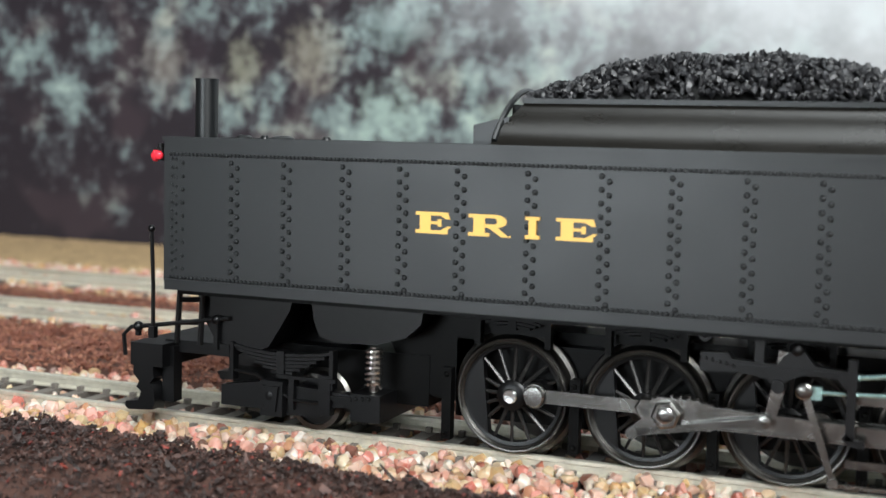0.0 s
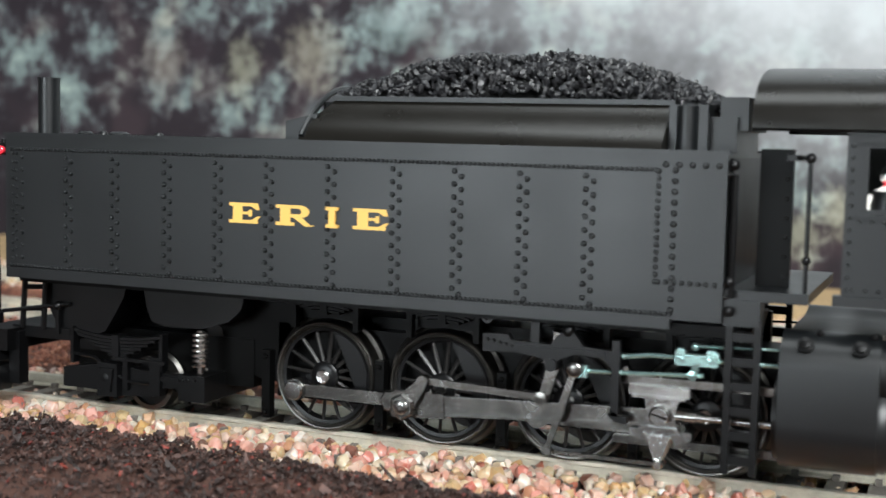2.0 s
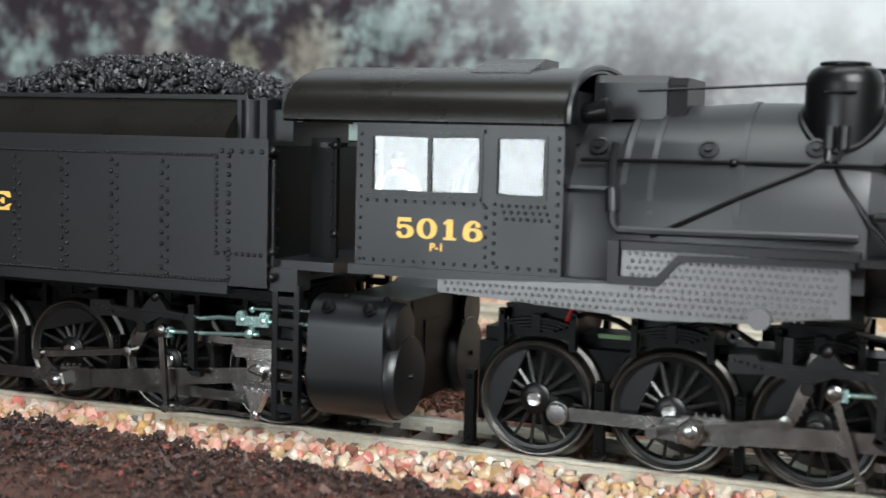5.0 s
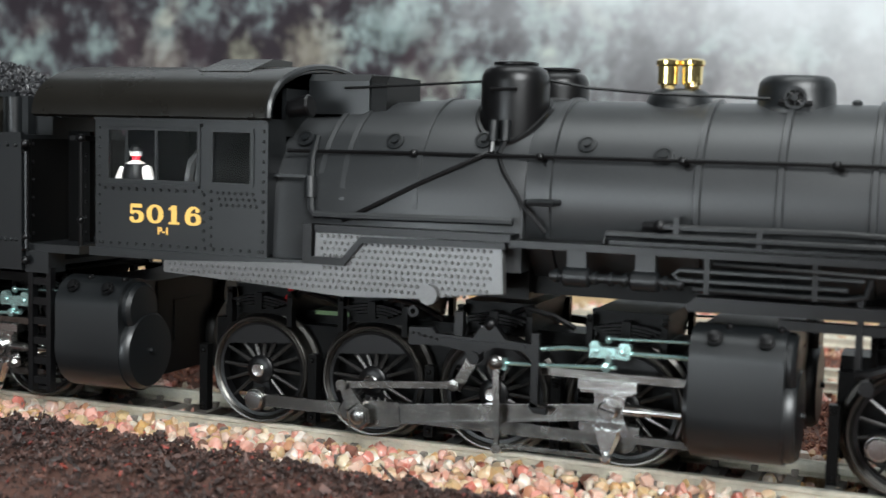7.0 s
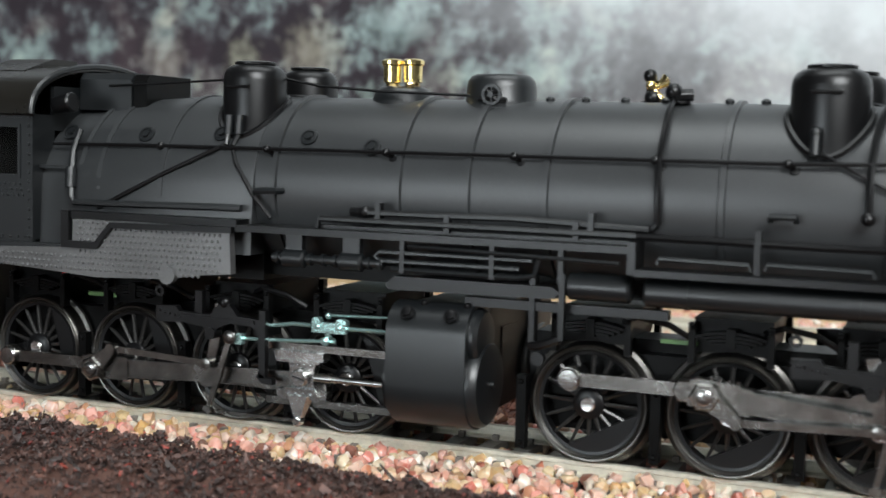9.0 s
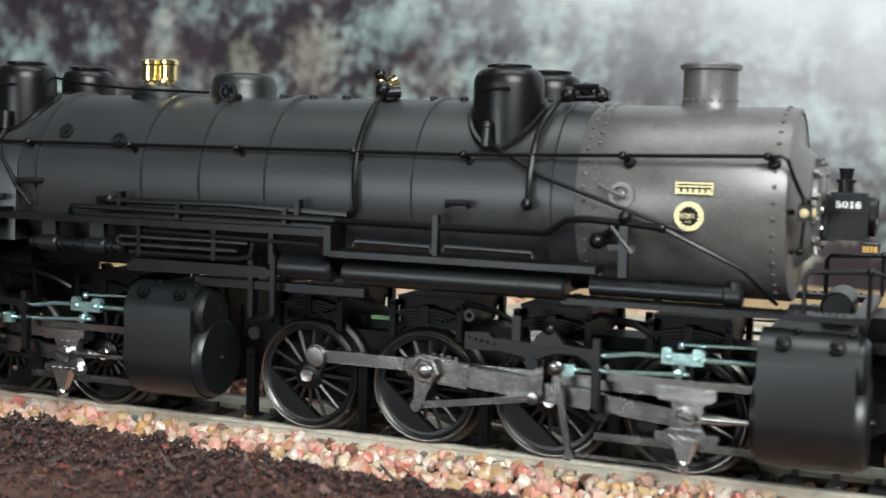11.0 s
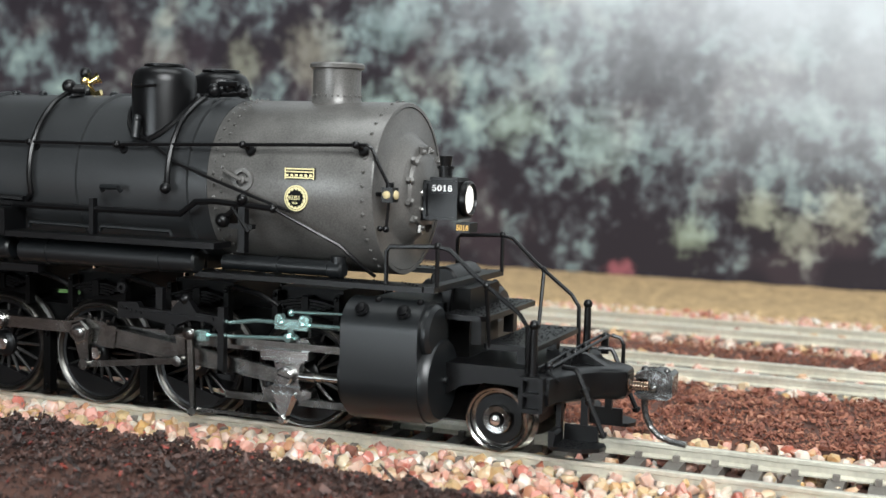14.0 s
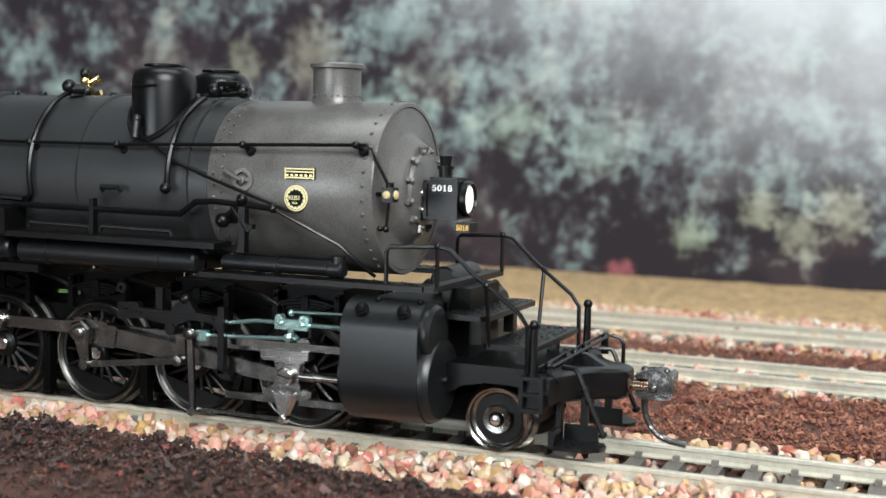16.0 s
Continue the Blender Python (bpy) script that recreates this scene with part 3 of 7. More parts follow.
def link_rod(g, a, b, y0, y1, h0, h1):
    """A flat rod between two points of the side plane."""
    d = Vector((b[0] - a[0], b[1] - a[1])).normalized()
    n = Vector((-d.y, d.x))
    pts = [(a[0] + n.x * h0, a[1] + n.y * h0), (a[0] - n.x * h0, a[1] - n.y * h0), (b[0] - n.x * h1, b[1] - n.y * h1), (b[0] + n.x * h1, b[1] + n.y * h1)]
    g.prism(pts, y0, y1, 0.2)
    if h0 > 1.5 and abs(a[0] - b[0]) > 12:  # raised edges along the broad rods
        face = y0 if y0 < 0 else y1
        for k in (-1, 1):
            p, q = Vector(a) + n * k * (h0 - 0.24), Vector(b) + n * k * (h1 - 0.24)
            g.prism([(p.x + d.x * 2 + n.x * 0.19, p.y + n.y * 0.19), (p.x + d.x * 2 - n.x * 0.19, p.y - n.y * 0.19), (q.x - d.x * 2 - n.x * 0.19, q.y - n.y * 0.19), (q.x - d.x * 2 + n.x * 0.19, q.y + n.y * 0.19)], *sorted((face * 0.995, face * 1.018)), 0.08)
    return g


def running_gear(owner, x0, phase):
    """Eight drivers, rods, valve gear, frame and cylinders of one of the three engines; x0 is its rearmost axle."""
    ox = ORG[owner.name].x
    for side in (-1, 1):
        ph = phase if side < 0 else phase + 90
        S = lambda a, b: sorted((side * a, side * b))
        for i in range(4):
            driving_wheel(owner, x0 + SPACING * i, side, ph)
        R = DRIVER_R
        pins = [x0 + SPACING * i for i in range(4)]
        # side rod, drawn with its pins straight above the axles' places, moved round in a circle
        g = Geo()
        for a, b in zip(pins, pins[1:]):
            link_rod(g, (a, R), (b, R), *S(11.9, 13.0), 1.05, 1.05)
        for p in pins:
            g.lathe([(0.5, 11.7), (1.9, 11.7), (1.9, 13.3), (0.5, 13.3)], (p, 0, R), (0, side, 0), 18)
        g.lathe([(0.4, 11.6), (1.95, 11.6), (1.95, 13.6), (1.6, 13.9), (0.4, 13.9)], (pins[1] - 3.6, 0, R), (0, side, 0), 6)
        rod = part("side_rod", g, RODS, owner, "gunmetal side rod", org=(x0, 0, R))
        part("crank_pin", Geo().lathe([(1.75, 12.9), (1.75, 13.7), (1.5, 14.0), (0.4, 14.05)], (pins[0], 0, R), (0, side, 0), 16), CROSS, rod, "steel crank pin nut")
        g = Geo().lathe([(0.9, 13.5), (0.9, 14.2), (0.3, 14.2)], (pins[1] - 3.6, 0, R), (0, side, 0), 6)
        part("knuckle_pin", g, RODS, rod)

        def at_pin(t, ph=ph, x=x0):
            a = radians(turn_at(t, ph))
            return x + THROW * math.cos(a), R + THROW * math.sin(a)
        MOVES.append((rod, lambda t, f=at_pin: pose((f(t)[0] - ox) * U, 0, f(t)[1] * U)))
        # main rod, from the second axle to the crosshead
        g = Geo()
        link_rod(g, (0, 0), (ROD_L, 0), *S(14.0, 15.2), 1.75, 1.25)
        g.box(-2.6, 6.6, *S(13.8, 15.5), -2.0, 2.0, 0.25)
        g.box(-1.8, 4.8, *S(13.9, 15.7), 1.9, 2.35, 0.1)
        g.box(ROD_L - 2.2, ROD_L + 1.8, *S(13.9, 15.3), -1.6, 1.6, 0.4)
        for k in range(4):
            g.cyl((0.4 + 1.3 * k, side * 15.0, 2.2), (0.4 + 1.3 * k, side * 15.0, 2.8), 0.28, n=6)
        g.bm.transform(Matrix.Translation((pins[1], 0, R)))
        main = part("main_rod", g, RODS, owner, "gunmetal main rod with a bolted big end", org=(pins[1], 0, R))

        def rod_pose(t, ph=ph, x=pins[1]):
            a = radians(turn_at(t, ph))
            px, pz = x + THROW * math.cos(a), R + THROW * math.sin(a)
            dz = R - pz
            cx = px + math.sqrt(ROD_L ** 2 - dz * dz)
            return px, pz, cx, math.degrees(math.atan2(dz, cx - px))
        MOVES.append((main, lambda t, f=rod_pose: pose((f(t)[0] - ox) * U, 0, f(t)[1] * U, 0, -f(t)[3], 0)))
        # return crank and eccentric rod
        ECC, LAG = 2.3, 105  # the eccentric pin trails the crank pin
        g = Geo()
        foot = (pins[1] + ECC * math.cos(radians(-LAG)), R + ECC * math.sin(radians(-LAG)))
        link_rod(g, (pins[1] + THROW, R), foot, *S(15.9, 16.9), 1.7, 0.8)
        g.lathe([(0.4, 15.6), (2.3, 15.6), (2.3, 17.0), (1.9, 17.3), (0.4, 17.3)], (pins[1] + THROW, 0, R), (0, side, 0), 6)
        g.lathe([(0.3, 15.9), (0.95, 15.9), (0.95, 17.6), (0.3, 17.6)], (foot[0], 0, foot[1]), (0, side, 0), 12)
        crank = part("return_crank", g, RODS, owner, "worn gunmetal return crank", org=(pins[1], 0, R))
        part("slotted_screw", Geo().lathe([(1.25, 17.2), (1.25, 17.6), (0.9, 17.8), (0.2, 17.75)], (pins[1] + THROW, 0, R), (0, side, 0), 14), CROSS, crank, "slotted screw head")
        MOVES.append((crank, lambda t, ph=ph, x=pins[1]: pose((x - ox) * U, 0, R * U, 0, -turn_at(t, ph), 0)))
        link_x, link_z, link_r = x0 + 42.4, 18.2, 7.4
        EL = link_x - pins[1] - 1.2

        def ecc_pose(t, ph=ph, x=pins[1]):
            a = radians(turn_at(t, ph) - LAG)
            ex, ez = x + ECC * math.cos(a), R + ECC * math.sin(a)
            sw = max(-0.5, min(0.5, (ex + EL - link_x) / link_r))
            tx, tz = link_x + link_r * math.sin(sw), link_z - link_r * math.cos(sw)
            return ex, ez, math.degrees(math.atan2(tz - ez, tx - ex)), math.degrees(sw)
        g = Geo()
        link_rod(g, (0, 0), (EL, 0), *S(16.2, 16.9), 0.55, 0.55)
        g.lathe([(0.2, 16.0), (0.95, 16.0), (0.95, 17.3), (0.2, 17.4)], (EL, 0, 0), (0, side, 0), 12)
        g.bm.transform(Matrix.Translation((pins[1], 0, R)))
        er = part("eccentric_rod", g, RODS, owner, "thin gunmetal eccentric rod", org=(pins[1], 0, R))
        MOVES.append((er, lambda t, f=ecc_pose: pose((f(t)[0] - ox) * U, 0, f(t)[1] * U, 0, -f(t)[2], 0)))
        g = Geo().prism([(link_x - 0.9, link_z + 3), (link_x + 0.9, link_z + 3), (link_x + 1.4, link_z), (link_x + 0.9, link_z - link_r - 0.8), (link_x - 0.7, link_z - link_r - 0.8), (link_x - 0.6, link_z)], *S(14.9, 16.0), 0.15)
        el = part("expansion_link", g, RODS, owner, "curved expansion link", org=(link_x, 0, link_z))
        MOVES.append((el, lambda t, f=ecc_pose: pose((link_x - ox) * U, 0, link_z * U, 0, -f(t)[3], 0)))
        # crosshead with its drop arm and piston rod
        X = pins[1] + ROD_L
        g = Geo()
        g.box(X - 4.8, X + 4.3, *S(13.3, 16.0), 12.9, 14.3, 0.2).box(X - 4.3, X + 3.8, *S(13.5, 16.3), 12.5, 13.0, 0.1)
        g.prism([(X - 2.6, 12.6), (X + 2.8, 12.6), (X + 2.4, 11.6), (X + 2.2, 9.0), (X + 2.9, 7.6), (X - 2.9, 7.6), (X - 2.2, 9.0), (X - 2.3, 11.6)], *S(13.6, 15.4), 0.2)
        g.prism([(X - 4.6, 7.7), (X + 4.8, 7.7), (X + 4.8, 6.6), (X + 3.0, 6.0), (X - 3.0, 6.0), (X - 4.6, 6.6)], *S(13.4, 15.6), 0.2)
        g.prism([(X - 2.9, 8.2), (X + 2.9, 8.2), (X + 3.5, 7.0), (X + 2.6, 6.4), (X - 2.6, 6.4), (X - 3.5, 7.0)], *S(15.4, 16.2), 0.15)
        for k in range(4):
            g.stud((X - 1.9 + 1.25 * k, side * 15.4, 12.1), (0, side, 0), 0.3)
            g.stud((X - 2.1 + 1.4 * k, side * 16.2, 7.3), (0, side, 0), 0.32)
        ch = part("crosshead", g, CROSS, owner, "bright cast crosshead", org=(X, 0, R))
        g = Geo().lathe([(1.6, 15.2), (1.6, 16.3), (1.3, 16.6), (0.2, 16.6)], (X, 0, R + 0.4), (0, side, 0), 18)
        wp = part("wrist_pin", g, CROSS, ch, "slotted wrist pin")
        part("slot", Geo().prism([(X - 1.2, R + 0.65), (X + 1.1, R + 0.05), (X + 1.2, R + 0.25), (X - 1.1, R + 0.85)], *S(16.5, 16.64)), UNDER, wp)
        g = Geo()
        g.hull([[(X + w * k, side * d, z) for k, d in ((-1, 15.7), (1, 15.7), (0.72, 16.75), (-0.72, 16.75))] for z, w in ((7.0, 2.5), (5.0, 1.6), (3.2, 0.75))])
        g.lathe([(0.2, 15.8), (0.85, 15.8), (0.85, 17.1), (0.6, 17.4), (0.2, 17.4)], (X + 0.1, 0, 2.8), (0, side, 0), 12)
        # paler metal than the crosshead: the glare off its tilted faces is in the colour
        part("drop_arm", g, BRIGHT, ch, "tapering drop arm in paler steel that stands in for its reflection")
        part("piston_rod", Geo().cyl((X + 3, side * 14.6, R + 0.4), (X + 19, side * 14.6, R + 0.4), 0.55, n=12).cyl((X + 2.2, side * 14.6, R + 0.4), (X + 5.2, side * 14.6, R + 0.4), 0.95, n=12).cyl((X + 5.2, side * 14.6, R + 0.4), (X + 6.4, side * 14.6, R + 0.4), 0.75, n=12), CROSS, ch, "bright piston rod")
        part("union_link", Geo().prism([(X - 17.6, 2.5), (X + 0.6, 2.5), (X + 0.6, 3.1), (X - 17.6, 3.1)], *S(16.3, 16.9), 0.08), RODS, ch)
        MOVES.append((ch, lambda t, f=rod_pose: pose((f(t)[2] - ox) * U, 0, R * U)))
        # combination lever
        tx, tz = X - 17.2, 16.0
        g = Geo().prism([(tx - 0.5, tz + 0.6), (tx + 0.5, tz + 0.6), (tx + 0.55, 8.0), (tx + 0.35, 2.2), (tx - 0.35, 2.2), (tx - 0.55, 8.0)], *S(16.9, 17.6), 0.12)
        g.lathe([(0.2, 16.8), (1.2, 16.8), (1.2, 17.9), (0.9, 18.1), (0.2, 18.1)], (tx, 0, tz), (0, side, 0), 14)
        g.lathe([(0.2, 16.8), (0.8, 16.8), (0.8, 17.9), (0.2, 17.9)], (tx, 0, 2.5), (0, side, 0), 12)
        cl = part("combination_lever", g, RODS, owner, "upright gunmetal combination lever", org=(tx, 0, tz))
        MOVES.append((cl, lambda t, f=rod_pose: pose((tx - ox) * U, 0, tz * U, 0, -math.degrees(math.atan2(f(t)[2] - X, tz - 2.5)), 0)))
        # pale green valve rods and guide
        g = Geo()
        g.tube([(tx + 0.8, side * 16.2, 15.7), (tx + 9, side * 16.2, 16.0), (tx + 19.6, side * 16.2, 16.6)], 0.34)
        g.box(tx + 0.4, tx + 2.2, *S(15.8, 17.0), 14.8, 16.6, 0.3)
        vr = part("radius_rod", g, TEAL, owner, "pale green radius rod", org=(tx, 0, 15.7))
        MOVES.append((vr, lambda t, ph=ph: pose((tx - ox + 0.8 * math.sin(radians(turn_at(t, ph)))) * U, 0, 15.7 * U)))
        vx = X + 1.4
        g = Geo().prism([(vx - 3.2, 18.0), (vx + 3.0, 18.0), (vx + 3.2, 20.0), (vx + 2.5, 20.5), (vx + 1.6, 20.5), (vx + 1.2, 19.7), (vx - 1.6, 19.7), (vx - 2.0, 20.5), (vx - 2.8, 20.5), (vx - 3.2, 20.0)], *S(15.6, 16.8), 0.2)
        g.tube([(vx - 12.5, side * 16.2, 18.2), (vx - 7, side * 16.2, 19.0), (vx - 3.5, side * 16.2, 19.0)], 0.36)
        g.cyl((vx - 0.4, side * 16.4, 16.4), (vx - 0.2, side * 16.4, 18.4), 0.6, n=8)
        g.lathe([(0.1, 16.6), (0.55, 16.6), (0.5, 17.0), (0.1, 17.1)], (vx - 2.0, 0, 19.0), (0, side, 0), 10).lathe([(0.1, 16.6), (0.55, 16.6), (0.5, 17.0), (0.1, 17.1)], (vx + 2.0, 0, 19.0), (0, side, 0), 10)
        g.lathe([(0.2, 15), (0.75, 15), (0.75, 17.5), (0.2, 17.6)], (vx - 0.4, 0, 16.7), (0, side, 0), 10)
        g.ball((vx - 0.4, side * 16.2, 20.8), 0.6)
        g.tube([(vx + 2.8, side * 16.2, 18.9), (vx + 14, side * 16.2, 19.0)], 0.36)
        g.tube([(vx - 0.4, side * 16.0, 20.9), (vx + 12, side * 16.0, 21.3)], 0.22)
        vg = part("valve_guide", g, TEAL, owner, "pale green valve stem guide", org=(vx, 0, 18.8))
        MOVES.append((vg, lambda t, ph=ph: pose((vx - ox + 0.8 * math.sin(radians(turn_at(t, ph)))) * U, 0, 18.8 * U)))
        # slide bars
        for z, h in ((14.9, 0.6), (5.6, 0.6)):
            part("slide_bar", Geo().box(X - 11.5, X + 15.5, *S(13.6, 15.0), z - h, z + h, 0.15), RODS, owner, "gunmetal slide bar")
        # cast bracket that carries the valve gear
        bx = x0 + 33.6
        pts = [(bx - 2.4, 17.6), (bx - 2.4, 20.4), (bx + 1.6, 20.6), (bx + 2.2, 19.7), (bx + 8.5, 19.5), (bx + 9.4, 20.8), (bx + 10.4, 21.6), (bx + 12.2, 21.6), (bx + 13, 20.6), (bx + 13.8, 19.6), (bx + 19.5, 19.2), (bx + 19.5, 16.8), (bx + 18.0, 16.8), (bx + 16.8, 18.1), (bx + 12.4, 18.3), (bx + 10.2, 17.4), (bx + 8.6, 15.9), (bx + 7.2, 17.3), (bx + 3, 17.9)]
        gb = Geo().prism(pts, *S(16.2, 17.6), 0.2).box(bx + 3.2, bx + 17.2, *S(17.4, 17.85), 18.5, 19.1, 0.1)
        for k in range(5):
            gb.stud((bx - 1.6 + 1.0 * k, side * 17.6, 19.6 - 0.2 * k), (0, side, 0), 0.3)
        part("gear_bracket", gb, PLASTIC, owner, "dark cast valve gear bracket")
        g = Geo().box(bx + 5.2, bx + 6.6, *S(16.0, 17.2), 19.5, 23.4, 0.25).ball((bx + 11.2, side * 17.0, 21.8), 1.1)
        g.lathe([(0.2, 15.8), (1.0, 15.8), (1.0, 18.2), (0.2, 18.2)], (bx + 8.8, 0, 16.4), (0, side, 0), 10)
        g.ring([(0.45, -0.35), (0.45, 0.35), (0.95, 0.35), (0.95, -0.35)], (bx - 1.9, side * 17, 22.9), (0, side, 0), 12)
        part("hanger", g, PLASTIC, owner)
        part("guide_yoke", Geo().box(bx + 18.2, bx + 19.4, *S(16.6, 17.9), 9.6, 21.0, 0.2).prism([(bx + 18.2, 10.6), (bx + 19.4, 9.8), (bx + 20.8, 9.6), (bx + 20.8, 8.6), (bx + 18.8, 8.8), (bx + 17.8, 9.8)], *S(16.6, 17.9), 0.15).box(bx + 18.2, bx + 19.5, *S(12.5, 16.8), 16.6, 18.0, 0.15), PLASTIC, owner, "black upright guide yoke")
        # cylinder block: valve chest over the main cylinder, smooth outer cover
        cx0, cx1 = x0 + 76.4, x0 + 89.8
        prof = arc(13.4, 11.6, 7.4, 7.4, -115, 0, 9) + arc(15.4, 19.6, 5.4, 4.9, 0, 118, 9) + [(9.0, 23.5), (9.0, 5.5)]
        cyl = part("cylinder", Geo().along([(side * a, z) for a, z in prof], cx0, cx1, 0.3), BLACK, owner, "smooth black cylinder cover")
        g = Geo()
        g.lathe([(7.0, 0), (7.0, 0.9), (6.4, 1.7), (0.4, 1.9)], (cx1, side * 13.6, 11.6), (1, 0, 0), 32)
        g.lathe([(0.5, 1.5), (0.5, 2.4), (0.2, 2.5)], (cx1, side * 13.6, 11.6), (1, 0, 0), 8)
        part("cylinder_head", g, BLACK, cyl)
        part("valve_head", Geo().lathe([(4.6, 0), (4.6, 0.8), (4.0, 1.4), (0.4, 1.5)], (cx1, side * 15.2, 19.3), (1, 0, 0), 26), BLACK, cyl)
        for bxx in (x0 + 79.9, x0 + 87.2):
            part("bolt", Geo().lathe([(1.15, 0), (1.15, 0.5), (0.75, 0.5), (0.75, 1.0), (0.2, 1.1)], (bxx, side * 20.0, 22.9), (0, side * 0.8, 0.5), 14), PLASTIC, cyl)
            part("bolt", Geo().stud((bxx + 1.6, side * 17.3, 24.3), (0, side * 0.4, 1), 0.6, 8), PLASTIC, cyl)
        part("cylinder_back", Geo().lathe([(6.4, 0), (6.4, 0.8), (0.4, 1.2)], (cx0, side * 13.6, 11.6), (-1, 0, 0), 28), PLASTIC, cyl)
        # brake hangers between the wheels and leaf springs above
        for i in range(4):
            hx = x0 + SPACING * i - 10.9
            g = Geo().box(hx - 0.8, hx + 0.8, *S(9.6, 11.4), 1.4, 13.2, 0.3)
            g.stud((hx, side * 11.4, 12.2), (0, side, 0), 0.5).stud((hx, side * 11.4, 2.4), (0, side, 0), 0.5)
            part("brake_hanger", g, UNDER, owner)
            sx = x0 + SPACING * i
            g = Geo()
            for k in range(4):
                hw = 5.6 - 0.9 * k
                top = [(sx - hw + 2 * hw * j / 6, 22.6 - 0.55 * k - 0.9 * (1 - 2 * j / 6) ** 2 * (hw / 5.6) ** 2) for j in range(7)]
                g.prism(top + [(a, b - 0.42) for a, b in top[::-1]], *S(9.0, 11.0))
            for o in (-5.9, 5.9):
                g.box(sx + o - 0.5, sx + o + 0.5, *S(9.4, 11.0), 17.5, 23.6, 0.2)
                g.stud((sx + o, side * 11.0, 22.9), (0, side, 0), 0.45)
            g.box(sx - 0.7, sx + 0.7, *S(9.0, 11.3), 20.2, 23.0, 0.2)
            part("leaf_spring", g, UNDER, owner, "moulded black leaf spring")
    g = Geo().box(x0 - 11, x0 + 76, -6.8, 6.8, 4.5, 17.5, 0.4)
    g.box(x0 - 11, x0 + 90, -4.0, 4.0, 12, 19.5, 0.4)
    for i in range(4):
        g.prism([(x0 + SPACING * i - 5.2, 19.0), (x0 + SPACING * i + 5.2, 19.0), (x0 + SPACING * i + 6.0, 24.2), (x0 + SPACING * i - 6.0, 24.2)], -8.6, 8.6, 0.3)
    g.box(x0 + 76.4, x0 + 89.8, -10, 10, 6, 23.5, 0.3)
    for i in range(4):
        g.cyl((x0 + SPACING * i, -9.9, DRIVER_R), (x0 + SPACING * i, 9.9, DRIVER_R), 1.4, n=12)
    part("engine_frame", g, UNDER, owner, "dull black engine frame")


def slab_letter(g, ch, x, w, z0, z1, y0, y1):
    """A heavy slab-serif capital, built of bars."""
    h, st, th = z1 - z0, 0.30 * w, 0.16 * (z1 - z0)
    bar = lambda a, b, c, d: g.prism([(x + a, z0 + c), (x + b, z0 + c), (x + b, z0 + d), (x + a, z0 + d)], y0, y1)
    if ch == "I":
        bar(0, w, 0, th), bar(0, w, h - th, h), bar(0.24 * w, 0.76 * w, th, h - th)
        return
    if ch == "E":
        bar(0, 0.9 * w, 0, th), bar(0, 0.9 * w, h - th, h), bar(0.12 * w, 0.12 * w + st, th, h - th), bar(0.12 * w + st, 0.62 * w, 0.44 * h, 0.57 * h)
        bar(0.62 * w, 0.72 * w, 0.34 * h, 0.67 * h)
        for a, b in ((0, 0.36 * h), (h, 0.68 * h)):
            g.prism([(x + 0.78 * w, z0 + a), (x + w, z0 + b), (x + 0.9 * w, z0 + b), (x + 0.70 * w, z0 + th)] if a == 0 else
                    [(x + 0.78 * w, z0 + a), (x + 0.70 * w, z0 + h - th), (x + 0.86 * w, z0 + b), (x + 0.96 * w, z0 + b), (x + 0.9 * w, z0 + a)], y0 - 0.02, y1)
        return
    bar(0, 0.5 * w, 0, th), bar(0, 0.66 * w, h - th, h), bar(0.12 * w, 0.12 * w + st * 0.9, th, h - th), bar(0.38 * w, 0.66 * w, 0.40 * h, 0.40 * h + th)
    outer = arc(x + 0.64 * w, z0 + 0.70 * h, 0.26 * w, 0.30 * h, -90, 90, 8)
    inner = arc(x + 0.62 * w, z0 + 0.70 * h, 0.06 * w, 0.14 * h, 90, -90, 8)
    for a, b, c, d in zip(outer, outer[1:], inner[::-1], inner[::-1][1:]):
        g.prism([a, b, d, c], y0 - 0.02, y1)
    g.prism([(x + 0.48 * w, z0 + 0.40 * h), (x + 0.70 * w, z0 + 0.40 * h), (x + 0.94 * w, z0 + 0.03 * h), (x + w, z0 + 0.1 * h), (x + w, z0), (x + 0.78 * w, z0)], y0 - 0.04, y1)


def rivet_line(g, a, b, step, normal, r):
    a, b = Vector(a), Vector(b)
    n = max(1, round((b - a).length / step))
    for i in range(n + 1):
        g.stud(a.lerp(b, i / n), normal, r)


def rail_of(g, posts, r=0.35):
    g.tube(posts, r)


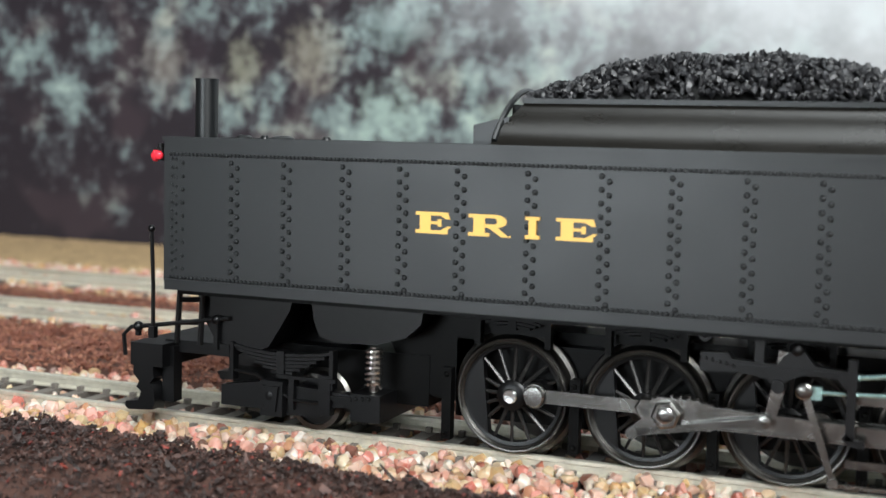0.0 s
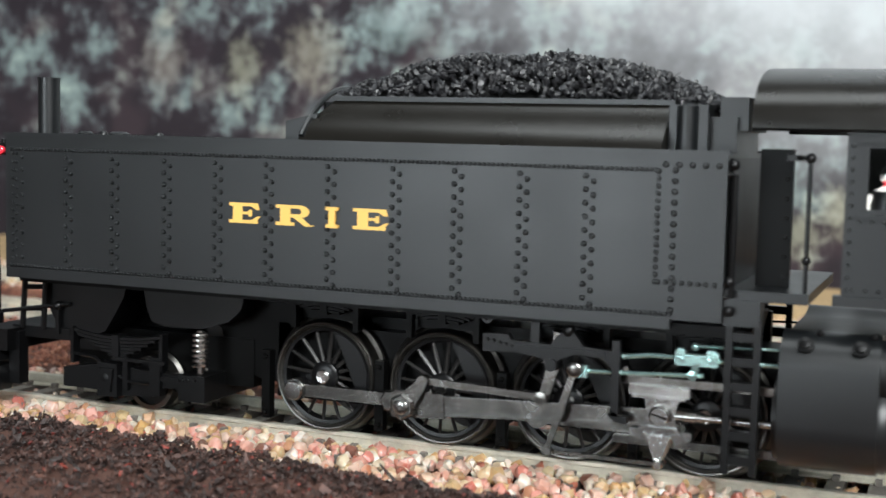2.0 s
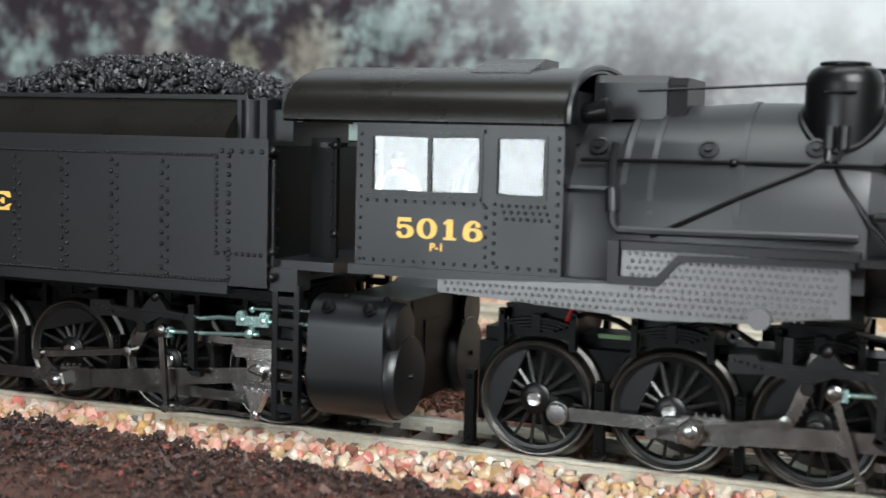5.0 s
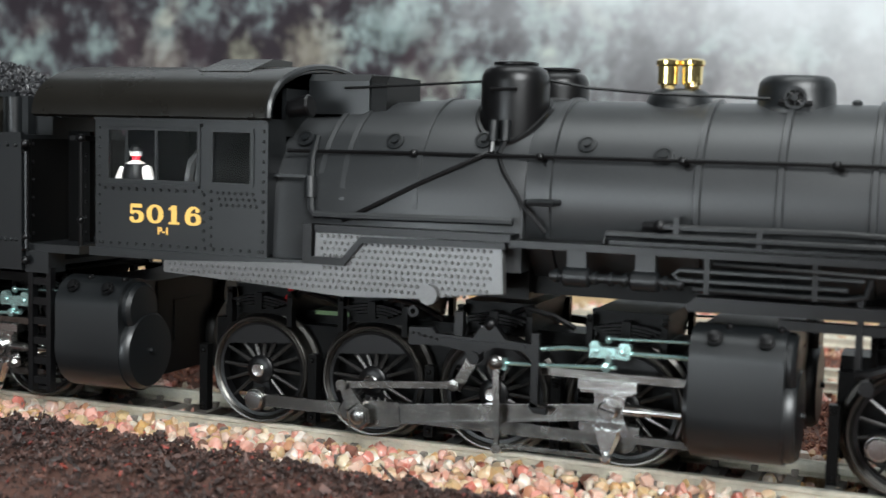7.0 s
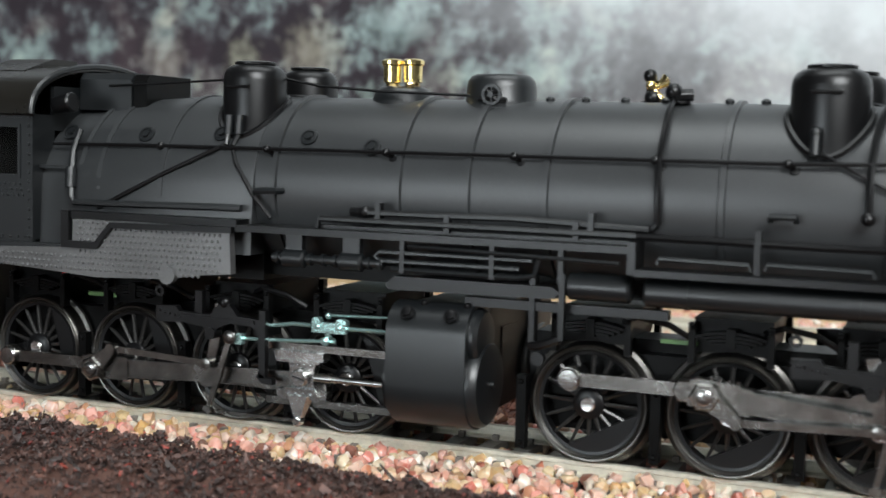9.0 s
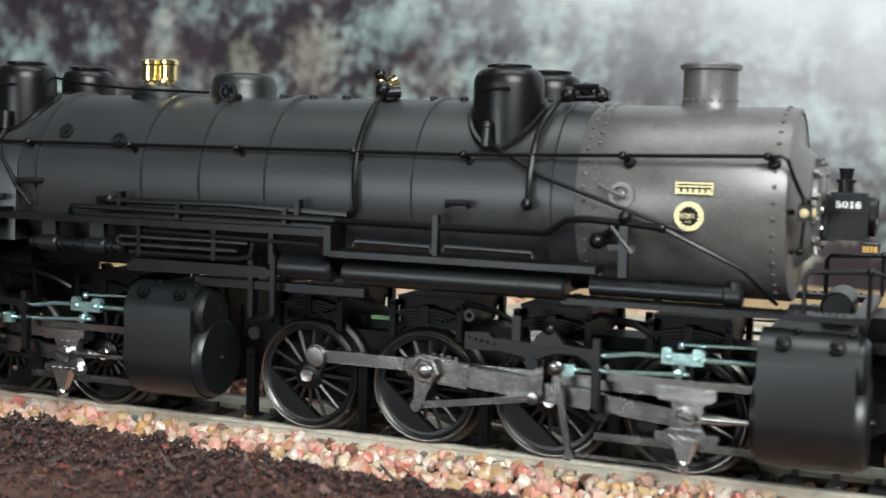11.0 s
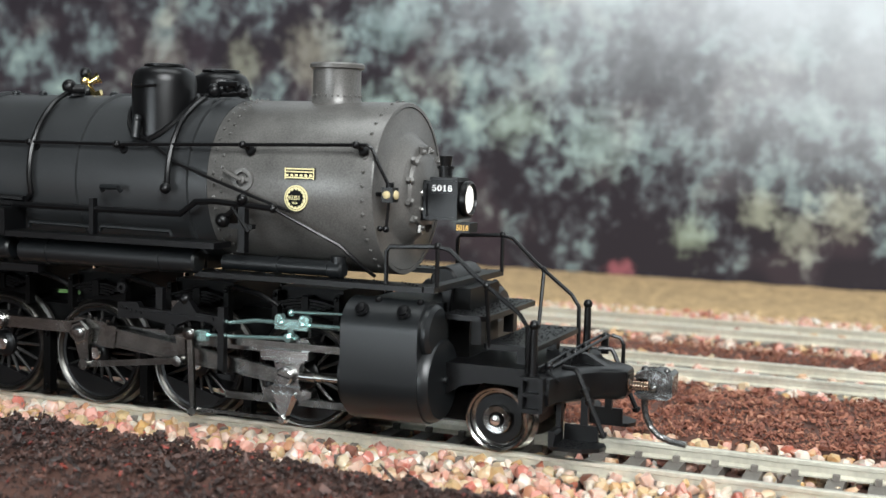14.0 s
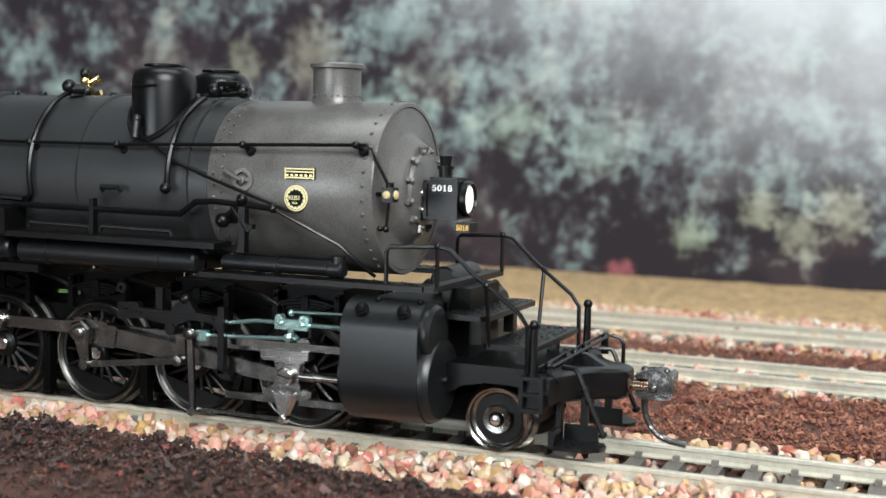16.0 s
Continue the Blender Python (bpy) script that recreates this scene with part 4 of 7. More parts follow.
def build_tender():
    t = thing("tender", (-280, 0, 0), "black riveted tender with coal bunker, on the rails", "tender")
    x0, x1, y, z0, z1 = -343.3, -215.2, 19.5, 25.0, 49.2
    g = Geo().box(x0, x1, -y, y, z0, z1, 0.35)
    body = part("tank", g, BLACK, t, "satin black riveted tender tank")
    part("bottom_rail", Geo().box(x0 + 0.3, -222.6, -y - 0.25, y + 0.25, 23.6, 25.4, 0.2), BLACK, t)
    part("floor_beam", Geo().box(x0 + 2, x1 + 1, -y + 1.2, y - 1.2, 22.8, 24.4, 0.2), UNDER, t)
    g = Geo()
    for s in (-1, 1):
        g.box(x0 - 0.2, x1 + 0.2, *sorted((s * (y - 0.5), s * (y + 0.35))), z1 - 0.4, z1 + 0.35, 0.15)
    g.box(x0 - 0.2, x0 + 0.6, -y, y, z1 - 0.4, z1 + 0.35, 0.15)
    part("coping", g, BLACK, t)
    for s in (-1, 1):
        n = (0, s, 0)
        Y = s * y
        g = Geo()
        rivet_line(g, (x0 + 1.2, Y, 46.6), (-225.4, Y, 46.6), 0.74, n, 0.36)
        rivet_line(g, (x0 + 1.2, Y, 25.8), (-222.6, Y, 25.8), 0.74, n, 0.36)
        for k, x in enumerate((-341.7, -340.9)):
            rivet_line(g, (x, Y, 27 + 0.4 * k), (x, Y, 45.8), 1.5, n, 0.32)
        rivet_line(g, (-339.6, Y, 27.3), (-339.6, Y, 45.2), 2.2, n, 0.4)
        for x in (-329.6, -319.8, -309.1, -299.1, -289.4, -278.0, -266.6, -256.2, -245.6, -235.3):
            rivet_line(g, (x - 0.5, Y, 27.3), (x - 0.5, Y, 45.4), 2.05, n, 0.48)
            rivet_line(g, (x + 0.65, Y, 26.4), (x + 0.65, Y, 44.6), 2.05, n, 0.48)
        rivet_line(g, (-225.0, Y, 30.4), (-225.0, Y, 46.4), 1.1, n, 0.42)
        rivet_line(g, (-222.6, Y, 26.4), (-222.6, Y, 46.6), 1.6, n, 0.5)
        rivet_line(g, (-224.6, Y, 30.4), (-216.4, Y, 30.4), 1.1, n, 0.42)
        rivet_line(g, (-224, Y, 47.4), (-216.4, Y, 47.4), 1.8, n, 0.5)
        part("rivets", g, BLACK, body, kind="stuff")
        if s < 0:
            for ch, xa, w in (("E", -296.7, 6.0), ("R", -287.9, 6.9), ("I", -278.6, 2.2), ("E", -273.9, 6.4)):
                g = Geo()
                slab_letter(g, ch, xa, w, 35.6, 38.95, Y - (0.5 if ch == "I" else 0.12), Y - 0.02)
                part("letter", g, YELLOW, body, "yellow slab-serif letter")
    # bunker with flared curved sides
    prof = [(-16.2, 49.0), (-15.8, 50.2), (-14.4, 52.0), (-12.0, 54.0), (-9.4, 55.6), (-8.8, 56.6), (-7.8, 56.6), (-7.8, 49.0)]
    for s in (-1, 1):
        g = Geo()
        pts = [(s * a, z) for a, z in prof]
        back = [-286.0, -285.8, -285.0, -284.2, -283.4, -282.8, -282.8, -282.8]
        g.hull([[(bx, a, z) for (a, z), bx in zip(pts, back)], [(-225.6, a, z) for a, z in pts]])
        part("bunker_side", g, ROOF, t, "dark curved bunker side")
        part("bunker_lip", Geo().box(-283.2, -225.2, *sorted((s * 8.4, s * 9.4)), 56.2, 57.0, 0.15), BLACK, t)
    part("bunker_floor", Geo().box(-285, -224, -9, 9, 49.0, 56.0, 0.2), UNDER, t)
    g = Geo().tube([(-285.4, y_, 49.5 + 9.0 * math.sin(math.pi * (y_ + 16.4) / 32.8) ** 0.8) for y_ in np.linspace(-16, 16, 17)], 0.5)
    part("bunker_hoop", g, BLACK, t)
    part("filler_step", Geo().prism([(-290, 49.2), (-285, 49.2), (-284.0, 54), (-290, 52.6)], -13, 2, 0.3), BLACK, t)
    # gates at the front of the bunker
    g = Geo().box(-225.4, -219.6, -12.5, 12.5, 49, 56.2, 0.3)
    for k in range(5):
        g.cyl((-222.6, -12.6 + 0.4 * k, 49), (-222.6, -12.6 + 0.4 * k, 56), 1.6 - 0.2 * k, n=10)
    part("coal_gate", g, BLACK, t, "black coal gate")
    part("gate_block", Geo().box(-219.6, -215.6, -10.5, 10.5, 49, 54.5, 0.3), BLACK, t)
    part("gate_top", Geo().box(-218.4, -214.2, -9.5, 9.5, 52.5, 57.5, 0.3), BLACK, t)
    # round-topped stand pipe at the rear
    part("stand_pipe", Geo().cyl((-339.8, -12, 49.0), (-339.8, -12, 59.4), 1.95, n=24).lathe([(2.05, 0), (2.05, 0.3), (1.7, 0.3)], (-339.8, -12, 59.3), (0, 0, 1), 24), BLACK, t, "black upright pipe")
    g = Geo()
    for x, w in ((-334, 1.4), (-330, 0.8), (-326.5, 2.0), (-318, 0.8)):
        g.lathe([(w, 0), (w, 0.5), (w * 0.6, 0.9)], (x, -9, 49.2), (0, 0, 1), 10)
    part("deck_fitting", g, BLACK, t)
    # marker lamp on the rear corner
    m = part("marker_lamp", Geo().box(-346.0, -344.4, -18.6, -16.6, 45.4, 47.6, 0.4).cyl((-345.2, -17.6, 47.4), (-345.2, -17.6, 48.3), 0.6, n=10).box(-344.6, -343, -18, -17, 46, 47, 0.1), PLASTIC, t, "small black marker lamp")
    part("lens", Geo().lathe([(1.05, 0), (0.95, 0.6), (0.3, 1.0)], (-345.6, -18.3, 46.2), (-0.7, -0.7, 0), 12), RED, m, "glowing red lens")
    part("lens", Geo().lathe([(0.8, 0), (0.7, 0.6), (0.3, 0.9)], (-345.0, -18.6, 46.3), (0.2, -1, 0), 12), RED, m)
    # front platform, posts and grab rails
    part("front_wall", Geo().box(x1 - 0.2, x1 + 0.5, -17.5, 17.5, 26, 48.5, 0.2), UNDER, t)
    for s in (-1, 1):
        part("grab_rail", Geo().tube([(x1 + 0.2, s * 19.4, 46.2), (x1 + 1.2, s * 19.6, 46.2), (x1 + 1.2, s * 19.6, 28.8), (x1 + 0.2, s * 19.4, 28.8)], 0.4).ball((x1 + 0.9, s * 19.5, 47.6), 0.8).ball((x1 + 0.9, s * 19.5, 31.0), 0.8).ball((x1 + 0.9, s * 19.5, 26.8), 0.8), PLASTIC, t)
    part("bulkhead_panel", Geo().box(-212.0, -207.2, -10.6, -9.4, 29.8, 50.0, 0.25), UNDER, t, "black upright panel behind the footplate")
    g = Geo()
    rivet_line(g, (-208.0, -10.6, 31.5), (-208.0, -10.6, 48.5), 2.8, (0, -1, 0), 0.35)
    rivet_line(g, (-214.7, -17.0, 31.5), (-214.7, -17.0, 47.5), 3.2, (1, -0.2, 0), 0.35)
    part("panel_rivets", g, PLASTIC, t, kind="stuff")
    part("grab_rail", Geo().tube([(-206.0, -15.6, 48.8), (-204.2, -17.0, 48.8), (-204.2, -17.0, 33.0), (-204.2, -17.0, 29.8)], 0.35).ball((-204.2, -17.0, 48.8), 0.75).ball((-204.2, -17.0, 34.4), 0.7).box(-207.6, -205.6, -15.8, -9.8, 48.4, 49.2, 0.1), PLASTIC, t, "thin black upright grab rail")
    g = Geo().box(x1 - 6, -203.5, -18.4, 18.4, 28.3, 29.8, 0.25)
    g.box(x1, x1 + 5.2, -18.6, -14, 24.6, 28.4, 0.3)
    part("footplate", g, BLACK, t, "black footplate behind the cab")
    for s in (-1, 1):
        g = Geo()
        for xx in (-214.2, -210.2):
            g.box(xx - 0.5, xx + 0.5, *sorted((s * 17.0, s * 18.4)), 3.0, 25.6, 0.15)
        for z in (5.0, 8.6, 12.2, 15.8, 19.4, 23.0):
            g.box(-214.2, -210.2, *sorted((s * 16.6, s * 18.2)), z - 0.65, z + 0.65, 0.1)
        part("step_ladder", g, PLASTIC, t, "black moulded step ladder")
    # rear platform, ladder, pilot beam
    g = Geo().box(-351.2, -344.6, -17.8, 17.8, 9.6, 13.6, 0.4)
    g.box(-346.6, -333.6, -14.0, 14.0, 11.9, 14.0, 0.3)
    g.box(-336, -330, -8, 8, 9.4, 12.6, 0.3)
    g.box(-346.2, -343.8, -15.5, -13.0, 3.2, 13.0, 0.3)
    part("rear_deck", g, PLASTIC, t, "black rear deck and beam")
    g = Geo().prism([(-350.6, 9.7), (-346.6, 9.7), (-346.4, 7.6), (-347.2, 6.6), (-346.4, 5.6), (-346.2, 3.2), (-346.6, 2.0), (-351.6, 1.6), (-352.4, 2.2), (-352.2, 3.0), (-349.6, 3.4), (-349.0, 5.0), (-350.0, 5.8), (-349.4, 6.8), (-350.6, 8.0)], -17.8, -14.4, 0.3)
    part("corner_step", g, PLASTIC, t, "black stepped corner step")
    part("corner_step", Geo().prism([(-352.4, 9.8), (-347.4, 9.8), (-347.0, 6.4), (-347.0, 2.2), (-352.8, 1.4), (-353.8, 3.0), (-350.4, 3.4), (-351.2, 7.0)], 14.2, 18.2, 0.3), PLASTIC, t)
    g = Geo()
    for a, b in (((-344.0, -14.4, 13.6), (-343.2, -14.4, 25.2)), ((-339.2, -14.4, 13.6), (-338.6, -14.4, 25.2))):
        g.tube([a, b], 0.55)
    for z in (17.2, 21.2):
        g.tube([(-343.7, -14.4, z), (-338.9, -14.4, z + 0.3)], 0.5)
    part("rear_ladder", g, PLASTIC, t)
    g = Geo().tube([(-353.0, -16.8, 11.0), (-353.4, -16.8, 14.6), (-352.0, -16.6, 16.0), (-346, -15.8, 16.8), (-338, -14.5, 18.0), (-333.5, -14.0, 18.6)], 0.4)
    g.ball((-350.6, -16.4, 16.2), 0.95).ball((-336, -14.2, 18.2), 0.9).box(-351, -350.2, -16.8, -16, 14.6, 16, 0.1).box(-336.4, -335.6, -14.6, -13.8, 13, 18, 0.1)
    part("deck_rail", g, PLASTIC, t)
    g = Geo().tube([(-347.0, -17.2, 14.6), (-347.0, -17.2, 24), (-347.4, -17.2, 33.4)], 0.38).ball((-347.4, -17.2, 33.6), 0.65).box(-347.6, -346.4, -17.8, -16.6, 14.6, 16.6, 0.2)
    part("uncoupling_post", g, PLASTIC, t, "thin black upright post")
    # rounded ash pan bottoms and trailing truck
    g = Geo().prism([(-340.4, 24), (-340.2, 21.6), (-339.2, 18.4), (-337.2, 15.2), (-335, 13.3), (-329.5, 12.8), (-326.2, 14.2), (-324, 17.6), (-322.2, 20.6), (-321.4, 24)], -13.4, 13.4, 0.5)
    part("hopper", g, PLASTIC, t, "black hopper under the tank")
    g = Geo().prism([(-318.8, 24), (-317.9, 19.0), (-316.8, 16.6), (-314, 15.9), (-306.5, 16.0), (-301, 17.6), (-298.4, 20.0), (-297.6, 24)], -12.6, 12.6, 0.5)
    part("hopper", g, PLASTIC, t, "black hopper under the tank")
    g = Geo().prism([(-312, 18.5), (-306, 15.6), (-304.2, 11.2), (-302.0, 8.6), (-298, 7.2), (-292, 6.8), (-290.8, 21), (-312, 21)], -6.8, 6.8, 0.3)
    g.prism([(-330, 21), (-329, 15), (-324, 13.2), (-316, 13.6), (-314, 17), (-314, 21)], -3.2, 3.2, 0.3)
    g.box(-337, -299, -7.0, 7.0, 5.4, 14.0, 0.3)
    part("truck_web", g, UNDER, t)
    g = Geo().box(-335, -311, -9.5, 9.5, 3.6, 5.6, 0.4)
    g.prism([(-335.3, 3.4), (-327, 3.4), (-325.8, 2.6), (-316, 3.2), (-313.4, 5.0), (-310, 5.2), (-310, 7.4), (-314, 7.6), (-321, 8.0), (-327, 8.2), (-335.3, 6.9)], -13.6, -11.4, 0.35)
    g.box(-326.8, -322.5, -15.0, -12.6, 2.7, 8.7, 0.5).prism([(-326.2, 7.8), (-323.1, 7.9), (-323.6, 3.6), (-325.7, 3.6)], -15.5, -14.8, 0.25).box(-316.0, -313.8, -14.4, -12.6, 3.6, 10.4, 0.3).box(-321.6, -320.6, -14.5, -12.6, 4.0, 9.4, 0.2)
    g.box(-310.2, -304.8, -14.0, 14.0, 3.2, 7.8, 0.35)
    g.prism([(-316, 7.0), (-310, 7.2), (-310, 6.4), (-316, 6.2)], -14.2, -13.2, 0.12)
    g.box(-335, -304, 11.4, 13.4, 3.4, 7.8, 0.3)
    for x, z in ((-326, 7.6), (-324, 7.6), (-326, 4.2), (-315, 7.8), (-315, 4.6), (-309.2, 7.0), (-308.0, 7.1), (-306.8, 7.2)):
        g.stud((x, -15.0 if x < -320 else -14.0, z), (0, -1, 0), 0.42)
    g.tube([(-334, -13.2, 9.6), (-328, -14.2, 9.4), (-321, -14.2, 5.6), (-316, -14.2, 5.6)], 0.3)
    g.lathe([(0.3, 0), (1.0, 0), (0.8, 0.5), (0.3, 0.6)], (-324.8, -15.0, 6.2), (0, -1, 0), 10)
    truck = part("truck_frame", g, PLASTIC, t, "moulded black trailing truck frame")
    g = Geo()
    for k in range(6):
        hw = 9.8 - 1.55 * k
        top = [(-323.4 + hw * (2 * j / 10 - 1), 13.4 - 0.62 * k + 1.0 * (2 * j / 10 - 1) ** 2 * (hw / 9.8) ** 2) for j in range(11)]
        g.prism(top + [(a, b - 0.52) for a, b in top[::-1]], -14.0 + 0.05 * k, -12.2)
    g.box(-324.1, -322.7, -14.3, -12.0, 9.4, 13.8, 0.15)
    for x in (-333.0, -313.8):
        g.box(x - 0.35, x + 0.35, -14.2, -12.4, 8.0, 14.6, 0.12)
    part("leaf_spring", g, PLASTIC, t, "thick black leaf spring")
    part("truck_bar", Geo().box(-323.6, -312.6, -14.8, -14.2, 9.3, 9.9, 0.12), PLASTIC, t)
    # the far spring is coloured black in place of steel, as if in shade
    for sx, sy, metal in ((-306.9, -12.0, BRIGHT), (-305.6, 12.0, UNDER)):
        pts = [(sx + 1.25 * math.cos(a), sy + 1.25 * math.sin(a), 8.8 + 6.4 * a / (2 * math.pi * 7)) for a in np.linspace(0, 2 * math.pi * 7, 85)]
        part("coil_spring", Geo().tube(pts, 0.33, 6).cyl((sx, sy, 8.0), (sx, sy, 15.6), 0.7, n=8), metal, t, "steel coil spring")
    c = (-318.6, 0, 4.9)
    g = Geo()
    for s in (-1, 1):
        g.ring([(4.0, 7.2), (5.5, 7.2), (5.6, 7.6), (5.0, 8.0), (4.85, 10.3), (4.0, 10.4)], c, (0, s, 0), 30)
    w = part("truck_wheelset", g, TYRE, t, "small steel wheelset", org=c)
    part("wheel_plate", Geo().cyl((-318.6, -9.6, 4.9), (-318.6, 9.6, 4.9), 4.1, n=24).cyl((-318.6, -10.6, 4.9), (-318.6, 10.6, 4.9), 1.2, n=12), PLASTIC, w)
    MOVES.append((w, lambda tt: pose((-318.6 + 280) * U, 0, 4.9 * U, 0, -math.degrees((TRAVEL[0][1] - left_to_go(tt)) / 4.9), 0)))
    running_gear(t, -283.2, 10.0)
    # coal
    rng = random.Random(12)
    shapes = [shape_of(chip_mesh("lump", rng, 1.0, None, 0.8)) for _ in range(16)]
    spots = []
    for _ in range(3600):
        x, yy = rng.uniform(-283.5, -219), rng.uniform(-8.5, 8.5)
        u = (x + 252) / 33.0
        top = 56.6 + 7.4 * max(0.0, 1 - abs(u) ** 2.6) * max(0.0, 1 - (abs(yy) / 8.7) ** 2.4) ** 0.75 + 0.8 * noise.noise(Vector((x * 0.12, yy * 0.15, 0)))
        spots.append(((x, yy, top + rng.uniform(-1.0, 0.25)), rnd_turn(rng), (rng.uniform(0.55, 1.35) * rng.choice((0.6, 0.8, 1.0)), rng.uniform(0.45, 0.9), rng.uniform(0.25, 0.7))))
    coal = scatter("coal_load", spots, shapes, COAL, "heap of glossy black coal lumps in the tender bunker", "coal", kind="stuff")
    me = coal.data
    me.transform(Matrix.Translation((0.28, 0, 0)))
    coal.location = (-0.28, 0, 0)
    ORG[coal.name] = Vector((-280, 0, 0))
    rows = []
    for k in range(13):
        x = -284.5 + 65 * k / 12
        u = (x + 252) / 33.0
        rows.append([(x, yy, 55.6 + 6.9 * max(0.0, 1 - abs(u) ** 2.6) * max(0.0, 1 - (abs(yy) / 8.7) ** 2.4) ** 0.75) for yy in np.linspace(-8.5, 8.5, 9)])
    g = Geo()
    g.hull(rows, close=False, caps=False)
    part("coal_base", g, UNDER, t, "dark bed under the coal")
    return t, coal


AX = 41.5  # height of the boiler's axis


def on_boiler(x, deg, r):
    """A point on a circle round the boiler's axis; 0 degrees is straight towards -y, 90 is up."""
    return (x, -r * math.cos(radians(deg)), AX + r * math.sin(radians(deg)))


def boiler_band(x, r, w=1.0):
    return Geo().ring([(r - 0.3, 0), (r + 0.24, 0.15), (r + 0.24, w), (r - 0.3, w + 0.15)], (x, 0, AX), (1, 0, 0), 48)


def saddle_dome(cx, cy, r, ztop, zbase, flare):
    """A round-topped dome that runs down into the boiler's side."""
    h = ztop - zbase
    prof = [(r + flare, 0), (r, 0.5), (r, h - 2.8), (r * 0.97, h - 1.7), (r * 0.88, h - 0.8), (r * 0.70, h - 0.2), (r * 0.5, h), (0.3, h + 0.1)]
    return Geo().lathe(prof, (cx, cy, zbase), (0, 0, 1), 32)


def dome_foot(cx, cy, r):
    """A rim where the dome meets the boiler."""
    pts = []
    for k in range(33):
        a = 2 * math.pi * k / 32
        x, y = cx + (r + 0.35) * math.cos(a), cy + (r + 0.35) * math.sin(a)
        pts.append((x, y, AX + math.sqrt(max(0.0, 15.7 ** 2 - y * y))))
    return Geo().tube(pts, 0.5, 6)


def ribbon(g, pts, widths, put, y0, y1, lift=0.0):
    """A stroke of changing width, cut into short prisms."""
    P = [Vector(p) for p in pts]
    edge = []
    for i, p in enumerate(P):
        d = (P[min(i + 1, len(P) - 1)] - P[max(i - 1, 0)]).normalized()
        n = Vector((-d.y, d.x)) * widths[i] / 2
        edge.append((p + n, p - n))
    for (a, b), (c, d) in zip(edge, edge[1:]):
        g.prism([put(a), put(b), put(d), put(c)], y0 - lift, y1)


def serif_number(g, x, z, pitch, h, y):
    """5016 in heavy serif figures."""
    w, y0, y1 = pitch * 0.92, y - 0.02, y + 0.08
    for k, ch in enumerate("5016"):
        put = lambda p, k=k: (x + k * pitch + p[0] * w, z + p[1] * h)
        oval = lambda cx, cy, rx, ry, a0=0, a1=360, n=24: [(cx + rx * math.cos(radians(a0 + (a1 - a0) * i / n)), cy + ry * math.sin(radians(a0 + (a1 - a0) * i / n))) for i in range(n + 1)]
        thick = lambda a0=0, a1=360, n=24, lo=0.12, hi=0.29: [lo + (hi - lo) * abs(math.cos(radians(a0 + (a1 - a0) * i / n))) ** 1.5 for i in range(n + 1)]
        dot = lambda cx, cy, r: g.prism([put((cx + r * math.cos(a), cy + r * math.sin(a))) for a in np.linspace(0, 2 * math.pi, 12, endpoint=False)], y0 - 0.06, y1)
        if ch == "0":
            ribbon(g, oval(0.5, 0.5, 0.34, 0.44), thick(), put, y0, y1)
        elif ch == "1":
            ribbon(g, [(0.5, 0.02), (0.5, 1.0)], [0.3, 0.3], put, y0, y1)
            ribbon(g, [(0.2, 0.06), (0.8, 0.06)], [0.12, 0.12], put, y0, y1, 0.02)
            ribbon(g, [(0.48, 0.93), (0.22, 0.78)], [0.14, 0.1], put, y0, y1, 0.04)
        elif ch == "6":
            ribbon(g, oval(0.5, 0.31, 0.32, 0.26), thick(), put, y0, y1)
            ribbon(g, [(0.18, 0.32), (0.19, 0.52), (0.26, 0.74), (0.42, 0.90), (0.60, 0.94), (0.76, 0.86)], [0.29, 0.29, 0.25, 0.18, 0.12, 0.10], put, y0, y1, 0.02)
            dot(0.74, 0.78, 0.11)
        else:
            ribbon(g, [(0.20, 0.90), (0.82, 0.90)], [0.2, 0.2], put, y0, y1)
            ribbon(g, [(0.22, 0.94), (0.20, 0.48)], [0.1, 0.1], put, y0, y1, 0.02)
            ribbon(g, oval(0.47, 0.32, 0.34, 0.27, 140, -130), thick(140, -130), put, y0, y1, 0.04)
            dot(0.24, 0.20, 0.12)


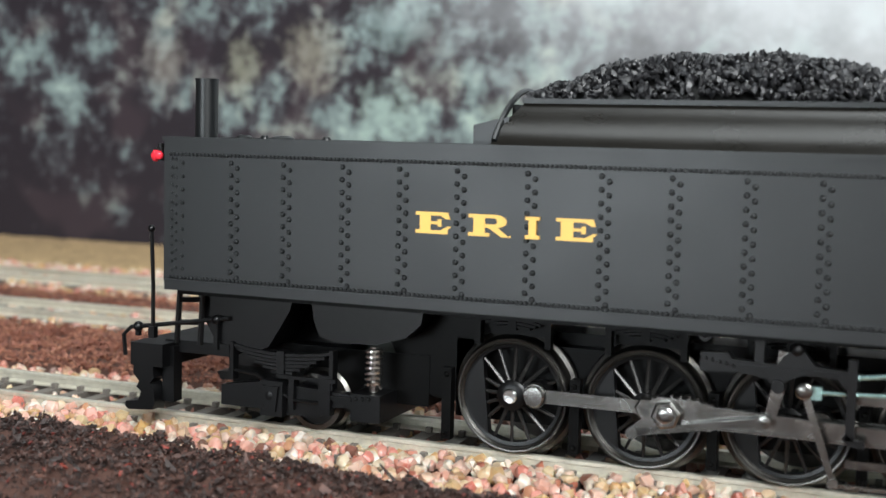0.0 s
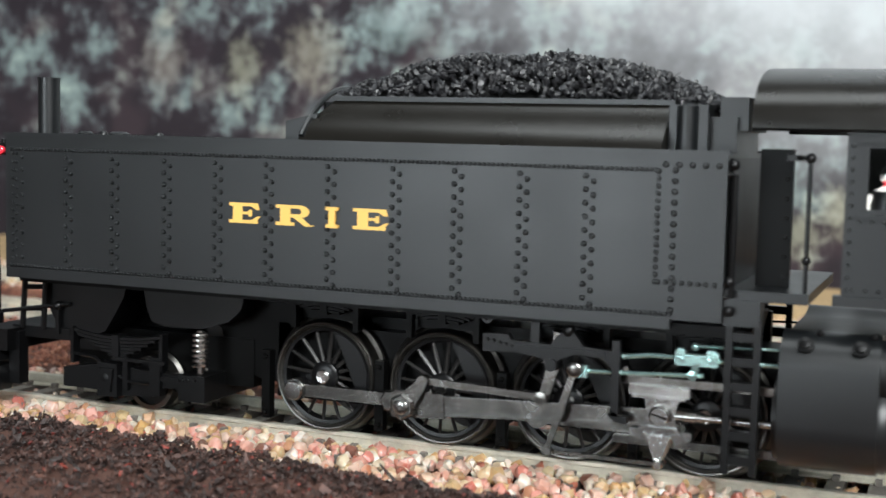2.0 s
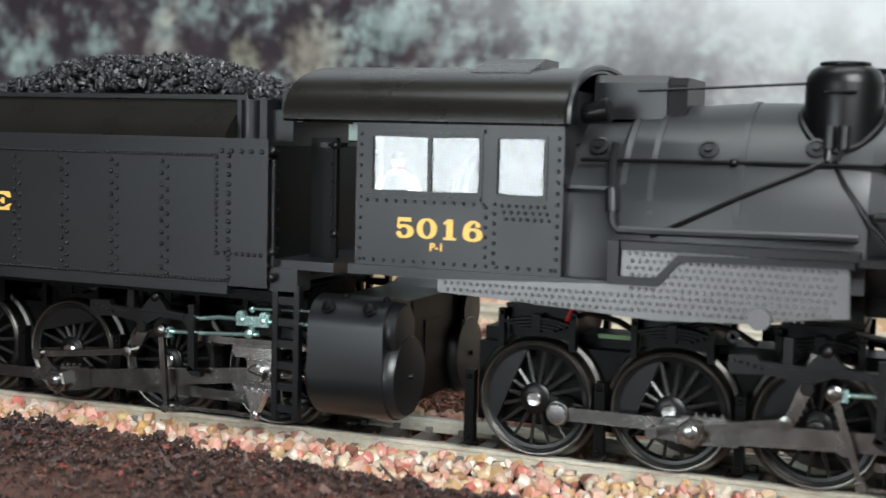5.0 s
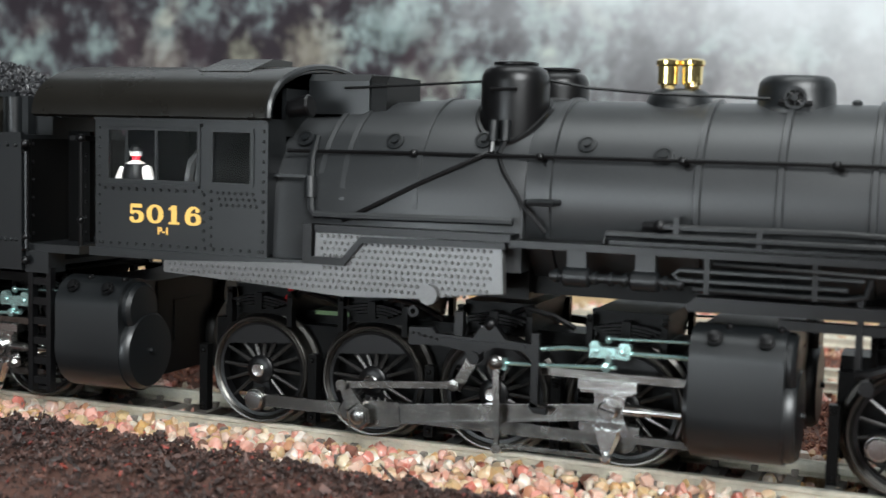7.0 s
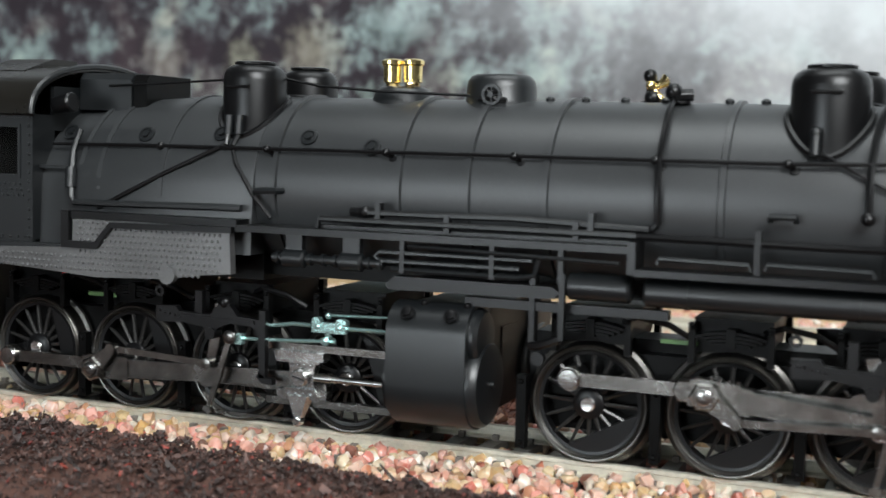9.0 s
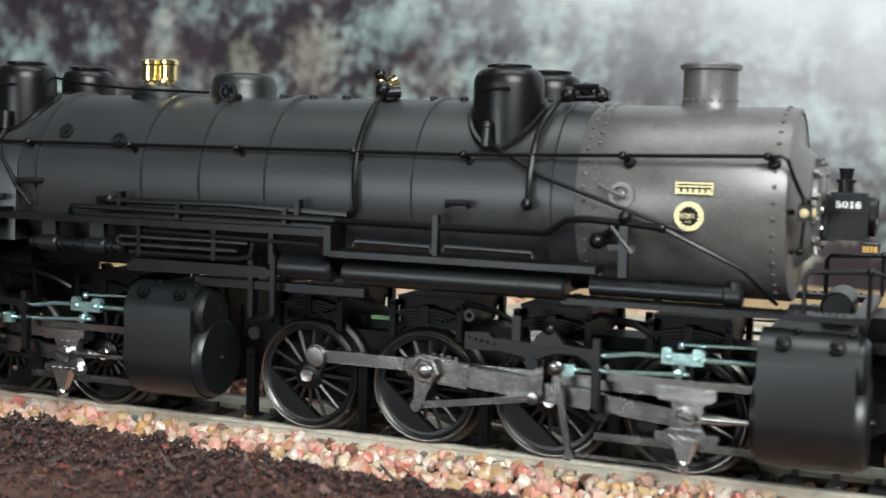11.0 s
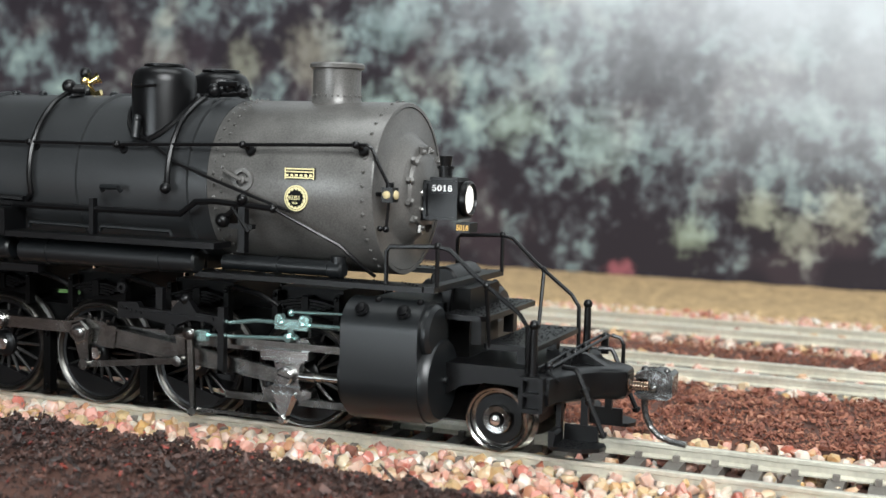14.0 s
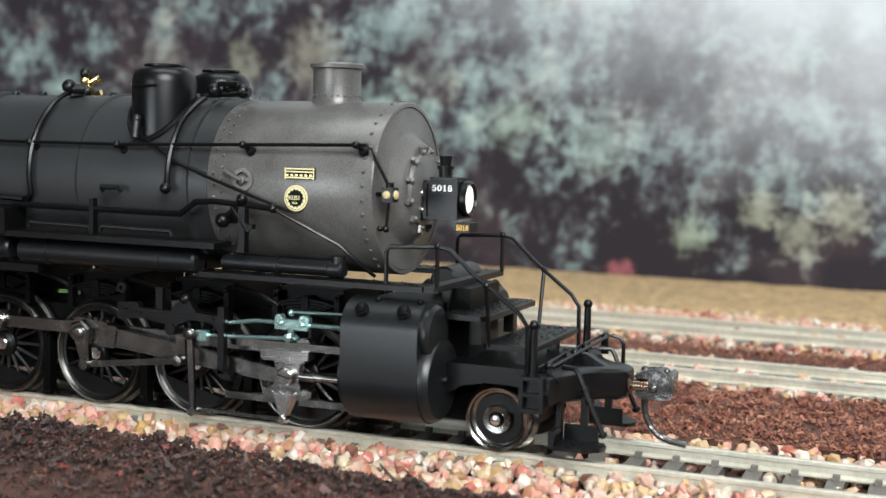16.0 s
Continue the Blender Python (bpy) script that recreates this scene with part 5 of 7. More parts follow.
def build_cab(t):
    y, x0, x1, z0, z1 = 19.4, -199.2, -165.0, 30.0, 53.0
    w1, w2, w3 = (-196.9, -177.9), (-176.0, -167.6), (41.5, 51.0)
    for s in (-1, 1):
        S = lambda a, b: sorted((s * a, s * b))
        g = Geo().plate([x0, w1[0], w1[1], w2[0], w2[1], x1], [z0, w3[0], w3[1], z1], {(1, 1), (3, 1)}, *S(y - 0.8, y))
        side = part("cab_side", g, BLACK, t, "satin black riveted cab side")
        n, Y = (0, s, 0), s * y
        g = Geo()
        rivet_line(g, (x0 + 0.8, Y, z0 + 1), (x0 + 0.8, Y, z1 - 0.6), 1.6, n, 0.3)
        rivet_line(g, (x1 - 0.8, Y, z0 + 1), (x1 - 0.8, Y, z1 - 0.6), 1.6, n, 0.34)
        rivet_line(g, (x0 + 1.5, Y, z0 + 1.0), (x1 - 1.6, Y, z0 + 1.0), 1.7, n, 0.32)
        rivet_line(g, (x0 + 2.0, Y, 40.4), (-177.6, Y, 40.4), 1.6, n, 0.32)
        rivet_line(g, (-177.2, Y, 32.4), (-177.2, Y, 40.0), 1.6, n, 0.34)
        rivet_line(g, (-175.8, Y, 31.6), (-175.8, Y, 40.6), 1.6, n, 0.34)
        for k, z in enumerate((40.4, 39.4, 38.4)):
            rivet_line(g, (-174.6 + 0.35 * k, Y, z), (-167.8 + 0.35 * k, Y, z), 1.15, n, 0.32)
        part("rivets", g, BLACK, side, kind="stuff")
        for (a, b), mullion in ((w1, True), (w2, False)):
            g = Geo()
            g.box(a, b, *S(y - 0.5, y + 0.25), w3[0] - 0.05, w3[0] + 0.6, 0.1).box(a, b, *S(y - 0.5, y + 0.25), w3[1] - 0.55, w3[1] + 0.05, 0.1)
            g.box(a - 0.05, a + 0.6, *S(y - 0.5, y + 0.22), w3[0] + 0.5, w3[1] - 0.5, 0.1).box(b - 0.6, b + 0.05, *S(y - 0.5, y + 0.22), w3[0] + 0.5, w3[1] - 0.5, 0.1)
            if mullion:
                g.box(-187.0, -186.4, *S(y - 0.6, y + 0.1), w3[0] + 0.5, w3[1] - 0.5, 0.1)
            fr = part("window_frame", g, BLACK, side)
            for pa, pb in (((a + 0.6, -187.0), (-186.4, b - 0.6)) if mullion else ((a + 0.6, b - 0.6),)):
                p = part("pane", Geo().box(pa, pb, *S(y - 0.45, y - 0.25), w3[0] + 0.6, w3[1] - 0.55, 0), GLASS, fr, "clear window pane")
                p.visible_shadow = False
        part("window_rail", Geo().box(w1[0] - 0.6, w1[1] + 0.4, *S(y, y + 0.9), 51.2, 51.8, 0.15).box(w1[0] - 0.4, w1[1], *S(y, y + 0.7), 40.9, 41.4, 0.15), BLACK, side)
        part("rain_strip", Geo().box(x0, x1, *S(y, y + 0.5), 52.2, 53.2, 0.15), BLACK, side)
        part("sill_beam", Geo().box(x0 - 1, -157, *S(y - 1.5, y + 0.5), 28.6, 30.1, 0.2), BLACK, t)
    num = Geo()
    serif_number(num, -192.4, 34.7, 3.82, 3.2, -y - 0.10)
    part("number", num, YELLOW, side_of(t, "cab_side"), "yellow painted number")
    part("class_mark", text_geo("P-1", 1.7, (-186.3, -y - 0.10, 32.9), squeeze=1.05, heavy=0.05), YELLOW, side_of(t, "cab_side"), "small yellow class letters")
    # front wall with an arched opening over the firebox, roof, roof hatch
    g = Geo().box(x1 - 0.8, x1, -18.6, -13.5, 30, 52.8, 0.1).box(x1 - 0.8, x1, 13.5, 18.6, 30, 52.8, 0.1).box(x1 - 0.8, x1, -13.6, 13.6, 50, 58, 0.1)
    part("cab_front", g, BLACK, t)
    part("cab_rear", Geo().box(x0, x0 + 0.7, -11, 18.6, 30.6, 58, 0.1), BLACK, t)
    part("cab_floor", Geo().box(x0, x1, -18.6, 18.6, 29.4, 30.6, 0.1), UNDER, t)
    outer = [(20.6 * math.cos(radians(a)) if 0 < a < 180 else (20.6 if a <= 0 else -20.6), 52.9 + 9.3 * math.sin(radians(a)) ** 0.82) for a in range(0, 181, 7)] + [(-20.6, 52.9)]
    inner = [(p * 0.965, 52.5 + (q - 52.9) * 0.95) for p, q in outer]
    g = Geo()
    g.hull([[(x, p, q) for p, q in outer + inner[::-1]] for x in (-212.0, -164.2)])
    roof = part("cab_roof", g, ROOF, t, "dark curved cab roof")
    g = Geo()
    g.tube([(-164.3, p, q) for p, q in outer], 0.55, 6)
    part("roof_lip", g, BLACK, roof)
    g = Geo()
    for x in (-199, -192, -184, -175, -168):
        for a, z in ((-17.9, 57.6), (-13.5, 59.9)):
            g.stud((x, a, z - 0.25), (0, -0.6, 1), 0.35)
            g.stud((x + 1.2, a, z - 0.25), (0, -0.6, 1), 0.35)
    part("roof_rivets", g, ROOF, roof)
    gg = Geo()
    gg.hull([[(x, -11.6, 59.2), (x, -11.6, 61.0), (x, -3.5, 63.5), (x, 3.5, 63.5), (x, 3.5, 61.0), (x, -3.5, 61.0)] for x in (-183.4, -173.4)])
    part("roof_hatch", gg, ROOF, roof, "raised roof hatch")
    # backhead seen through the windows
    part("backhead", Geo().cyl((-181, 0, 43), (-166, 0, 43), 13.5, n=32).box(-186, -168, -9, 9, 30.6, 40, 0.5).box(-198.6, -176, 8, 18.4, 30.6, 52.6, 0.5), UNDER, t)
    part("backhead_pipe", Geo().tube([(-186, -11, 40), (-185, -11, 45), (-182, -9, 49.5), (-178, -6, 51)], 0.9).tube([(-183.5, -12, 40), (-182.6, -12, 46), (-180.5, -10, 50)], 0.6), ASHPAN, t)
    # whistle lamp by the cab front
    part("steam_valve", Geo().cyl((-163.6, -15.2, 54.4), (-159.4, -15.2, 55.2), 1.5, 1.9, n=14, b_edge=0.3), PLASTIC, t)


def side_of(t, name):
    return next(c for c in t.children if c.name.startswith(name))


def build_boiler(t):
    # smokebox, boiler courses, firebox
    sm = part("smokebox", Geo().lathe([(14.75, 0), (14.85, 0.2), (14.85, 31.1), (14.7, 31.35), (14.1, 31.4), (14.05, 30.9), (10, 30.9)], (-17.0, 0, AX), (1, 0, 0), 72), GRAPHITE, t, "grey graphite smokebox with rivets")
    front = Geo().lathe([(14.05, 0), (13.95, 0.25), (10.0, 0.3), (9.4, 0.7), (8.0, 2.5), (7.4, 2.9), (6.4, 3.0), (6.2, 3.6), (5.6, 3.9), (0.4, 4.3)], (14.0, 0, AX), (1, 0, 0), 56)
    fr = part("smokebox_front", front, GRAPHITE, sm, "grey smokebox front with a domed door")
    for i in range(12):
        a = 2 * math.pi * (i + 0.5) / 12
        c = (17.6, 6.7 * math.cos(a), AX + 6.7 * math.sin(a))
        part("door_dog", Geo().cyl((17.2, 5.8 * math.cos(a), AX + 5.8 * math.sin(a)), (17.4, 7.6 * math.cos(a), AX + 7.6 * math.sin(a)), 0.42, n=6).stud((17.8, c[1], c[2]), (1, 0, 0), 0.5, 6), GRAPHITE, fr)
    g = Geo()
    for x in (-15.6, -14.0):
        for d in range(-60, 241, 8):
            g.stud(on_boiler(x, d + (4 if x < -15 else 0), 14.8), (0, -math.cos(radians(d)), math.sin(radians(d))), 0.36)
    for d in range(-60, 241, 9):
        g.stud(on_boiler(12.6, d, 14.8), (0, -math.cos(radians(d)), math.sin(radians(d))), 0.36)
    part("rivets", g, GRAPHITE, sm, kind="stuff")
    b = part("boiler", Geo().lathe([(14.9, -16.9), (15.2, -22), (15.35, -40), (15.5, -120), (15.5, -124)], (0, 0, AX), (1, 0, 0), 72), BOILER, t, "satin black boiler with banded courses")
    for x, r in ((-21.6, 15.35), (-44.8, 15.6), (-71.6, 15.75), (-84.4, 15.8), (-96.2, 15.8), (-118.9, 15.8)):
        part("boiler_band", boiler_band(x, r), BOILER, b)
    # firebox: wagon top sloping down to the cab, with full sides
    rings = []
    for x, r, wd in ((-122.0, 15.55, 15.9), (-124, 15.6, 16.4), (-140, 15.5, 17.0), (-157.4, 14.4, 17.3), (-158, 13.8, 17.0), (-165.6, 13.2, 16.8)):
        top = [(x, -r * math.cos(radians(a)) * (1 + (wd / r - 1) * (1 - math.sin(radians(a)))), AX + r * math.sin(radians(a))) for a in range(0, 181, 9)]
        rings.append([(x, -wd - 0.6, 30.0), (x, -wd - 0.4, 35.5)] + top + [(x, wd + 0.4, 35.5), (x, wd + 0.6, 30.0)])
    g = Geo()
    g.hull(rings)
    fb = part("firebox", g, BOILER, t, "black firebox with washout plugs")
    for x, r in ((-140.2, 15.75), (-153.0, 15.0), (-157.2, 14.75)):
        rings = []
        for dx in (0, 0.9):
            rings.append([(x + dx, -r * math.cos(radians(a)) * (1 + (17.2 / r - 1) * (1 - math.sin(radians(a)))), AX + r * math.sin(radians(a)) ) for a in range(-14, 181, 9)])
        g = Geo()
        g.hull([[p for p in rg] + [(q[0], q[1] * 0.97, AX + (q[2] - AX) * 0.97) for q in rg[::-1]] for rg in rings])
        part("boiler_band", g, BOILER, fb)
    for x, d, r in ((-161.5, 33, 15.2), (-144.8, 31, 15.9), (-129.6, 33, 16.0), (-113.0, 33, 15.5), (-101.0, 27, 15.5)):
        g = Geo().lathe([(0.5, 0), (1.5, 0), (1.5, 0.35), (1.1, 0.4), (1.1, 0.2), (0.6, 0.2), (0.6, 0.7), (0.3, 0.7)], on_boiler(x, d, r), (0, -math.cos(radians(d)), math.sin(radians(d))), 14)
        part("washout_plug", g, BLACK, fb)
    # turret box ahead of the cab
    part("turret_cover", Geo().along([(-7.5, 54), (-7.5, 59.6), (-6.4, 60.8), (6.4, 60.8), (7.5, 59.6), (7.5, 54)], -164, -152.6, 0.3), BLACK, t, "black turret cover before the cab")
    part("turret_end", Geo().along([(-7.0, 54), (-7.0, 59.4), (-6, 60.5), (7.0, 60.5), (7.0, 54)], -152.6, -149.6, 0.3), UNDER, t)
    # domes, stack, whistles
    for name, x, y, r, top, label in (("steam_dome", -126.7, -7.6, 5.5, 62.3, "round-topped black steam dome"), ("steam_dome", -124.2, 7.6, 5.2, 62.2, ""), ("sand_dome", -30.4, -7.8, 5.7, 61.9, "round-topped black sand dome"), ("sand_dome", -28.4, 7.8, 5.4, 61.8, "")):
        dm = part(name, saddle_dome(x, y, r, top, 45.0, 0.0), PLASTIC, t, label)
        part("dome_foot", dome_foot(x, y, r), PLASTIC, dm)
        part("dome_flange", Geo().lathe([(3.6, 0), (3.6, 0.35), (3.0, 0.5)], (x, y, top), (0, 0, 1), 20), PLASTIC, dm)
        if y < 0:
            part("dome_handle", Geo().tube([(x - 2.2, y - r - 0.3, 58.2), (x + 2.2, y - r - 0.3, 58.3)], 0.26), PLASTIC, dm)
    g = Geo().lathe([(7.0, 0), (6.3, 0.7), (5.95, 1.5), (5.8, 3.6), (5.6, 4.6), (5.1, 5.3), (4.4, 5.7), (0.5, 5.9)], (-84.0, 0, 55.4), (0, 0, 1), 28)
    part("boiler_hatch", g, BLACK, t, "low round steam dome")
    vx, vz = -83.4, 57.6
    g = Geo().ring([(1.25, 0), (1.7, 0), (1.7, 0.5), (1.25, 0.5)], (vx, -6.2, vz), (0, -1, 0), 16).cyl((vx, -5, vz), (vx, -7.2, vz), 0.5, n=8).cyl((vx - 2.4, -6.0, vz - 0.6), (vx + 2.4, -6.0, vz - 0.8), 0.4, n=8)
    for k in range(4):
        a = math.pi * k / 4
        g.cyl((vx - 1.5 * math.cos(a), -6.5, vz - 1.5 * math.sin(a)), (vx + 1.5 * math.cos(a), -6.5, vz + 1.5 * math.sin(a)), 0.16, n=6)
    part("turret_valve", g, PLASTIC, t)
    part("valve_base", Geo().lathe([(5.8, -0.4), (5.3, 0.6), (5.0, 1.4), (4.4, 2.3), (3.6, 2.8), (0.4, 2.9)], (-101.9, 0, 56.2), (0, 0, 1), 24), BLACK, t)
    for dx in (-1.9, 1.9):
        part("safety_valve", Geo().lathe([(1.1, -0.4), (1.2, 0.3), (1.6, 0.5), (1.65, 3.2), (1.95, 3.5), (1.95, 4.1), (1.5, 4.4), (0.3, 4.5)], (-101.9 + dx, -0.4, 59.3), (0, 0, 1), 18), BRASS, t, "polished brass safety valve")
    part("brass_nut", Geo().ball((-99.6, -2.6, 59.3), 0.9, 8), BRASS, t)
    part("whistle_bracket", Geo().cyl((-61.2, 10, 52.0), (-61.0, 10, 61.2), 0.9, n=8).ball((-61.2, 9.6, 61.6), 1.2).ball((-60.6, 9.4, 58.0), 1.5).box(-62.4, -60, 9, 11, 55, 57.4, 0.3), PLASTIC, t, "black whistle bracket")
    part("whistle", Geo().lathe([(0.4, 0), (0.6, 0.7), (0.85, 1.7), (1.25, 2.5), (1.0, 2.5)], (-60.4, 9.4, 59.6), (0.7, 0.5, 0.5), 14).ball((-60.9, 9.0, 60.0), 0.9).tube([(-60.4, 9.2, 59), (-58.6, 9.2, 57.4), (-57.2, 9.4, 57.8)], 0.6), BRASS, t, "polished brass whistle")
    part("top_check", Geo().ball((-54.2, -4.2, 58.4), 1.4, 12).cyl((-54.2, -4.2, 57.8), (-51.6, -2.8, 58.0), 1.0, n=10).lathe([(1.6, 0), (1.6, 0.4), (1.0, 0.6)], (-53.2, -3.4, 56.6), (0, 0, 1), 12), PLASTIC, t, "black top check valve")
    g = Geo()
    for x in (-75, -69, -62.5, -56, -46, -40.5):
        g.lathe([(0.75, 0), (0.75, 0.6), (0.35, 0.9)], (x, -1.5, 56.7), (0, -0.1, 1), 8)
    part("stay_bolts", g, BLACK, b)
    stack = Geo().lathe([(6.4, -2.0), (5.2, -0.6), (4.5, 0.4), (4.25, 1.4), (4.2, 6.0), (4.25, 6.4), (4.75, 6.6), (4.8, 7.2), (4.5, 7.5), (3.9, 7.5), (3.8, 2.0)], (0.2, 0, AX + 14.0), (0, 0, 1), 40)
    part("smokestack", stack, GRAPHITE, t, "short grey smokestack with a rolled lip")
    g = Geo()
    for k in range(24):
        a = 2 * math.pi * k / 24
        g.stud((0.2 + 4.25 * math.cos(a), 4.25 * math.sin(a), AX + 15.8), (math.cos(a), math.sin(a), 0), 0.22)
    part("stack_rivets", g, GRAPHITE, t)
    # handrail with stanchions
    posts = [(-162.0, 15.8, 26), (-140.8, 16.6, 22), (-119.8, 16.4, 22), (-97.9, 16.6, 22), (-76.2, 16.6, 22), (-54.2, 16.6, 22), (-35.1, 16.4, 22), (-9.6, 15.9, 24), (11.6, 15.9, 24)]
    rise = lambda x: 47.9 + 0.022 * max(0.0, x + 35)
    hr = [(x, -15.2, rise(x)) for x, _, _ in posts]
    hr[0] = (-163.5, -15.6, 47.7)
    g = Geo().tube(hr + [(13.6, -15.2, rise(13.6)), (14.3, -15.0, 48.5), (15.4, -14.4, 45.6), (17.0, -13.6, 42.2)], 0.32)
    part("hand_rail", g, PLASTIC, t, "thin black boiler hand rail")
    for x, _, _ in posts[1:]:
        g = Geo().cyl((x, -15.2, rise(x)), (x + 1.0, -13.4, rise(x) - 1.1), 0.5, n=8).ball((x, -15.3, rise(x)), 0.7).lathe([(1.0, 0), (0.8, 0.5), (0.3, 0.6)], (x + 0.8, -13.9, rise(x) - 1.0), (0, -1, 0.6), 10)
        part("stanchion", g, PLASTIC, t)
    # upper wire from cab to dome and back
    g = Geo().tube([(-157, -8, 58.4), (-145, -8.4, 58.9), (-131.6, -8.8, 59.6)], 0.22, 5)
    g.tube([(-124, -6, 60.4), (-115, -6, 58.8), (-104, -6.5, 58.0), (-87, -7, 57.4)], 0.25, 5)
    part("pull_wire", g, PLASTIC, t)
    # sand pipes and other piping, laid on the boiler
    def lay(points, r, name="sand_pipe"):
        pts = []
        for (xa, da), (xb, db) in zip(points, points[1:]):
            for k in range(6):
                f = k / 6
                pts.append(on_boiler(xa + (xb - xa) * f, da + (db - da) * f, 15.9 + r))
        pts.append(on_boiler(*points[-1], 15.9 + r))
        part(name, Geo().tube(pts, r), PLASTIC, t)
    g = Geo()
    for dx in (-1.0, 1.0):
        g.cyl((-126.9 + dx, -14.0, 53.4), (-126.9 + dx, -14.3, 50.2), 0.8, n=10).tube([(-126.9 + dx, -14.3, 50.2), (-127.3 + 0.6 * dx, -14.9, 48.4)], 0.45)
    part("sand_trap", g, BLACK, t)
    part("sand_pipe", Geo().tube([(-128.0, -14.4, 48.6), (-130, -15.8, 47.4), (-139, -17.0, 43.2), (-147, -17.8, 39.2), (-152, -18.0, 36.8)], 0.36), PLASTIC, t)
    part("sand_pipe", Geo().tube([(-127.0, -14.6, 48.4), (-125.4, -16.0, 45.4), (-121.6, -16.6, 40.0), (-118.2, -16.6, 36.4)], 0.36), PLASTIC, t)
    part("hand_hold", Geo().tube([(-121.6, -15.6, 40.8), (-121.0, -17.0, 40.9), (-117.0, -17.0, 41.0), (-116.6, -15.6, 41)], 0.55), BLACK, t)
    part("feed_pipe", Geo().tube([(-158.6, -14.4, 50.2), (-158.4, -16.6, 46.5), (-157.8, -17.9, 42), (-157.6, -18.2, 38.6), (-156.8, -18.3, 37.6), (-150, -18.3, 37.6), (-128, -18.2, 37.9), (-123, -18.0, 37.9)], 0.62), BLACK, t)
    part("feed_elbow", Geo().cyl((-158.1, -17.5, 43.6), (-157.8, -18.0, 40.2), 1.0, n=10).box(-166, -158, -17.6, -16.9, 43.4, 43.9, 0.15), BLACK, t)
    lay([(-54.0, 72), (-53.6, 45), (-53.6, 20), (-53.4, 0), (-53.2, -10), (-54.4, -14)], 0.5)
    part("air_pipe", Geo().tube([(-54.4, -16.6, 37.6), (-62, -17.2, 37.9), (-75, -17.6, 38.4), (-92, -17.6, 38.2), (-100, -17.6, 38.2)], 0.55), PLASTIC, t)
    part("check_valve", Geo().ball((-100.4, -17.4, 38.3), 1.0).cyl((-103, -17.2, 38.2), (-98.6, -17.2, 38.2), 0.7, n=8), PLASTIC, t)
    for x in (-97.9, -62.9):
        part("pipe_clip", Geo().box(x - 0.45, x + 0.45, -18.2, -16.6, 37.0, 39.8, 0.2), PLASTIC, t)
    lay([(-31.6, 40), (-31.0, 30), (-22.0, 12), (-12, 0), (0, -14)], 0.3)
    lay([(-22.5, 66), (-23.6, 40), (-23.8, 15), (-23.8, 2), (-23.8, -4)], 0.52, "steam_pipe")
    part("pipe_union", Geo().ball((-23.8, -17.0, 40.6), 1.0), PLASTIC, t)
    part("feed_check", Geo().cyl((-22.5, -5, 57.4), (-14.5, -5, 57.6), 0.8, n=10).ball((-21, -6.2, 57.8), 1.3).ball((-18.4, -5.4, 58.6), 1.2).ball((-16, -4.8, 57.8), 1.3).cyl((-20, -6.4, 59.0), (-16, -6.4, 59.0), 0.5, n=8), PLASTIC, t, "black clustered check valve")
    part("sand_valve", Geo().cyl((-31.6, -14.4, 52.0), (-31.6, -14.9, 49.2), 0.8, n=10).ball((-31.6, -14.3, 52.4), 0.9), BLACK, t)
    part("reach_rod", Geo().tube([(-56, -17.6, 36.6), (-30, -17.4, 36.4), (-20.5, -17.4, 36.4), (-17.4, -17.4, 38.6), (-14.0, -17.0, 38.8), (-3.0, -16.6, 38.0)], 0.55).ball((-3.0, -16.4, 38.0), 0.8), PLASTIC, t)
    part("stay_rod", Geo().tube([(-3.0, -16.4, 38.0), (8.6, -14.8, 32.4), (11.6, -12.5, 29.0), (13.2, -10.5, 27.2)], 0.32), PLASTIC, t)
    part("smokebox_handle", Geo().tube([(-13.0, -15.6, 44.0), (-10.2, -16.0, 42.8), (-9.4, -16.0, 42.5)], 0.34).ring([(1.3, 0), (1.95, 0), (1.95, 0.6), (1.3, 0.6)], (-9.6, -14.7, 42.6), (0, -1, 0), 18).lathe([(0.7, 0), (0.7, 1.1), (0.3, 1.3)], (-9.6, -14.7, 42.6), (0, -1, 0), 10).box(-11.6, -7.7, -15.4, -14.6, 42.3, 42.9, 0.1), GRAPHITE, sm)
    # maker's plates
    part("plate", Geo().box(-1.5, 4.0, -15.2, -14.75, 43.0, 44.9, 0.0), UNDER, sm, "small black plate with gold bars")
    g = Geo()
    for z, h in ((44.62, 0.12), (44.15, 0.1), (43.15, 0.12)):
        g.box(-1.4, 3.9, -15.27, -15.15, z, z + h + 0.1, 0)
    for k in range(6):
        g.box(-1.3 + 0.88 * k, -0.8 + 0.88 * k, -15.27, -15.15, 43.45, 43.85, 0)
    g.box(-1.5, -1.3, -15.27, -15.15, 43, 44.9, 0).box(3.8, 4.0, -15.27, -15.15, 43, 44.9, 0)
    part("plate_bars", g, GOLDPLATE, sm, "gold lines on the plate")
    part("round_plate", Geo().lathe([(2.15, 0), (2.15, 0.35), (0.1, 0.36)], (0.6, -14.8, 39.85), (0, -1, 0), 32), GOLDPLATE, sm, "round gold maker's plate")
    g = Geo().lathe([(1.38, 0.3), (1.38, 0.42), (0.1, 0.43)], (0.6, -14.8, 39.85), (0, -1, 0), 28)
    for k in range(14):
        a = 2 * math.pi * k / 14
        g.lathe([(0.16, 0.3), (0.16, 0.42), (0.05, 0.43)], (0.6 + 1.45 * math.cos(a), -14.8, 39.85 + 1.45 * math.sin(a)), (0, -1, 0), 6)
    g.ring([(1.85, 0.3), (1.92, 0.3), (1.92, 0.4), (1.85, 0.4)], (0.6, -14.8, 39.85), (0, -1, 0), 32)
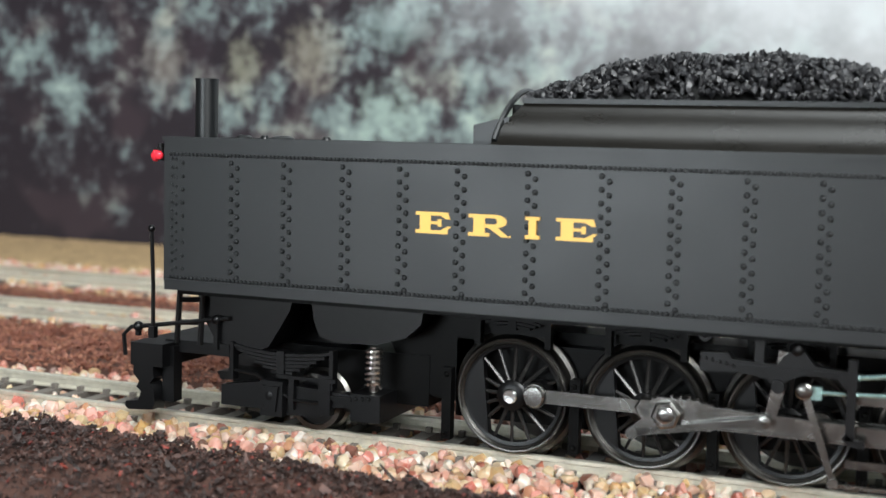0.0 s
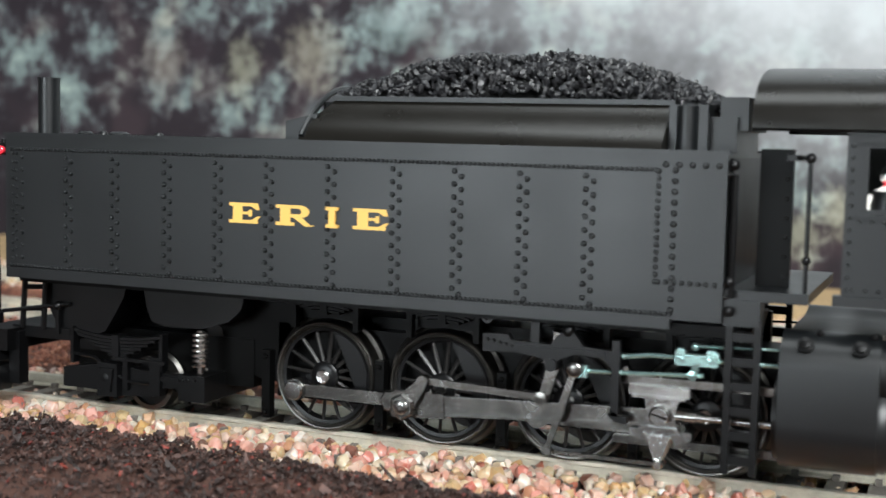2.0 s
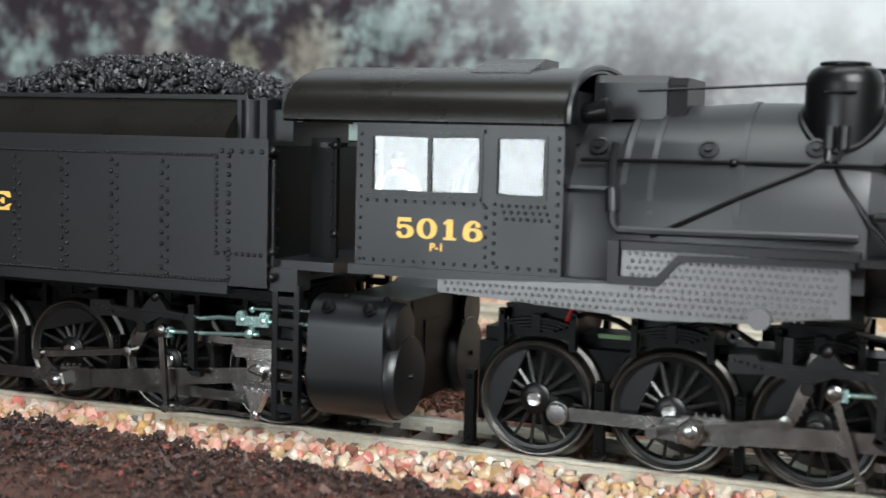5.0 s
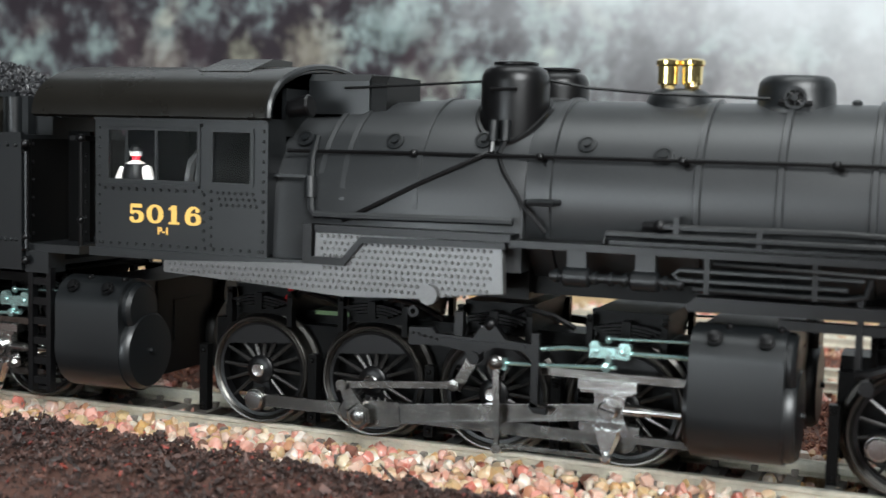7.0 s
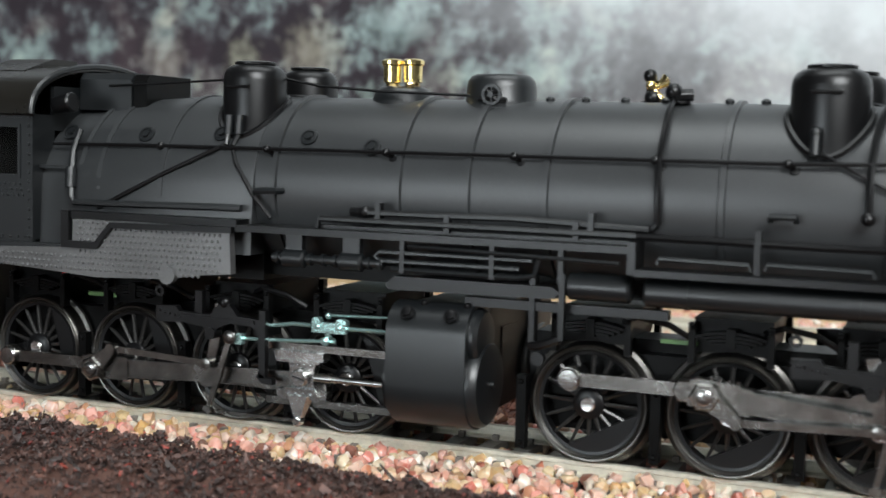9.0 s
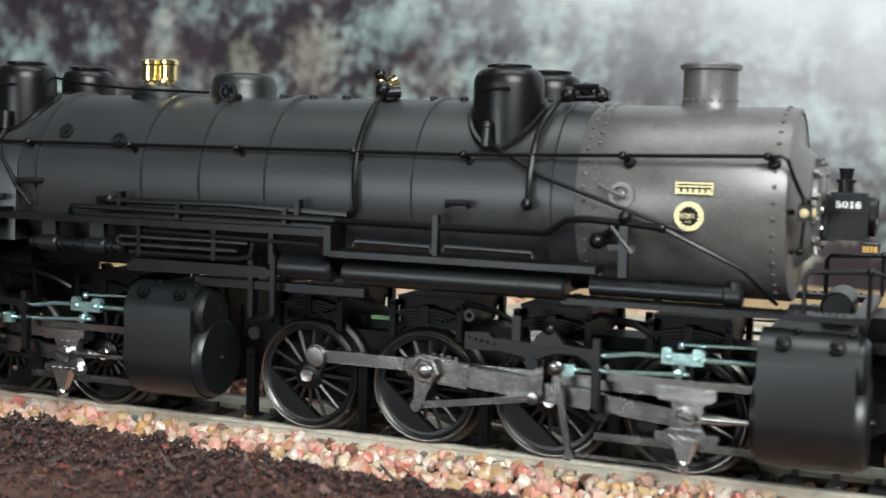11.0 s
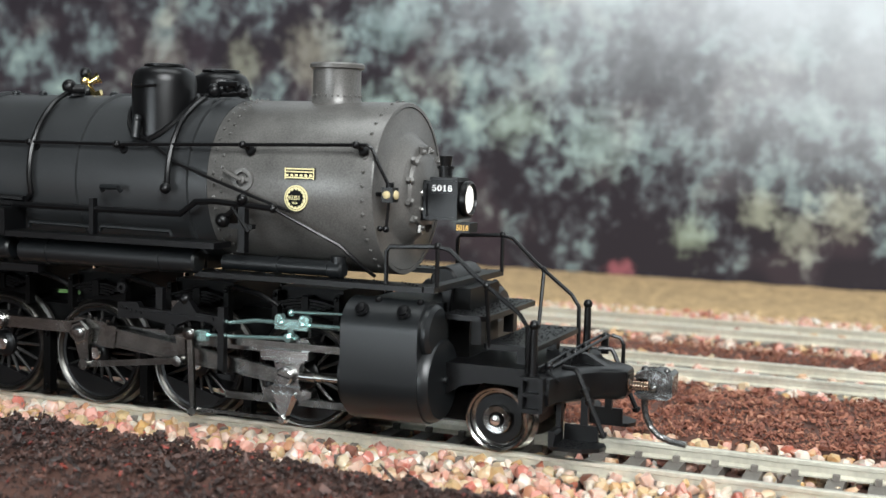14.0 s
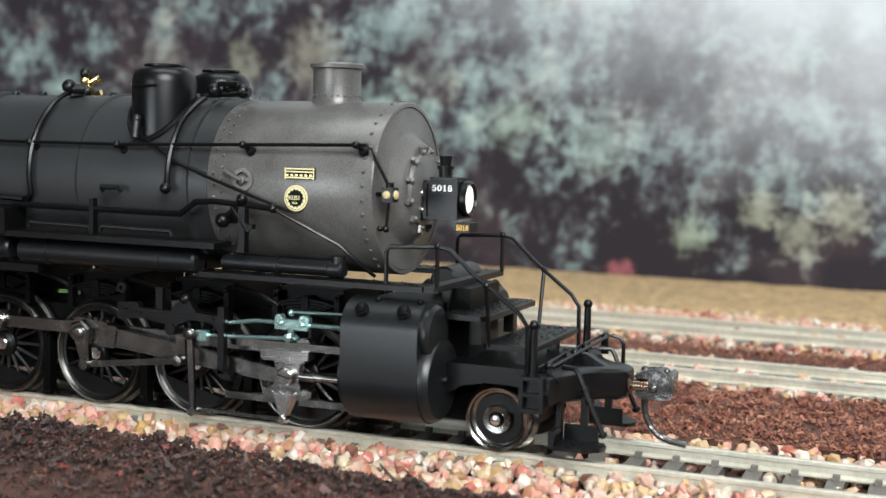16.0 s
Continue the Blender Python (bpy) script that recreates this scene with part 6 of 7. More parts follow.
    part("plate_centre", g, UNDER, sm, "black toothed centre of the plate")
    part("plate_number", text_geo("43351", 1.05, (-0.72, -15.28, 39.55), squeeze=0.85), GOLDPLATE, sm)
    part("plate_letters", text_geo("U.S.A.", 0.5, (-0.02, -15.28, 38.9), squeeze=0.85), GOLDPLATE, sm)
    g = Geo().cyl((-12.6, -16.2, 36.0), (-9.2, -16.8, 38.2), 0.5, n=8).ball((-12.8, -16.2, 35.6), 1.3).box(-9.2, -7.9, -17.2, -15.8, 30.4, 38.6, 0.3).box(-11.0, -6.6, -17.0, -15.8, 34.4, 35.2, 0.2).tube([(-10.6, -16.8, 38.0), (-7.2, -17.0, 34.0)], 0.4).ball((-8.4, -17.2, 39.4), 1.0)
    part("drain_valve", g, PLASTIC, t, "black valve and bracket")
    # running boards, stepped
    part("running_board", Geo().box(-157.2, -122.4, -20.6, -16.4, 34.9, 36.1, 0.2), PLASTIC, t)
    g = Geo().prism([(-157.4, 36.2), (-155.8, 36.2), (-155.8, 31.0), (-150.4, 31.0), (-147.2, 34.6), (-123.0, 34.9), (-123.0, 33.9), (-146.8, 33.6), (-150.0, 29.8), (-157.4, 29.8)], -21.2, -20.2, 0.2)
    part("board_edge", g, PLASTIC, t)
    part("running_board", Geo().box(-122.6, -55.8, -20.4, -14.6, 34.2, 35.3, 0.2), PLASTIC, t, "black running board")
    part("running_board", Geo().tube([(-108.6, -18.0, 35.4), (-108.2, -18.0, 36.9), (-56, -18.0, 36.7)], 0.5).box(-108.6, -55.6, -17.4, -15.6, 35.3, 35.9, 0.2), PLASTIC, t)
    part("board_step", Geo().box(-56.6, -55.4, -20.6, -15, 31.2, 36.0, 0.2), PLASTIC, t)
    part("running_board", Geo().box(-55.6, -11.8, -20.4, -15, 31.0, 32.0, 0.2), PLASTIC, t, "black running board")
    part("running_board", Geo().box(-157, -12, 15.5, 20.4, 33.4, 34.4, 0.2), BLACK, t)
    for a, b in ((-53, -39.4), (-37.4, -22.5)):
        part("side_pipe", Geo().tube([(a, -16.9, 32.6), (a + 0.3, -16.9, 33.5), (b - 0.3, -16.9, 33.3), (b, -16.9, 32.4)], 0.38), BLACK, t)
    part("hand_hold", Geo().tube([(-37.0, -16.6, 39.8), (-37, -17.2, 40.4), (-33.4, -17.2, 40.4), (-33.4, -16.6, 39.8)], 0.5), BLACK, t)
    for x in (-38.4, -65.2, -86.0):
        part("board_bracket", Geo().box(x - 0.45, x + 0.45, -18.2, -17.0, 32.0 if x > -50 else 35.6, 38.4, 0.2), PLASTIC, t)
    # ash pan plate with rows of rivets
    pts = [(-184.4, 26.7), (-184.4, 28.6), (-155.6, 29.8), (-155.4, 34.8), (-123.8, 34.8), (-123.4, 27.0), (-128.4, 26.6), (-136.0, 25.4), (-150.6, 24.8), (-163.0, 25.6)]
    pan = part("ash_pan", Geo().prism(pts, -20.4, -18.8, 0.15), ASHPAN, t, "grey riveted ash pan plate")
    part("ash_pan", Geo().prism(pts, 18.8, 20.4, 0.15), ASHPAN, t)
    g = Geo()
    for j in range(9):
        z = 26.2 + j * 1.02
        x = -183.2 if z < 28.4 else -154.4
        while x < -125.8:
            low = 24.9 + max(0, (-163 - x) * 0.09) + max(0, (x + 136) * 0.12)
            if z > low + 0.5 and not (x < -155.8 and z > 28.4 + (x + 184) * 0.03):
                g.stud((x + (0.5 if j % 2 else 0), -20.4, z), (0, -1, 0), 0.32)
            x += 1.05
    part("rivets", g, ASHPAN, pan, kind="stuff")
    part("clamp", Geo().lathe([(0.6, 0), (1.6, 0), (1.6, 1.2), (0.6, 1.2)], (-135.4, -20.2, 26.2), (0, -1, 0), 12), ASHPAN, pan)
    # lubricators, pipe racks, air tanks under the running board
    g = Geo().cyl((-116.6, -18.4, 30.2), (-96.4, -18.4, 30.2), 0.7, n=10).cyl((-114.6, -18.4, 30.2), (-110.4, -18.4, 30.2), 1.5, n=14, b_edge=0.3).cyl((-104.2, -18.4, 30.2), (-100.0, -18.4, 30.2), 1.5, n=14, b_edge=0.3)
    for x in (-115.6, -109.6, -107.2, -105, -99.0, -97):
        g.cyl((x - 0.3, -18.4, 30.2), (x + 0.3, -18.4, 30.2), 1.05, n=10)
    g.box(-114, -111, -18.8, -17.6, 31.4, 34.4, 0.2).box(-103.6, -100.6, -18.8, -17.6, 31.4, 34.4, 0.2)
    part("lubricator", g, BLACK, t, "black lubricator on its pipe")
    rack = part("pipe_rack", Geo().box(-93.4, -92.6, -19.3, -18.2, 29.0, 34.2, 0.12), PLASTIC, t, "black cooling pipe rack")
    for x in (-78.0, -67.0):
        part("rack_post", Geo().box(x - 0.4, x + 0.4, -19.3, -18.2, 29.0, 34.2, 0.12), PLASTIC, rack)
    part("pipe", Geo().tube([(-73.6, -18.8, 30.8), (-97.0, -18.8, 30.8), (-97.8, -18.8, 31.5), (-97.0, -18.8, 32.2), (-71.5, -18.8, 32.2)], 0.42), BLACK, rack)
    part("pipe", Geo().tube([(-95.0, -18.8, 29.5), (-74.0, -18.8, 29.4), (-71.2, -18.8, 30.0), (-70.6, -18.8, 32.4)], 0.42), BLACK, rack)
    part("pipe", Geo().tube([(-92, -19.2, 33.4), (-58, -19.2, 32.6)], 0.36), BLACK, rack)
    part("equalizer_beam", Geo().prism([(-96.2, 27.0), (-94.6, 28.4), (-68.5, 28.4), (-67.4, 27.6), (-68.0, 26.6), (-95.6, 26.2)], -18.4, -15.4, 0.2), PLASTIC, t)
    part("link_arm", Geo().box(-83, -51, -17.0, -15.0, 24.4, 25.8, 0.2).box(-72.4, -71.5, -17.4, -15.4, 19.0, 30, 0.2).box(-67.2, -66.3, -19.2, -18.2, 20.4, 30.6, 0.2).tube([(-67, -18.6, 20.6), (-70, -18.2, 19.4), (-72, -17.4, 19.0)], 0.7).lathe([(0.3, 0), (1.1, 0), (1.1, 1), (0.3, 1)], (-70.6, -17.2, 17.2), (0, -1, 0), 12), PLASTIC, t)
    part("air_tank", Geo().cyl((-66.4, -16.6, 28.6), (-56.6, -16.6, 28.6), 2.1, n=24, b_edge=0.4), BLACK, t, "small black air tank")
    part("air_tank", Geo().cyl((-54.6, -16.6, 28.4), (-17.0, -16.6, 28.4), 2.15, n=24, b_edge=0.4).cyl((-48.6, -16.6, 28.4), (-48, -16.6, 28.4), 2.3, n=24).cyl((-24.6, -16.6, 28.4), (-24, -16.6, 28.4), 2.3, n=24), BLACK, t, "long black air tank")
    part("exhaust_pipe", Geo().cyl((-14.5, -12.5, 28.2), (8.0, -12.5, 28.2), 1.35, n=18).cyl((-4.4, -12.5, 28.2), (-3.6, -12.5, 28.2), 1.6, n=18).cyl((5.6, -12.5, 28.2), (8.6, -12.5, 28.2), 1.6, n=18, b_edge=0.4).cyl((7.4, -12.5, 28.2), (7.4, -12.5, 30.4), 1.3, n=14), BLACK, t, "black exhaust pipe")
    # under the boiler
    g = Geo().box(-158, -122, -12, 12, 25.4, 30.5, 0.4).box(-122, -20, -9.5, 9.5, 26.2, 29.0, 0.4)
    part("boiler_saddle", g, UNDER, t)
    for k, (xa, yy) in enumerate(((-60, -8), (-38, -8.5), (-16, -9), (-166, -8), (-148, -9), (-126, -8))):
        pts = [(xa, yy, 22.5), (xa + 3, yy - 2.5, 23.8), (xa + 8, yy - 3, 23.0), (xa + 11, yy - 1.5, 21.0)]
        part("flexible_hose", Geo().tube(pts, 0.5), PLASTIC, t)
    for xa in (-162, -54):
        part("board_edge_strip", Geo().box(xa, xa + 9, -7.6, -6.6, 19.6, 20.3, 0), BOARD, t, "green circuit board edge")
    part("red_wire", Geo().tube([(-166.5, -9, 27.0), (-165.6, -9.4, 24.6), (-166.8, -9, 22.0)], 0.45), REDWIRE, t, "short red wire")


def build_front(t):
    # deck, steps, pilot, railings, coupler
    for s in (-1, 1):
        part("front_deck", Geo().box(-18.0, 24.5, *sorted((s * 11.6, s * 16.8)), 25.8, 26.7, 0.2), PLASTIC, t, "black deck over the front cylinders")
        g = Geo()
        for k in range(40):
            g.stud((-17 + 1.03 * k, s * (12.4 + 0.9 * (k % 5)), 26.72), (0, 0, 1), 0.22)
        part("tread_studs", g, PLASTIC, t)
    part("front_deck", Geo().prism([(24.3, 26.8), (26.4, 26.8), (26.4, 25.8), (24.3, 25.8)], -16.4, 16.4, 0.15), PLASTIC, t)
    rng = random.Random(31)
    for a, b, z in ((26.6, 34.2, 21.9), (33.6, 42.2, 17.6)):
        rim = [(a, -12.4), (a + 0.6, -12.9), (b - 1.2, -12.9), (b, -11.6), (b, 11.6), (b - 1.2, 12.9), (a + 0.6, 12.9), (a, 12.4)]
        g = Geo()
        g.hull([[(x, y, z + h) for x, y in rim] for h in (-0.5, 0.35)])
        sb = part("step_board", g, PLASTIC, t, "black step board with a rough tread")
        g = Geo()
        for _ in range(300):
            g.stud((rng.uniform(a + 0.5, b - 0.6), rng.uniform(-12.0, 12.0), z + 0.35), (0, 0, 1), rng.uniform(0.08, 0.15))
        part("tread_studs", g, PLASTIC, sb)
        for y in (-7.5, 8.5):
            part("step_web", Geo().box(b - 4.4, b - 2.6, y - 1.0, y + 1.0, z - 5, z - 0.3, 0.2), PLASTIC, t)
    for y in (-8, 0, 8):
        part("deck_web", Geo().prism([(24.6, 25.8), (26.2, 25.8), (25.8, 22), (24.6, 20)], y - 0.5, y + 0.5), PLASTIC, t)
    part("front_frame", Geo().prism([(25, 14.4), (44, 14.4), (44, 11.6), (41.4, 11.2), (38, 11.6), (34, 11.6), (30, 10.8), (27, 9.0), (25, 8.4)], -12.8, 12.8, 0.3), PLASTIC, t)
    part("splash_plate", Geo().box(25.0, 29.0, -7.0, 7.0, 14, 25.8, 0.3), UNDER, t)
    # the pilot beam tapers from its full width to a rounded nose round the coupler
    plan = [(41.4, -15.6), (45.6, -15.6), (46.2, -12.4), (49.0, -7.0), (51.4, -4.2), (53.6, -3.4), (54.6, -2.2), (54.6, 2.2), (53.6, 3.4), (51.4, 4.2), (49.0, 7.0), (46.2, 12.4), (45.6, 15.6), (41.4, 15.6)]
    mid = lambda k, d: [(x - (d if x > 42 else 0), y * k, 0) for x, y in plan]
    g = Geo()
    g.hull([[(x, y, z) for x, y, _ in mid(k, d)] for z, k, d in ((9.1, 0.94, 0.7), (9.6, 0.99, 0.1), (10.2, 1.0, 0.0), (13.0, 1.0, 0.0), (13.6, 0.99, 0.1), (14.0, 0.93, 0.8))])
    g.prism([(42.0, 14.0), (50.5, 14.0), (47.4, 15.6), (43.4, 16.4)], -0.9, 0.9, 0.2)
    beam = part("pilot_beam", g, PLASTIC, t, "black pilot beam with a rounded nose")
    part("coupler_pocket", Geo().box(54.2, 54.75, -1.7, 1.7, 10.2, 13.2, 0.2), UNDER, beam)
    for s in (-1, 1):
        y0, y1 = sorted((s * 13.6, s * 15.7))
        g = Geo().box(41.2, 45.0, y0, y1, 8.5, 13.9, 0.35)
        for xa, xb, za, zb in ((41.15, 41.8, 8.45, 13.95), (44.4, 45.05, 8.45, 13.95), (41.83, 44.37, 8.4, 9.0), (41.83, 44.37, 10.9, 11.5), (41.83, 44.37, 13.4, 14.0)):
            g.box(xa, xb, *sorted((s * 15.6, s * 17.0)), za, zb, 0.12)
        g.ring([(0.5, 0), (1.15, 0), (1.15, 0.5), (0.7, 0.5)], (45.0, s * 14.6, 11.2), (1, 0, 0), 16)
        part("poling_pocket", g, PLASTIC, beam)
        part("flag_post", Geo().cyl((42.8, s * 15.2, 13.6), (42.8, s * 15.2, 21.4), 0.72, 0.6, n=14).cyl((42.8, s * 15.2, 13.6), (42.8, s * 15.2, 14.3), 1.0, n=14).ball((42.8, s * 15.2, 21.9), 0.85), PLASTIC, t, "black flag post")
        tread = [(45.4, s * 8.4), (45.2, s * 13.4), (46.0, s * 13.9), (50.6, s * 13.9), (53.0, s * 12.0), (53.4, s * 9.6), (52.6, s * 7.8), (46.6, s * 7.8)]
        tread = tread if s < 0 else tread[::-1]
        g = Geo()
        g.hull([[(x, y, z) for x, y in tread] for z in (2.3, 2.9)])
        g.box(45.2, 46.0, *sorted((s * 8.4, s * 10.0)), 2.8, 9.6, 0.2).prism([(45.1, 2.6), (45.9, 2.6), (46.3, 4.6), (45.9, 5.2), (45.1, 5.2)], *sorted((s * 9.8, s * 13.7)), 0.2).box(46.0, 51.6, *sorted((s * 7.4, s * 8.0)), 2.6, 5.4, 0.25).box(48.6, 49.8, *sorted((s * 7.0, s * 7.9)), 5.2, 9.8, 0.2)
        ps = part("pilot_step", g, PLASTIC, t, "black pilot foot step with a rough tread")
        g = Geo()
        for _ in range(120):
            g.stud((rng.uniform(46.2, 50.6), s * rng.uniform(8.4, 13.6), 2.9), (0, 0, 1), rng.uniform(0.07, 0.13))
        part("tread_studs", g, PLASTIC, ps)
        g = Geo().tube([(46.2, s * 10.4, 14.9), (48.4, s * 11.0, 14.9), (48.9, s * 11.0, 14.2), (51.2, s * 11.0, 9.0), (53.4, s * 11.0, 4.4)], 0.42)
        for a in (0.22, 0.4, 0.92):
            x, z = 48.9 + 4.5 * a, 14.2 - 9.8 * a
            g.cyl((x, s * 11.0, z), (x + 0.25, s * 11.0, z - 0.55), 0.72, n=10)
        part("air_hose", g, PLASTIC, t, "black rubber brake hose")
        rail = [(17.6, s * 15.6, 26.6), (17.6, s * 15.6, 32.0), (18.2, s * 15.6, 32.8), (26.4, s * 15.4, 33.2), (28.4, s * 15.2, 32.8), (32.6, s * 14.8, 29.0), (40.0, s * 14.4, 23.4), (41.4, s * 14.3, 21.4), (41.6, s * 14.2, 13.4)]
        part("railing", Geo().tube(rail, 0.38).tube([(26.4, s * 15.4, 33.2), (26.4, s * 15.4, 26.6)], 0.35).tube([(34.6, s * 14.8, 27.4), (34.6, s * 12.6, 17.4)], 0.35).ball((26.4, s * 15.4, 33.3), 0.6).ball((34.6, s * 14.8, 27.5), 0.6), PLASTIC, t, "thin black front hand railing")
    g = Geo().tube([(43.3, -14.0, 15.0), (44.6, 0, 16.0), (45.9, 13.0, 16.8)], 0.26).tube([(45.0, -12.4, 15.1), (46.2, 0, 16.0), (47.2, 14.0, 16.8)], 0.26)
    for y in (-12, -4, -1, 4, 13.5):
        g.ball((45.4 + y * 0.09, y, 15.9 + y * 0.06), 0.7, 10).box(44.8 + y * 0.09, 46.0 + y * 0.09, y - 0.4, y + 0.4, 13.6, 15.8 + y * 0.06, 0.1)
    g.tube([(47.4, 14.4, 16.8), (49.0, 14.6, 16.4), (49.6, 14.7, 15.2), (49.6, 14.7, 11.4)], 0.36)
    g.tube([(44.6, -13.4, 14.8), (45.4, -13.6, 13.8), (46.4, -13.0, 13.0)], 0.28)
    part("uncoupling_bar", g, PLASTIC, t, "thin black uncoupling bar with brackets")
    part("deck_tank", Geo().cyl((20.6, 1.5, 25.8), (20.6, 14.5, 25.8), 2.5, n=22, b_edge=0.4), PLASTIC, t)
    # coupler with its copper spring and wire loop
    g = Geo().cyl((53.4, -0.8, 11.6), (57.0, -0.8, 11.4), 0.5, n=10)
    g.prism([(58.0, 9.6), (61.2, 9.5), (61.9, 10.2), (62.0, 13.6), (61.4, 14.1), (60.8, 13.7), (60.2, 14.2), (59.0, 14.3), (58.0, 13.9)], -2.2, 1.9, 0.4)
    g.prism([(55.4, 12.8), (56.4, 13.9), (58.4, 14.3), (58.6, 12.7)], -2.0, 1.6, 0.3).prism([(55.6, 10.2), (56.6, 9.3), (58.6, 9.4), (58.6, 10.4)], -2.0, 1.6, 0.3).box(55.4, 58.6, 0.2, 1.4, 10.0, 13.2, 0.3)
    g.ball((58.9, -2.1, 11.4), 0.85, 12).ball((57.2, -0.9, 14.0), 0.7, 10).ball((60.6, -0.4, 13.9), 0.6, 10).box(59.6, 61.6, -2.5, -1.9, 10.2, 12.0, 0.25)
    cp = part("coupler", g, CROSS, t, "blackened metal knuckle coupler")
    cp.data.materials[0] = PLASTIC_METAL
    part("coupler_spring", Geo().tube([(54.6 + 3.6 * a / (2 * math.pi * 8), -1.7 + 0.8 * math.cos(a), 11.5 + 0.8 * math.sin(a)) for a in np.linspace(0, 2 * math.pi * 8, 110)], 0.15, 6), COPPER, cp, "fine copper spring")
    part("trip_wire", Geo().tube([(57.2, -0.6, 10.0), (57.2, -0.6, 8.2), (57.5, -0.6, 6.4), (58.4, -0.6, 4.6), (59.8, -0.6, 3.3), (61.6, -0.6, 2.7), (64.2, -0.6, 2.4)], 0.55, 9), PLASTIC_METAL, cp, "bent dark steel wire")
    # pony wheelset
    c = (35.4, 0, 5.4)
    g = Geo()
    for s in (-1, 1):
        g.ring([(3.8, 7.2), (6.1, 7.2), (6.25, 7.6), (5.55, 8.0), (5.4, 10.3), (5.1, 10.5), (4.75, 10.3), (4.6, 9.9), (4.25, 9.8), (3.8, 9.3)], c, (0, s, 0), 48)
        g.ring([(1.3, 9.0), (2.4, 9.0), (2.4, 10.5), (2.2, 10.7), (1.3, 10.6)], c, (0, s, 0), 28)
    w = part("pony_wheelset", g, POLISHED, t, "small polished steel leading wheelset", org=c)
    part("wheel_plate", Geo().cyl((35.4, -9.5, 5.4), (35.4, 9.5, 5.4), 4.0, n=32), PLASTIC, w)
    part("axle_end", Geo().lathe([(0.85, 10.7), (0.85, 11.3), (0.3, 11.5)], c, (0, -1, 0), 14), BRIGHT, w)
    MOVES.append((w, lambda tt: pose((35.4 + 140) * U, 0, 5.4 * U, 0, -math.degrees((TRAVEL[0][1] - left_to_go(tt)) / 5.4), 0)))
    part("pony_truck", Geo().box(22, 40, -6.2, 6.2, 3.6, 8.4, 0.4), UNDER, t)
    # headlight on its bracket, number boards, marker lamp
    g = Geo().box(18.8, 24.8, -3.3, 3.3, 36.8, 43.2, 0.35).box(19.4, 24.4, -2.6, 2.6, 43.0, 43.8, 0.3).cyl((21.2, 0, 43.6), (21.2, 0, 45.2), 1.15, n=14).cyl((21.2, 0, 45.2), (21.2, 0, 45.7), 1.5, n=14).cyl((21.2, 0, 45.7), (21.2, 0, 47.4), 0.9, 1.15, n=14)
    g.box(16.0, 20.0, -2.6, 2.6, 36.4, 37.6, 0.2)
    hl = part("headlight", g, PLASTIC, t, "square black headlight case")
    for xa, xb, za, zb in ((19.34, 24.26, 40.75, 41.2), (19.34, 24.26, 42.7, 43.2), (18.7, 19.3, 36.7, 43.3), (24.3, 24.9, 36.7, 43.3), (19.34, 24.26, 36.7, 37.2)):
        part("case_strip", Geo().box(xa, xb, -3.75, -3.2, za, zb, 0.08), PLASTIC, hl)
    part("headlight_rim", Geo().ring([(2.5, 0), (3.05, 0.1), (3.05, 1.0), (2.7, 1.2), (2.55, 0.9)], (24.8, 0, 40.2), (1, 0, 0), 30), PLASTIC, hl)
    part("headlight_lens", Geo().lathe([(2.6, 0), (2.3, 0.35), (0.2, 0.6)], (25.2, 0, 40.2), (1, 0, 0), 28), LENS, hl, "lit clear headlight lens")
    num = Geo()
    serif_number(num, 20.1, 41.5, 0.95, 1.05, -3.36)
    part("number_board", num, WHITE, hl, "white engine number")
    part("number_sign", Geo().box(24.0, 26.5, -1.9, 1.9, 34.6, 36.2, 0.15), PLASTIC, hl)
    num = Geo()
    serif_number(num, 24.12, 34.95, 0.57, 0.95, -1.98)
    part("sign_number", num, YELLOW, hl, "yellow engine number")
    part("hinge", Geo().ball((18.2, -2.9, 41.0), 0.55).ball((18.2, -2.9, 38.2), 0.55), BRIGHT, hl)
    ml = part("marker_lamp", Geo().box(16.0, 18.0, -14.6, -12.4, 39.8, 42.2, 0.5).cyl((17.0, -13.5, 42.1), (17.0, -13.5, 43.0), 0.7, n=10).cyl((16.8, -13.5, 39.9), (16.5, -13.5, 35.6), 0.26, n=8).ball((16.4, -13.5, 35.4), 0.6).ball((15.2, -13.2, 35.4), 0.5).cyl((15.2, -13.3, 41), (14.2, -12.6, 41), 0.4, n=8), PLASTIC, t, "black marker lamp")
    part("lens", Geo().lathe([(0.7, 0), (0.6, 0.35), (0.2, 0.5)], (16.9, -14.5, 41.0), (-0.1, -1, 0), 12), CLEAR, ml, "clear marker lens")
    part("lens", Geo().lathe([(0.8, 0), (0.7, 0.4), (0.2, 0.6)], (17.9, -13.5, 41.0), (1, -0.1, 0), 12), CLEAR, ml)
    ml = part("marker_lamp", Geo().box(17.4, 19.4, 12.4, 14.6, 39.8, 42.2, 0.5).cyl((18.4, 13.5, 42.1), (18.4, 13.5, 43.2), 0.7, n=10), PLASTIC, t, "black marker lamp")


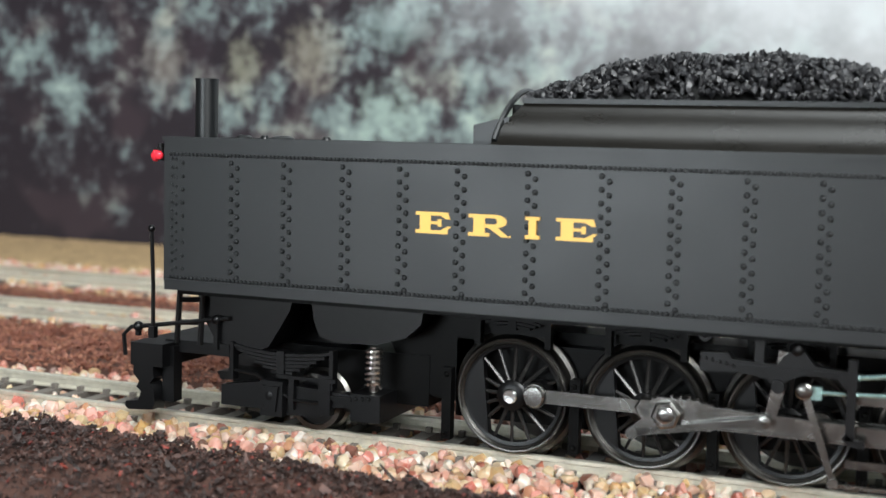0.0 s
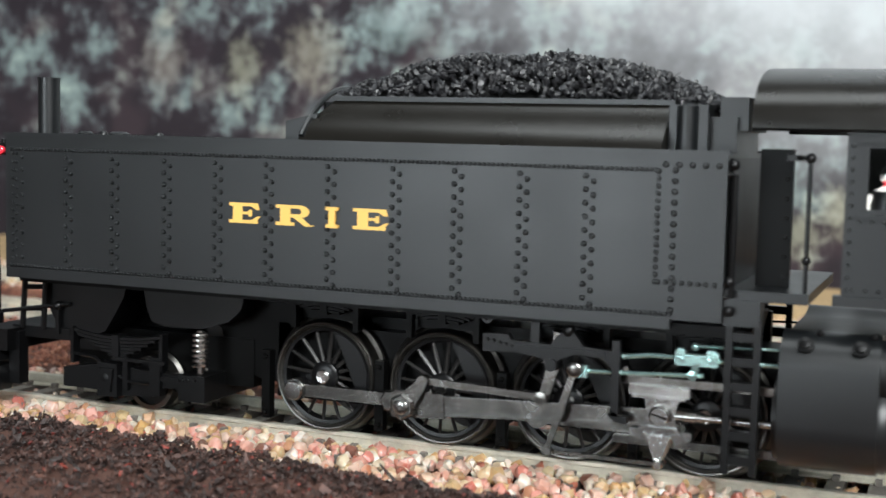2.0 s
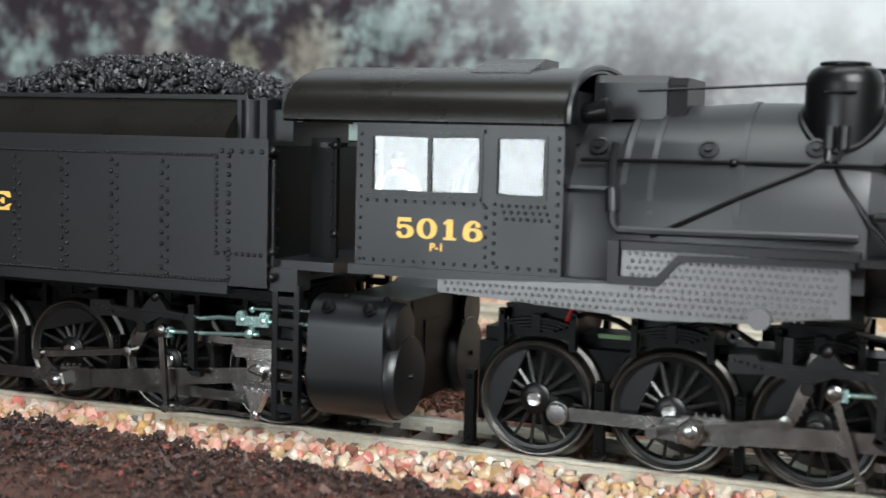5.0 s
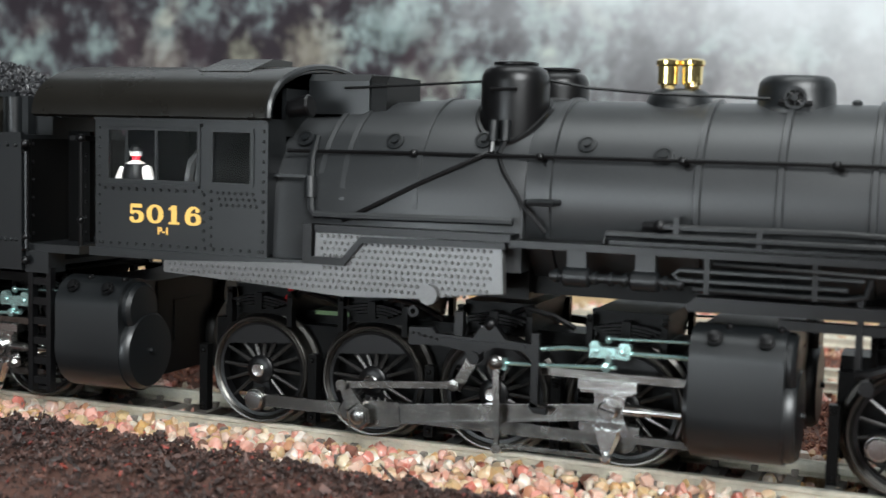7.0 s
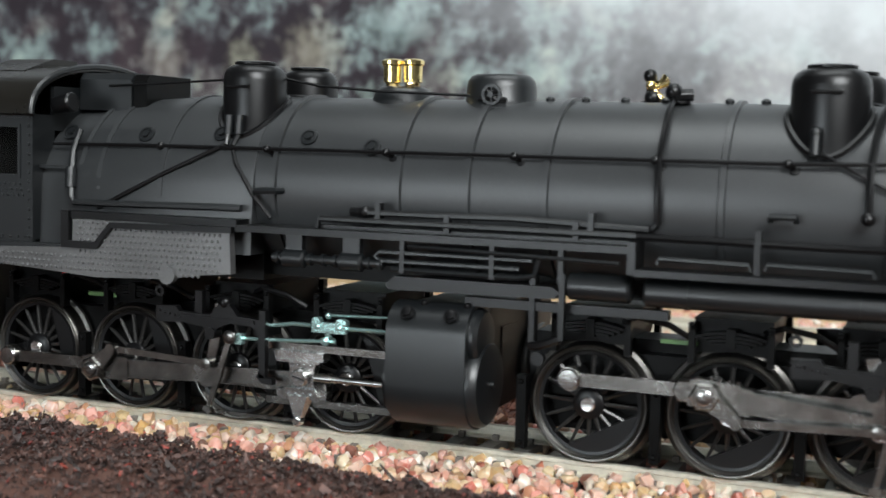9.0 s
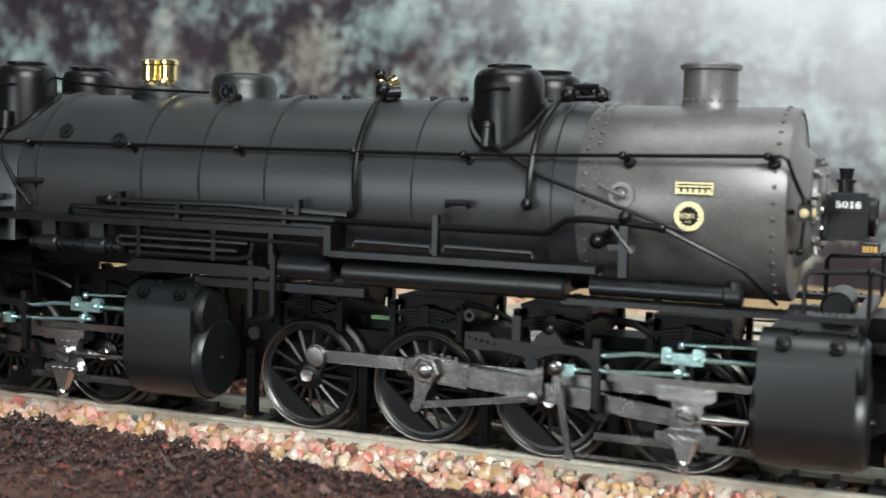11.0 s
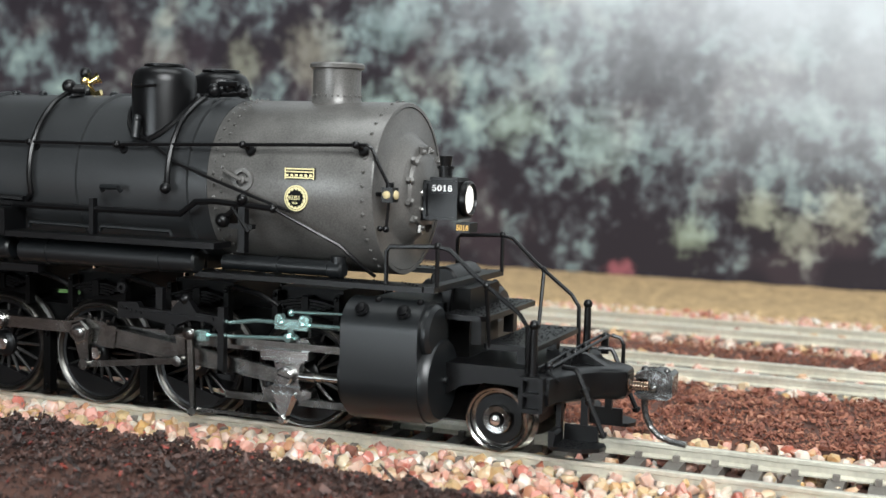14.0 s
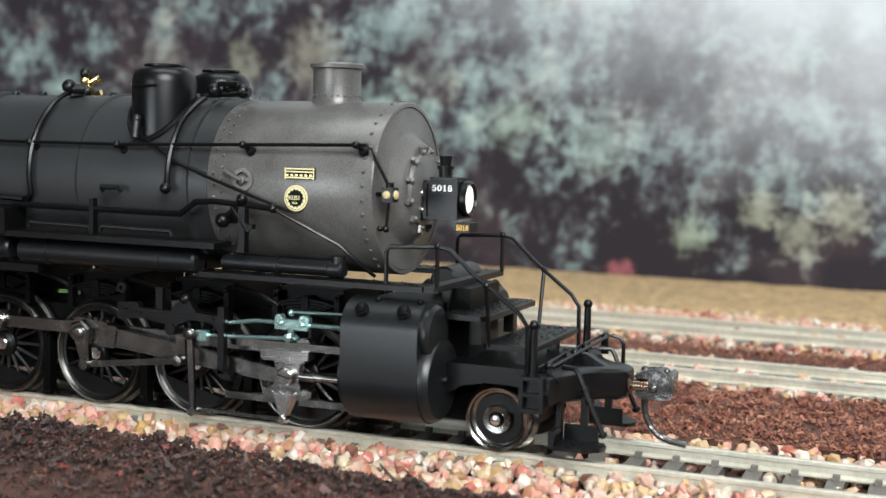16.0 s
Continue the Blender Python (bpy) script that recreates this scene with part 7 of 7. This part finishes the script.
PLASTIC_METAL = surface("blackened_coupler_metal", (0.15, 0.148, 0.145), 0.24, metal=0.9, vary=0.5, fine=420.0, bump=0.0005)


def build_locomotive():
    t = thing("locomotive", (-140, 0, 0), "black triple-engined model steam locomotive with grey smokebox, on the rails", "locomotive")
    build_cab(t)
    build_boiler(t)
    build_front(t)
    running_gear(t, -171.2, 65.2)
    running_gear(t, -64.3, 346.8)
    return t


def build_driver():
    """The seated cab figure, a plain painted shape."""
    x, y, z = -193.9, -15.0, 40.6
    g = Geo()
    g.lathe([(1.4, -11.6), (1.9, -10.5), (2.2, 0), (2.5, 2.0), (1.9, 4.0), (0.8, 4.6), (0.7, 5.0), (1.1, 5.4), (1.15, 6.2), (0.95, 7.0), (0.4, 7.4)], (x, y, z), (0, 0, 1), 14)
    g.tube([(x - 2.2, y, z + 3.2), (x - 3.1, y - 0.6, z + 0.6), (x - 1.6, y - 1.8, z + 0.2)], 1.0)
    g.tube([(x + 2.2, y, z + 3.2), (x + 3.4, y - 1.0, z + 1.4), (x + 4.6, y - 1.8, z + 0.6)], 1.0).lathe([(0.2, 6.3), (1.5, 6.3), (1.45, 6.5), (0.2, 6.6)], (x + 0.35, y - 0.2, z), (0, 0, 1), 14)
    ob = single("cab_figurine", g, SKIN, "small painted toy figure with dark vest at the cab window", "figurine", org=(x, 0, 30.6))
    ob.data.materials.append(PLASTIC)
    ob.data.materials.append(RED)
    for p in ob.data.polygons:
        c = p.center / U
        h, side = c.z + 30.6 - z, math.hypot(c.x, c.y - y)
        if side < 2.35 and (h < 3.2 or h > 6.25):
            p.material_index = 1
        elif side < 2 and 4.5 < h < 5.2:
            p.material_index = 2
    return ob


def motions():
    for ob in (TENDER, COAL_LOAD, LOCO, FIGURE):
        o = ORG[ob.name]
        walk(ob, [(t, pose((o.x + left_to_go(t)) * U, o.y * U, o.z * U)) for t in TIMES])
    for ob, f in MOVES:
        walk(ob, [(t, f(t)) for t in TIMES])


build_setting()
build_ground()
TENDER, COAL_LOAD = build_tender()
LOCO = build_locomotive()
FIGURE = build_driver()
build_bark()
build_tracks()
build_ballast()
motions()
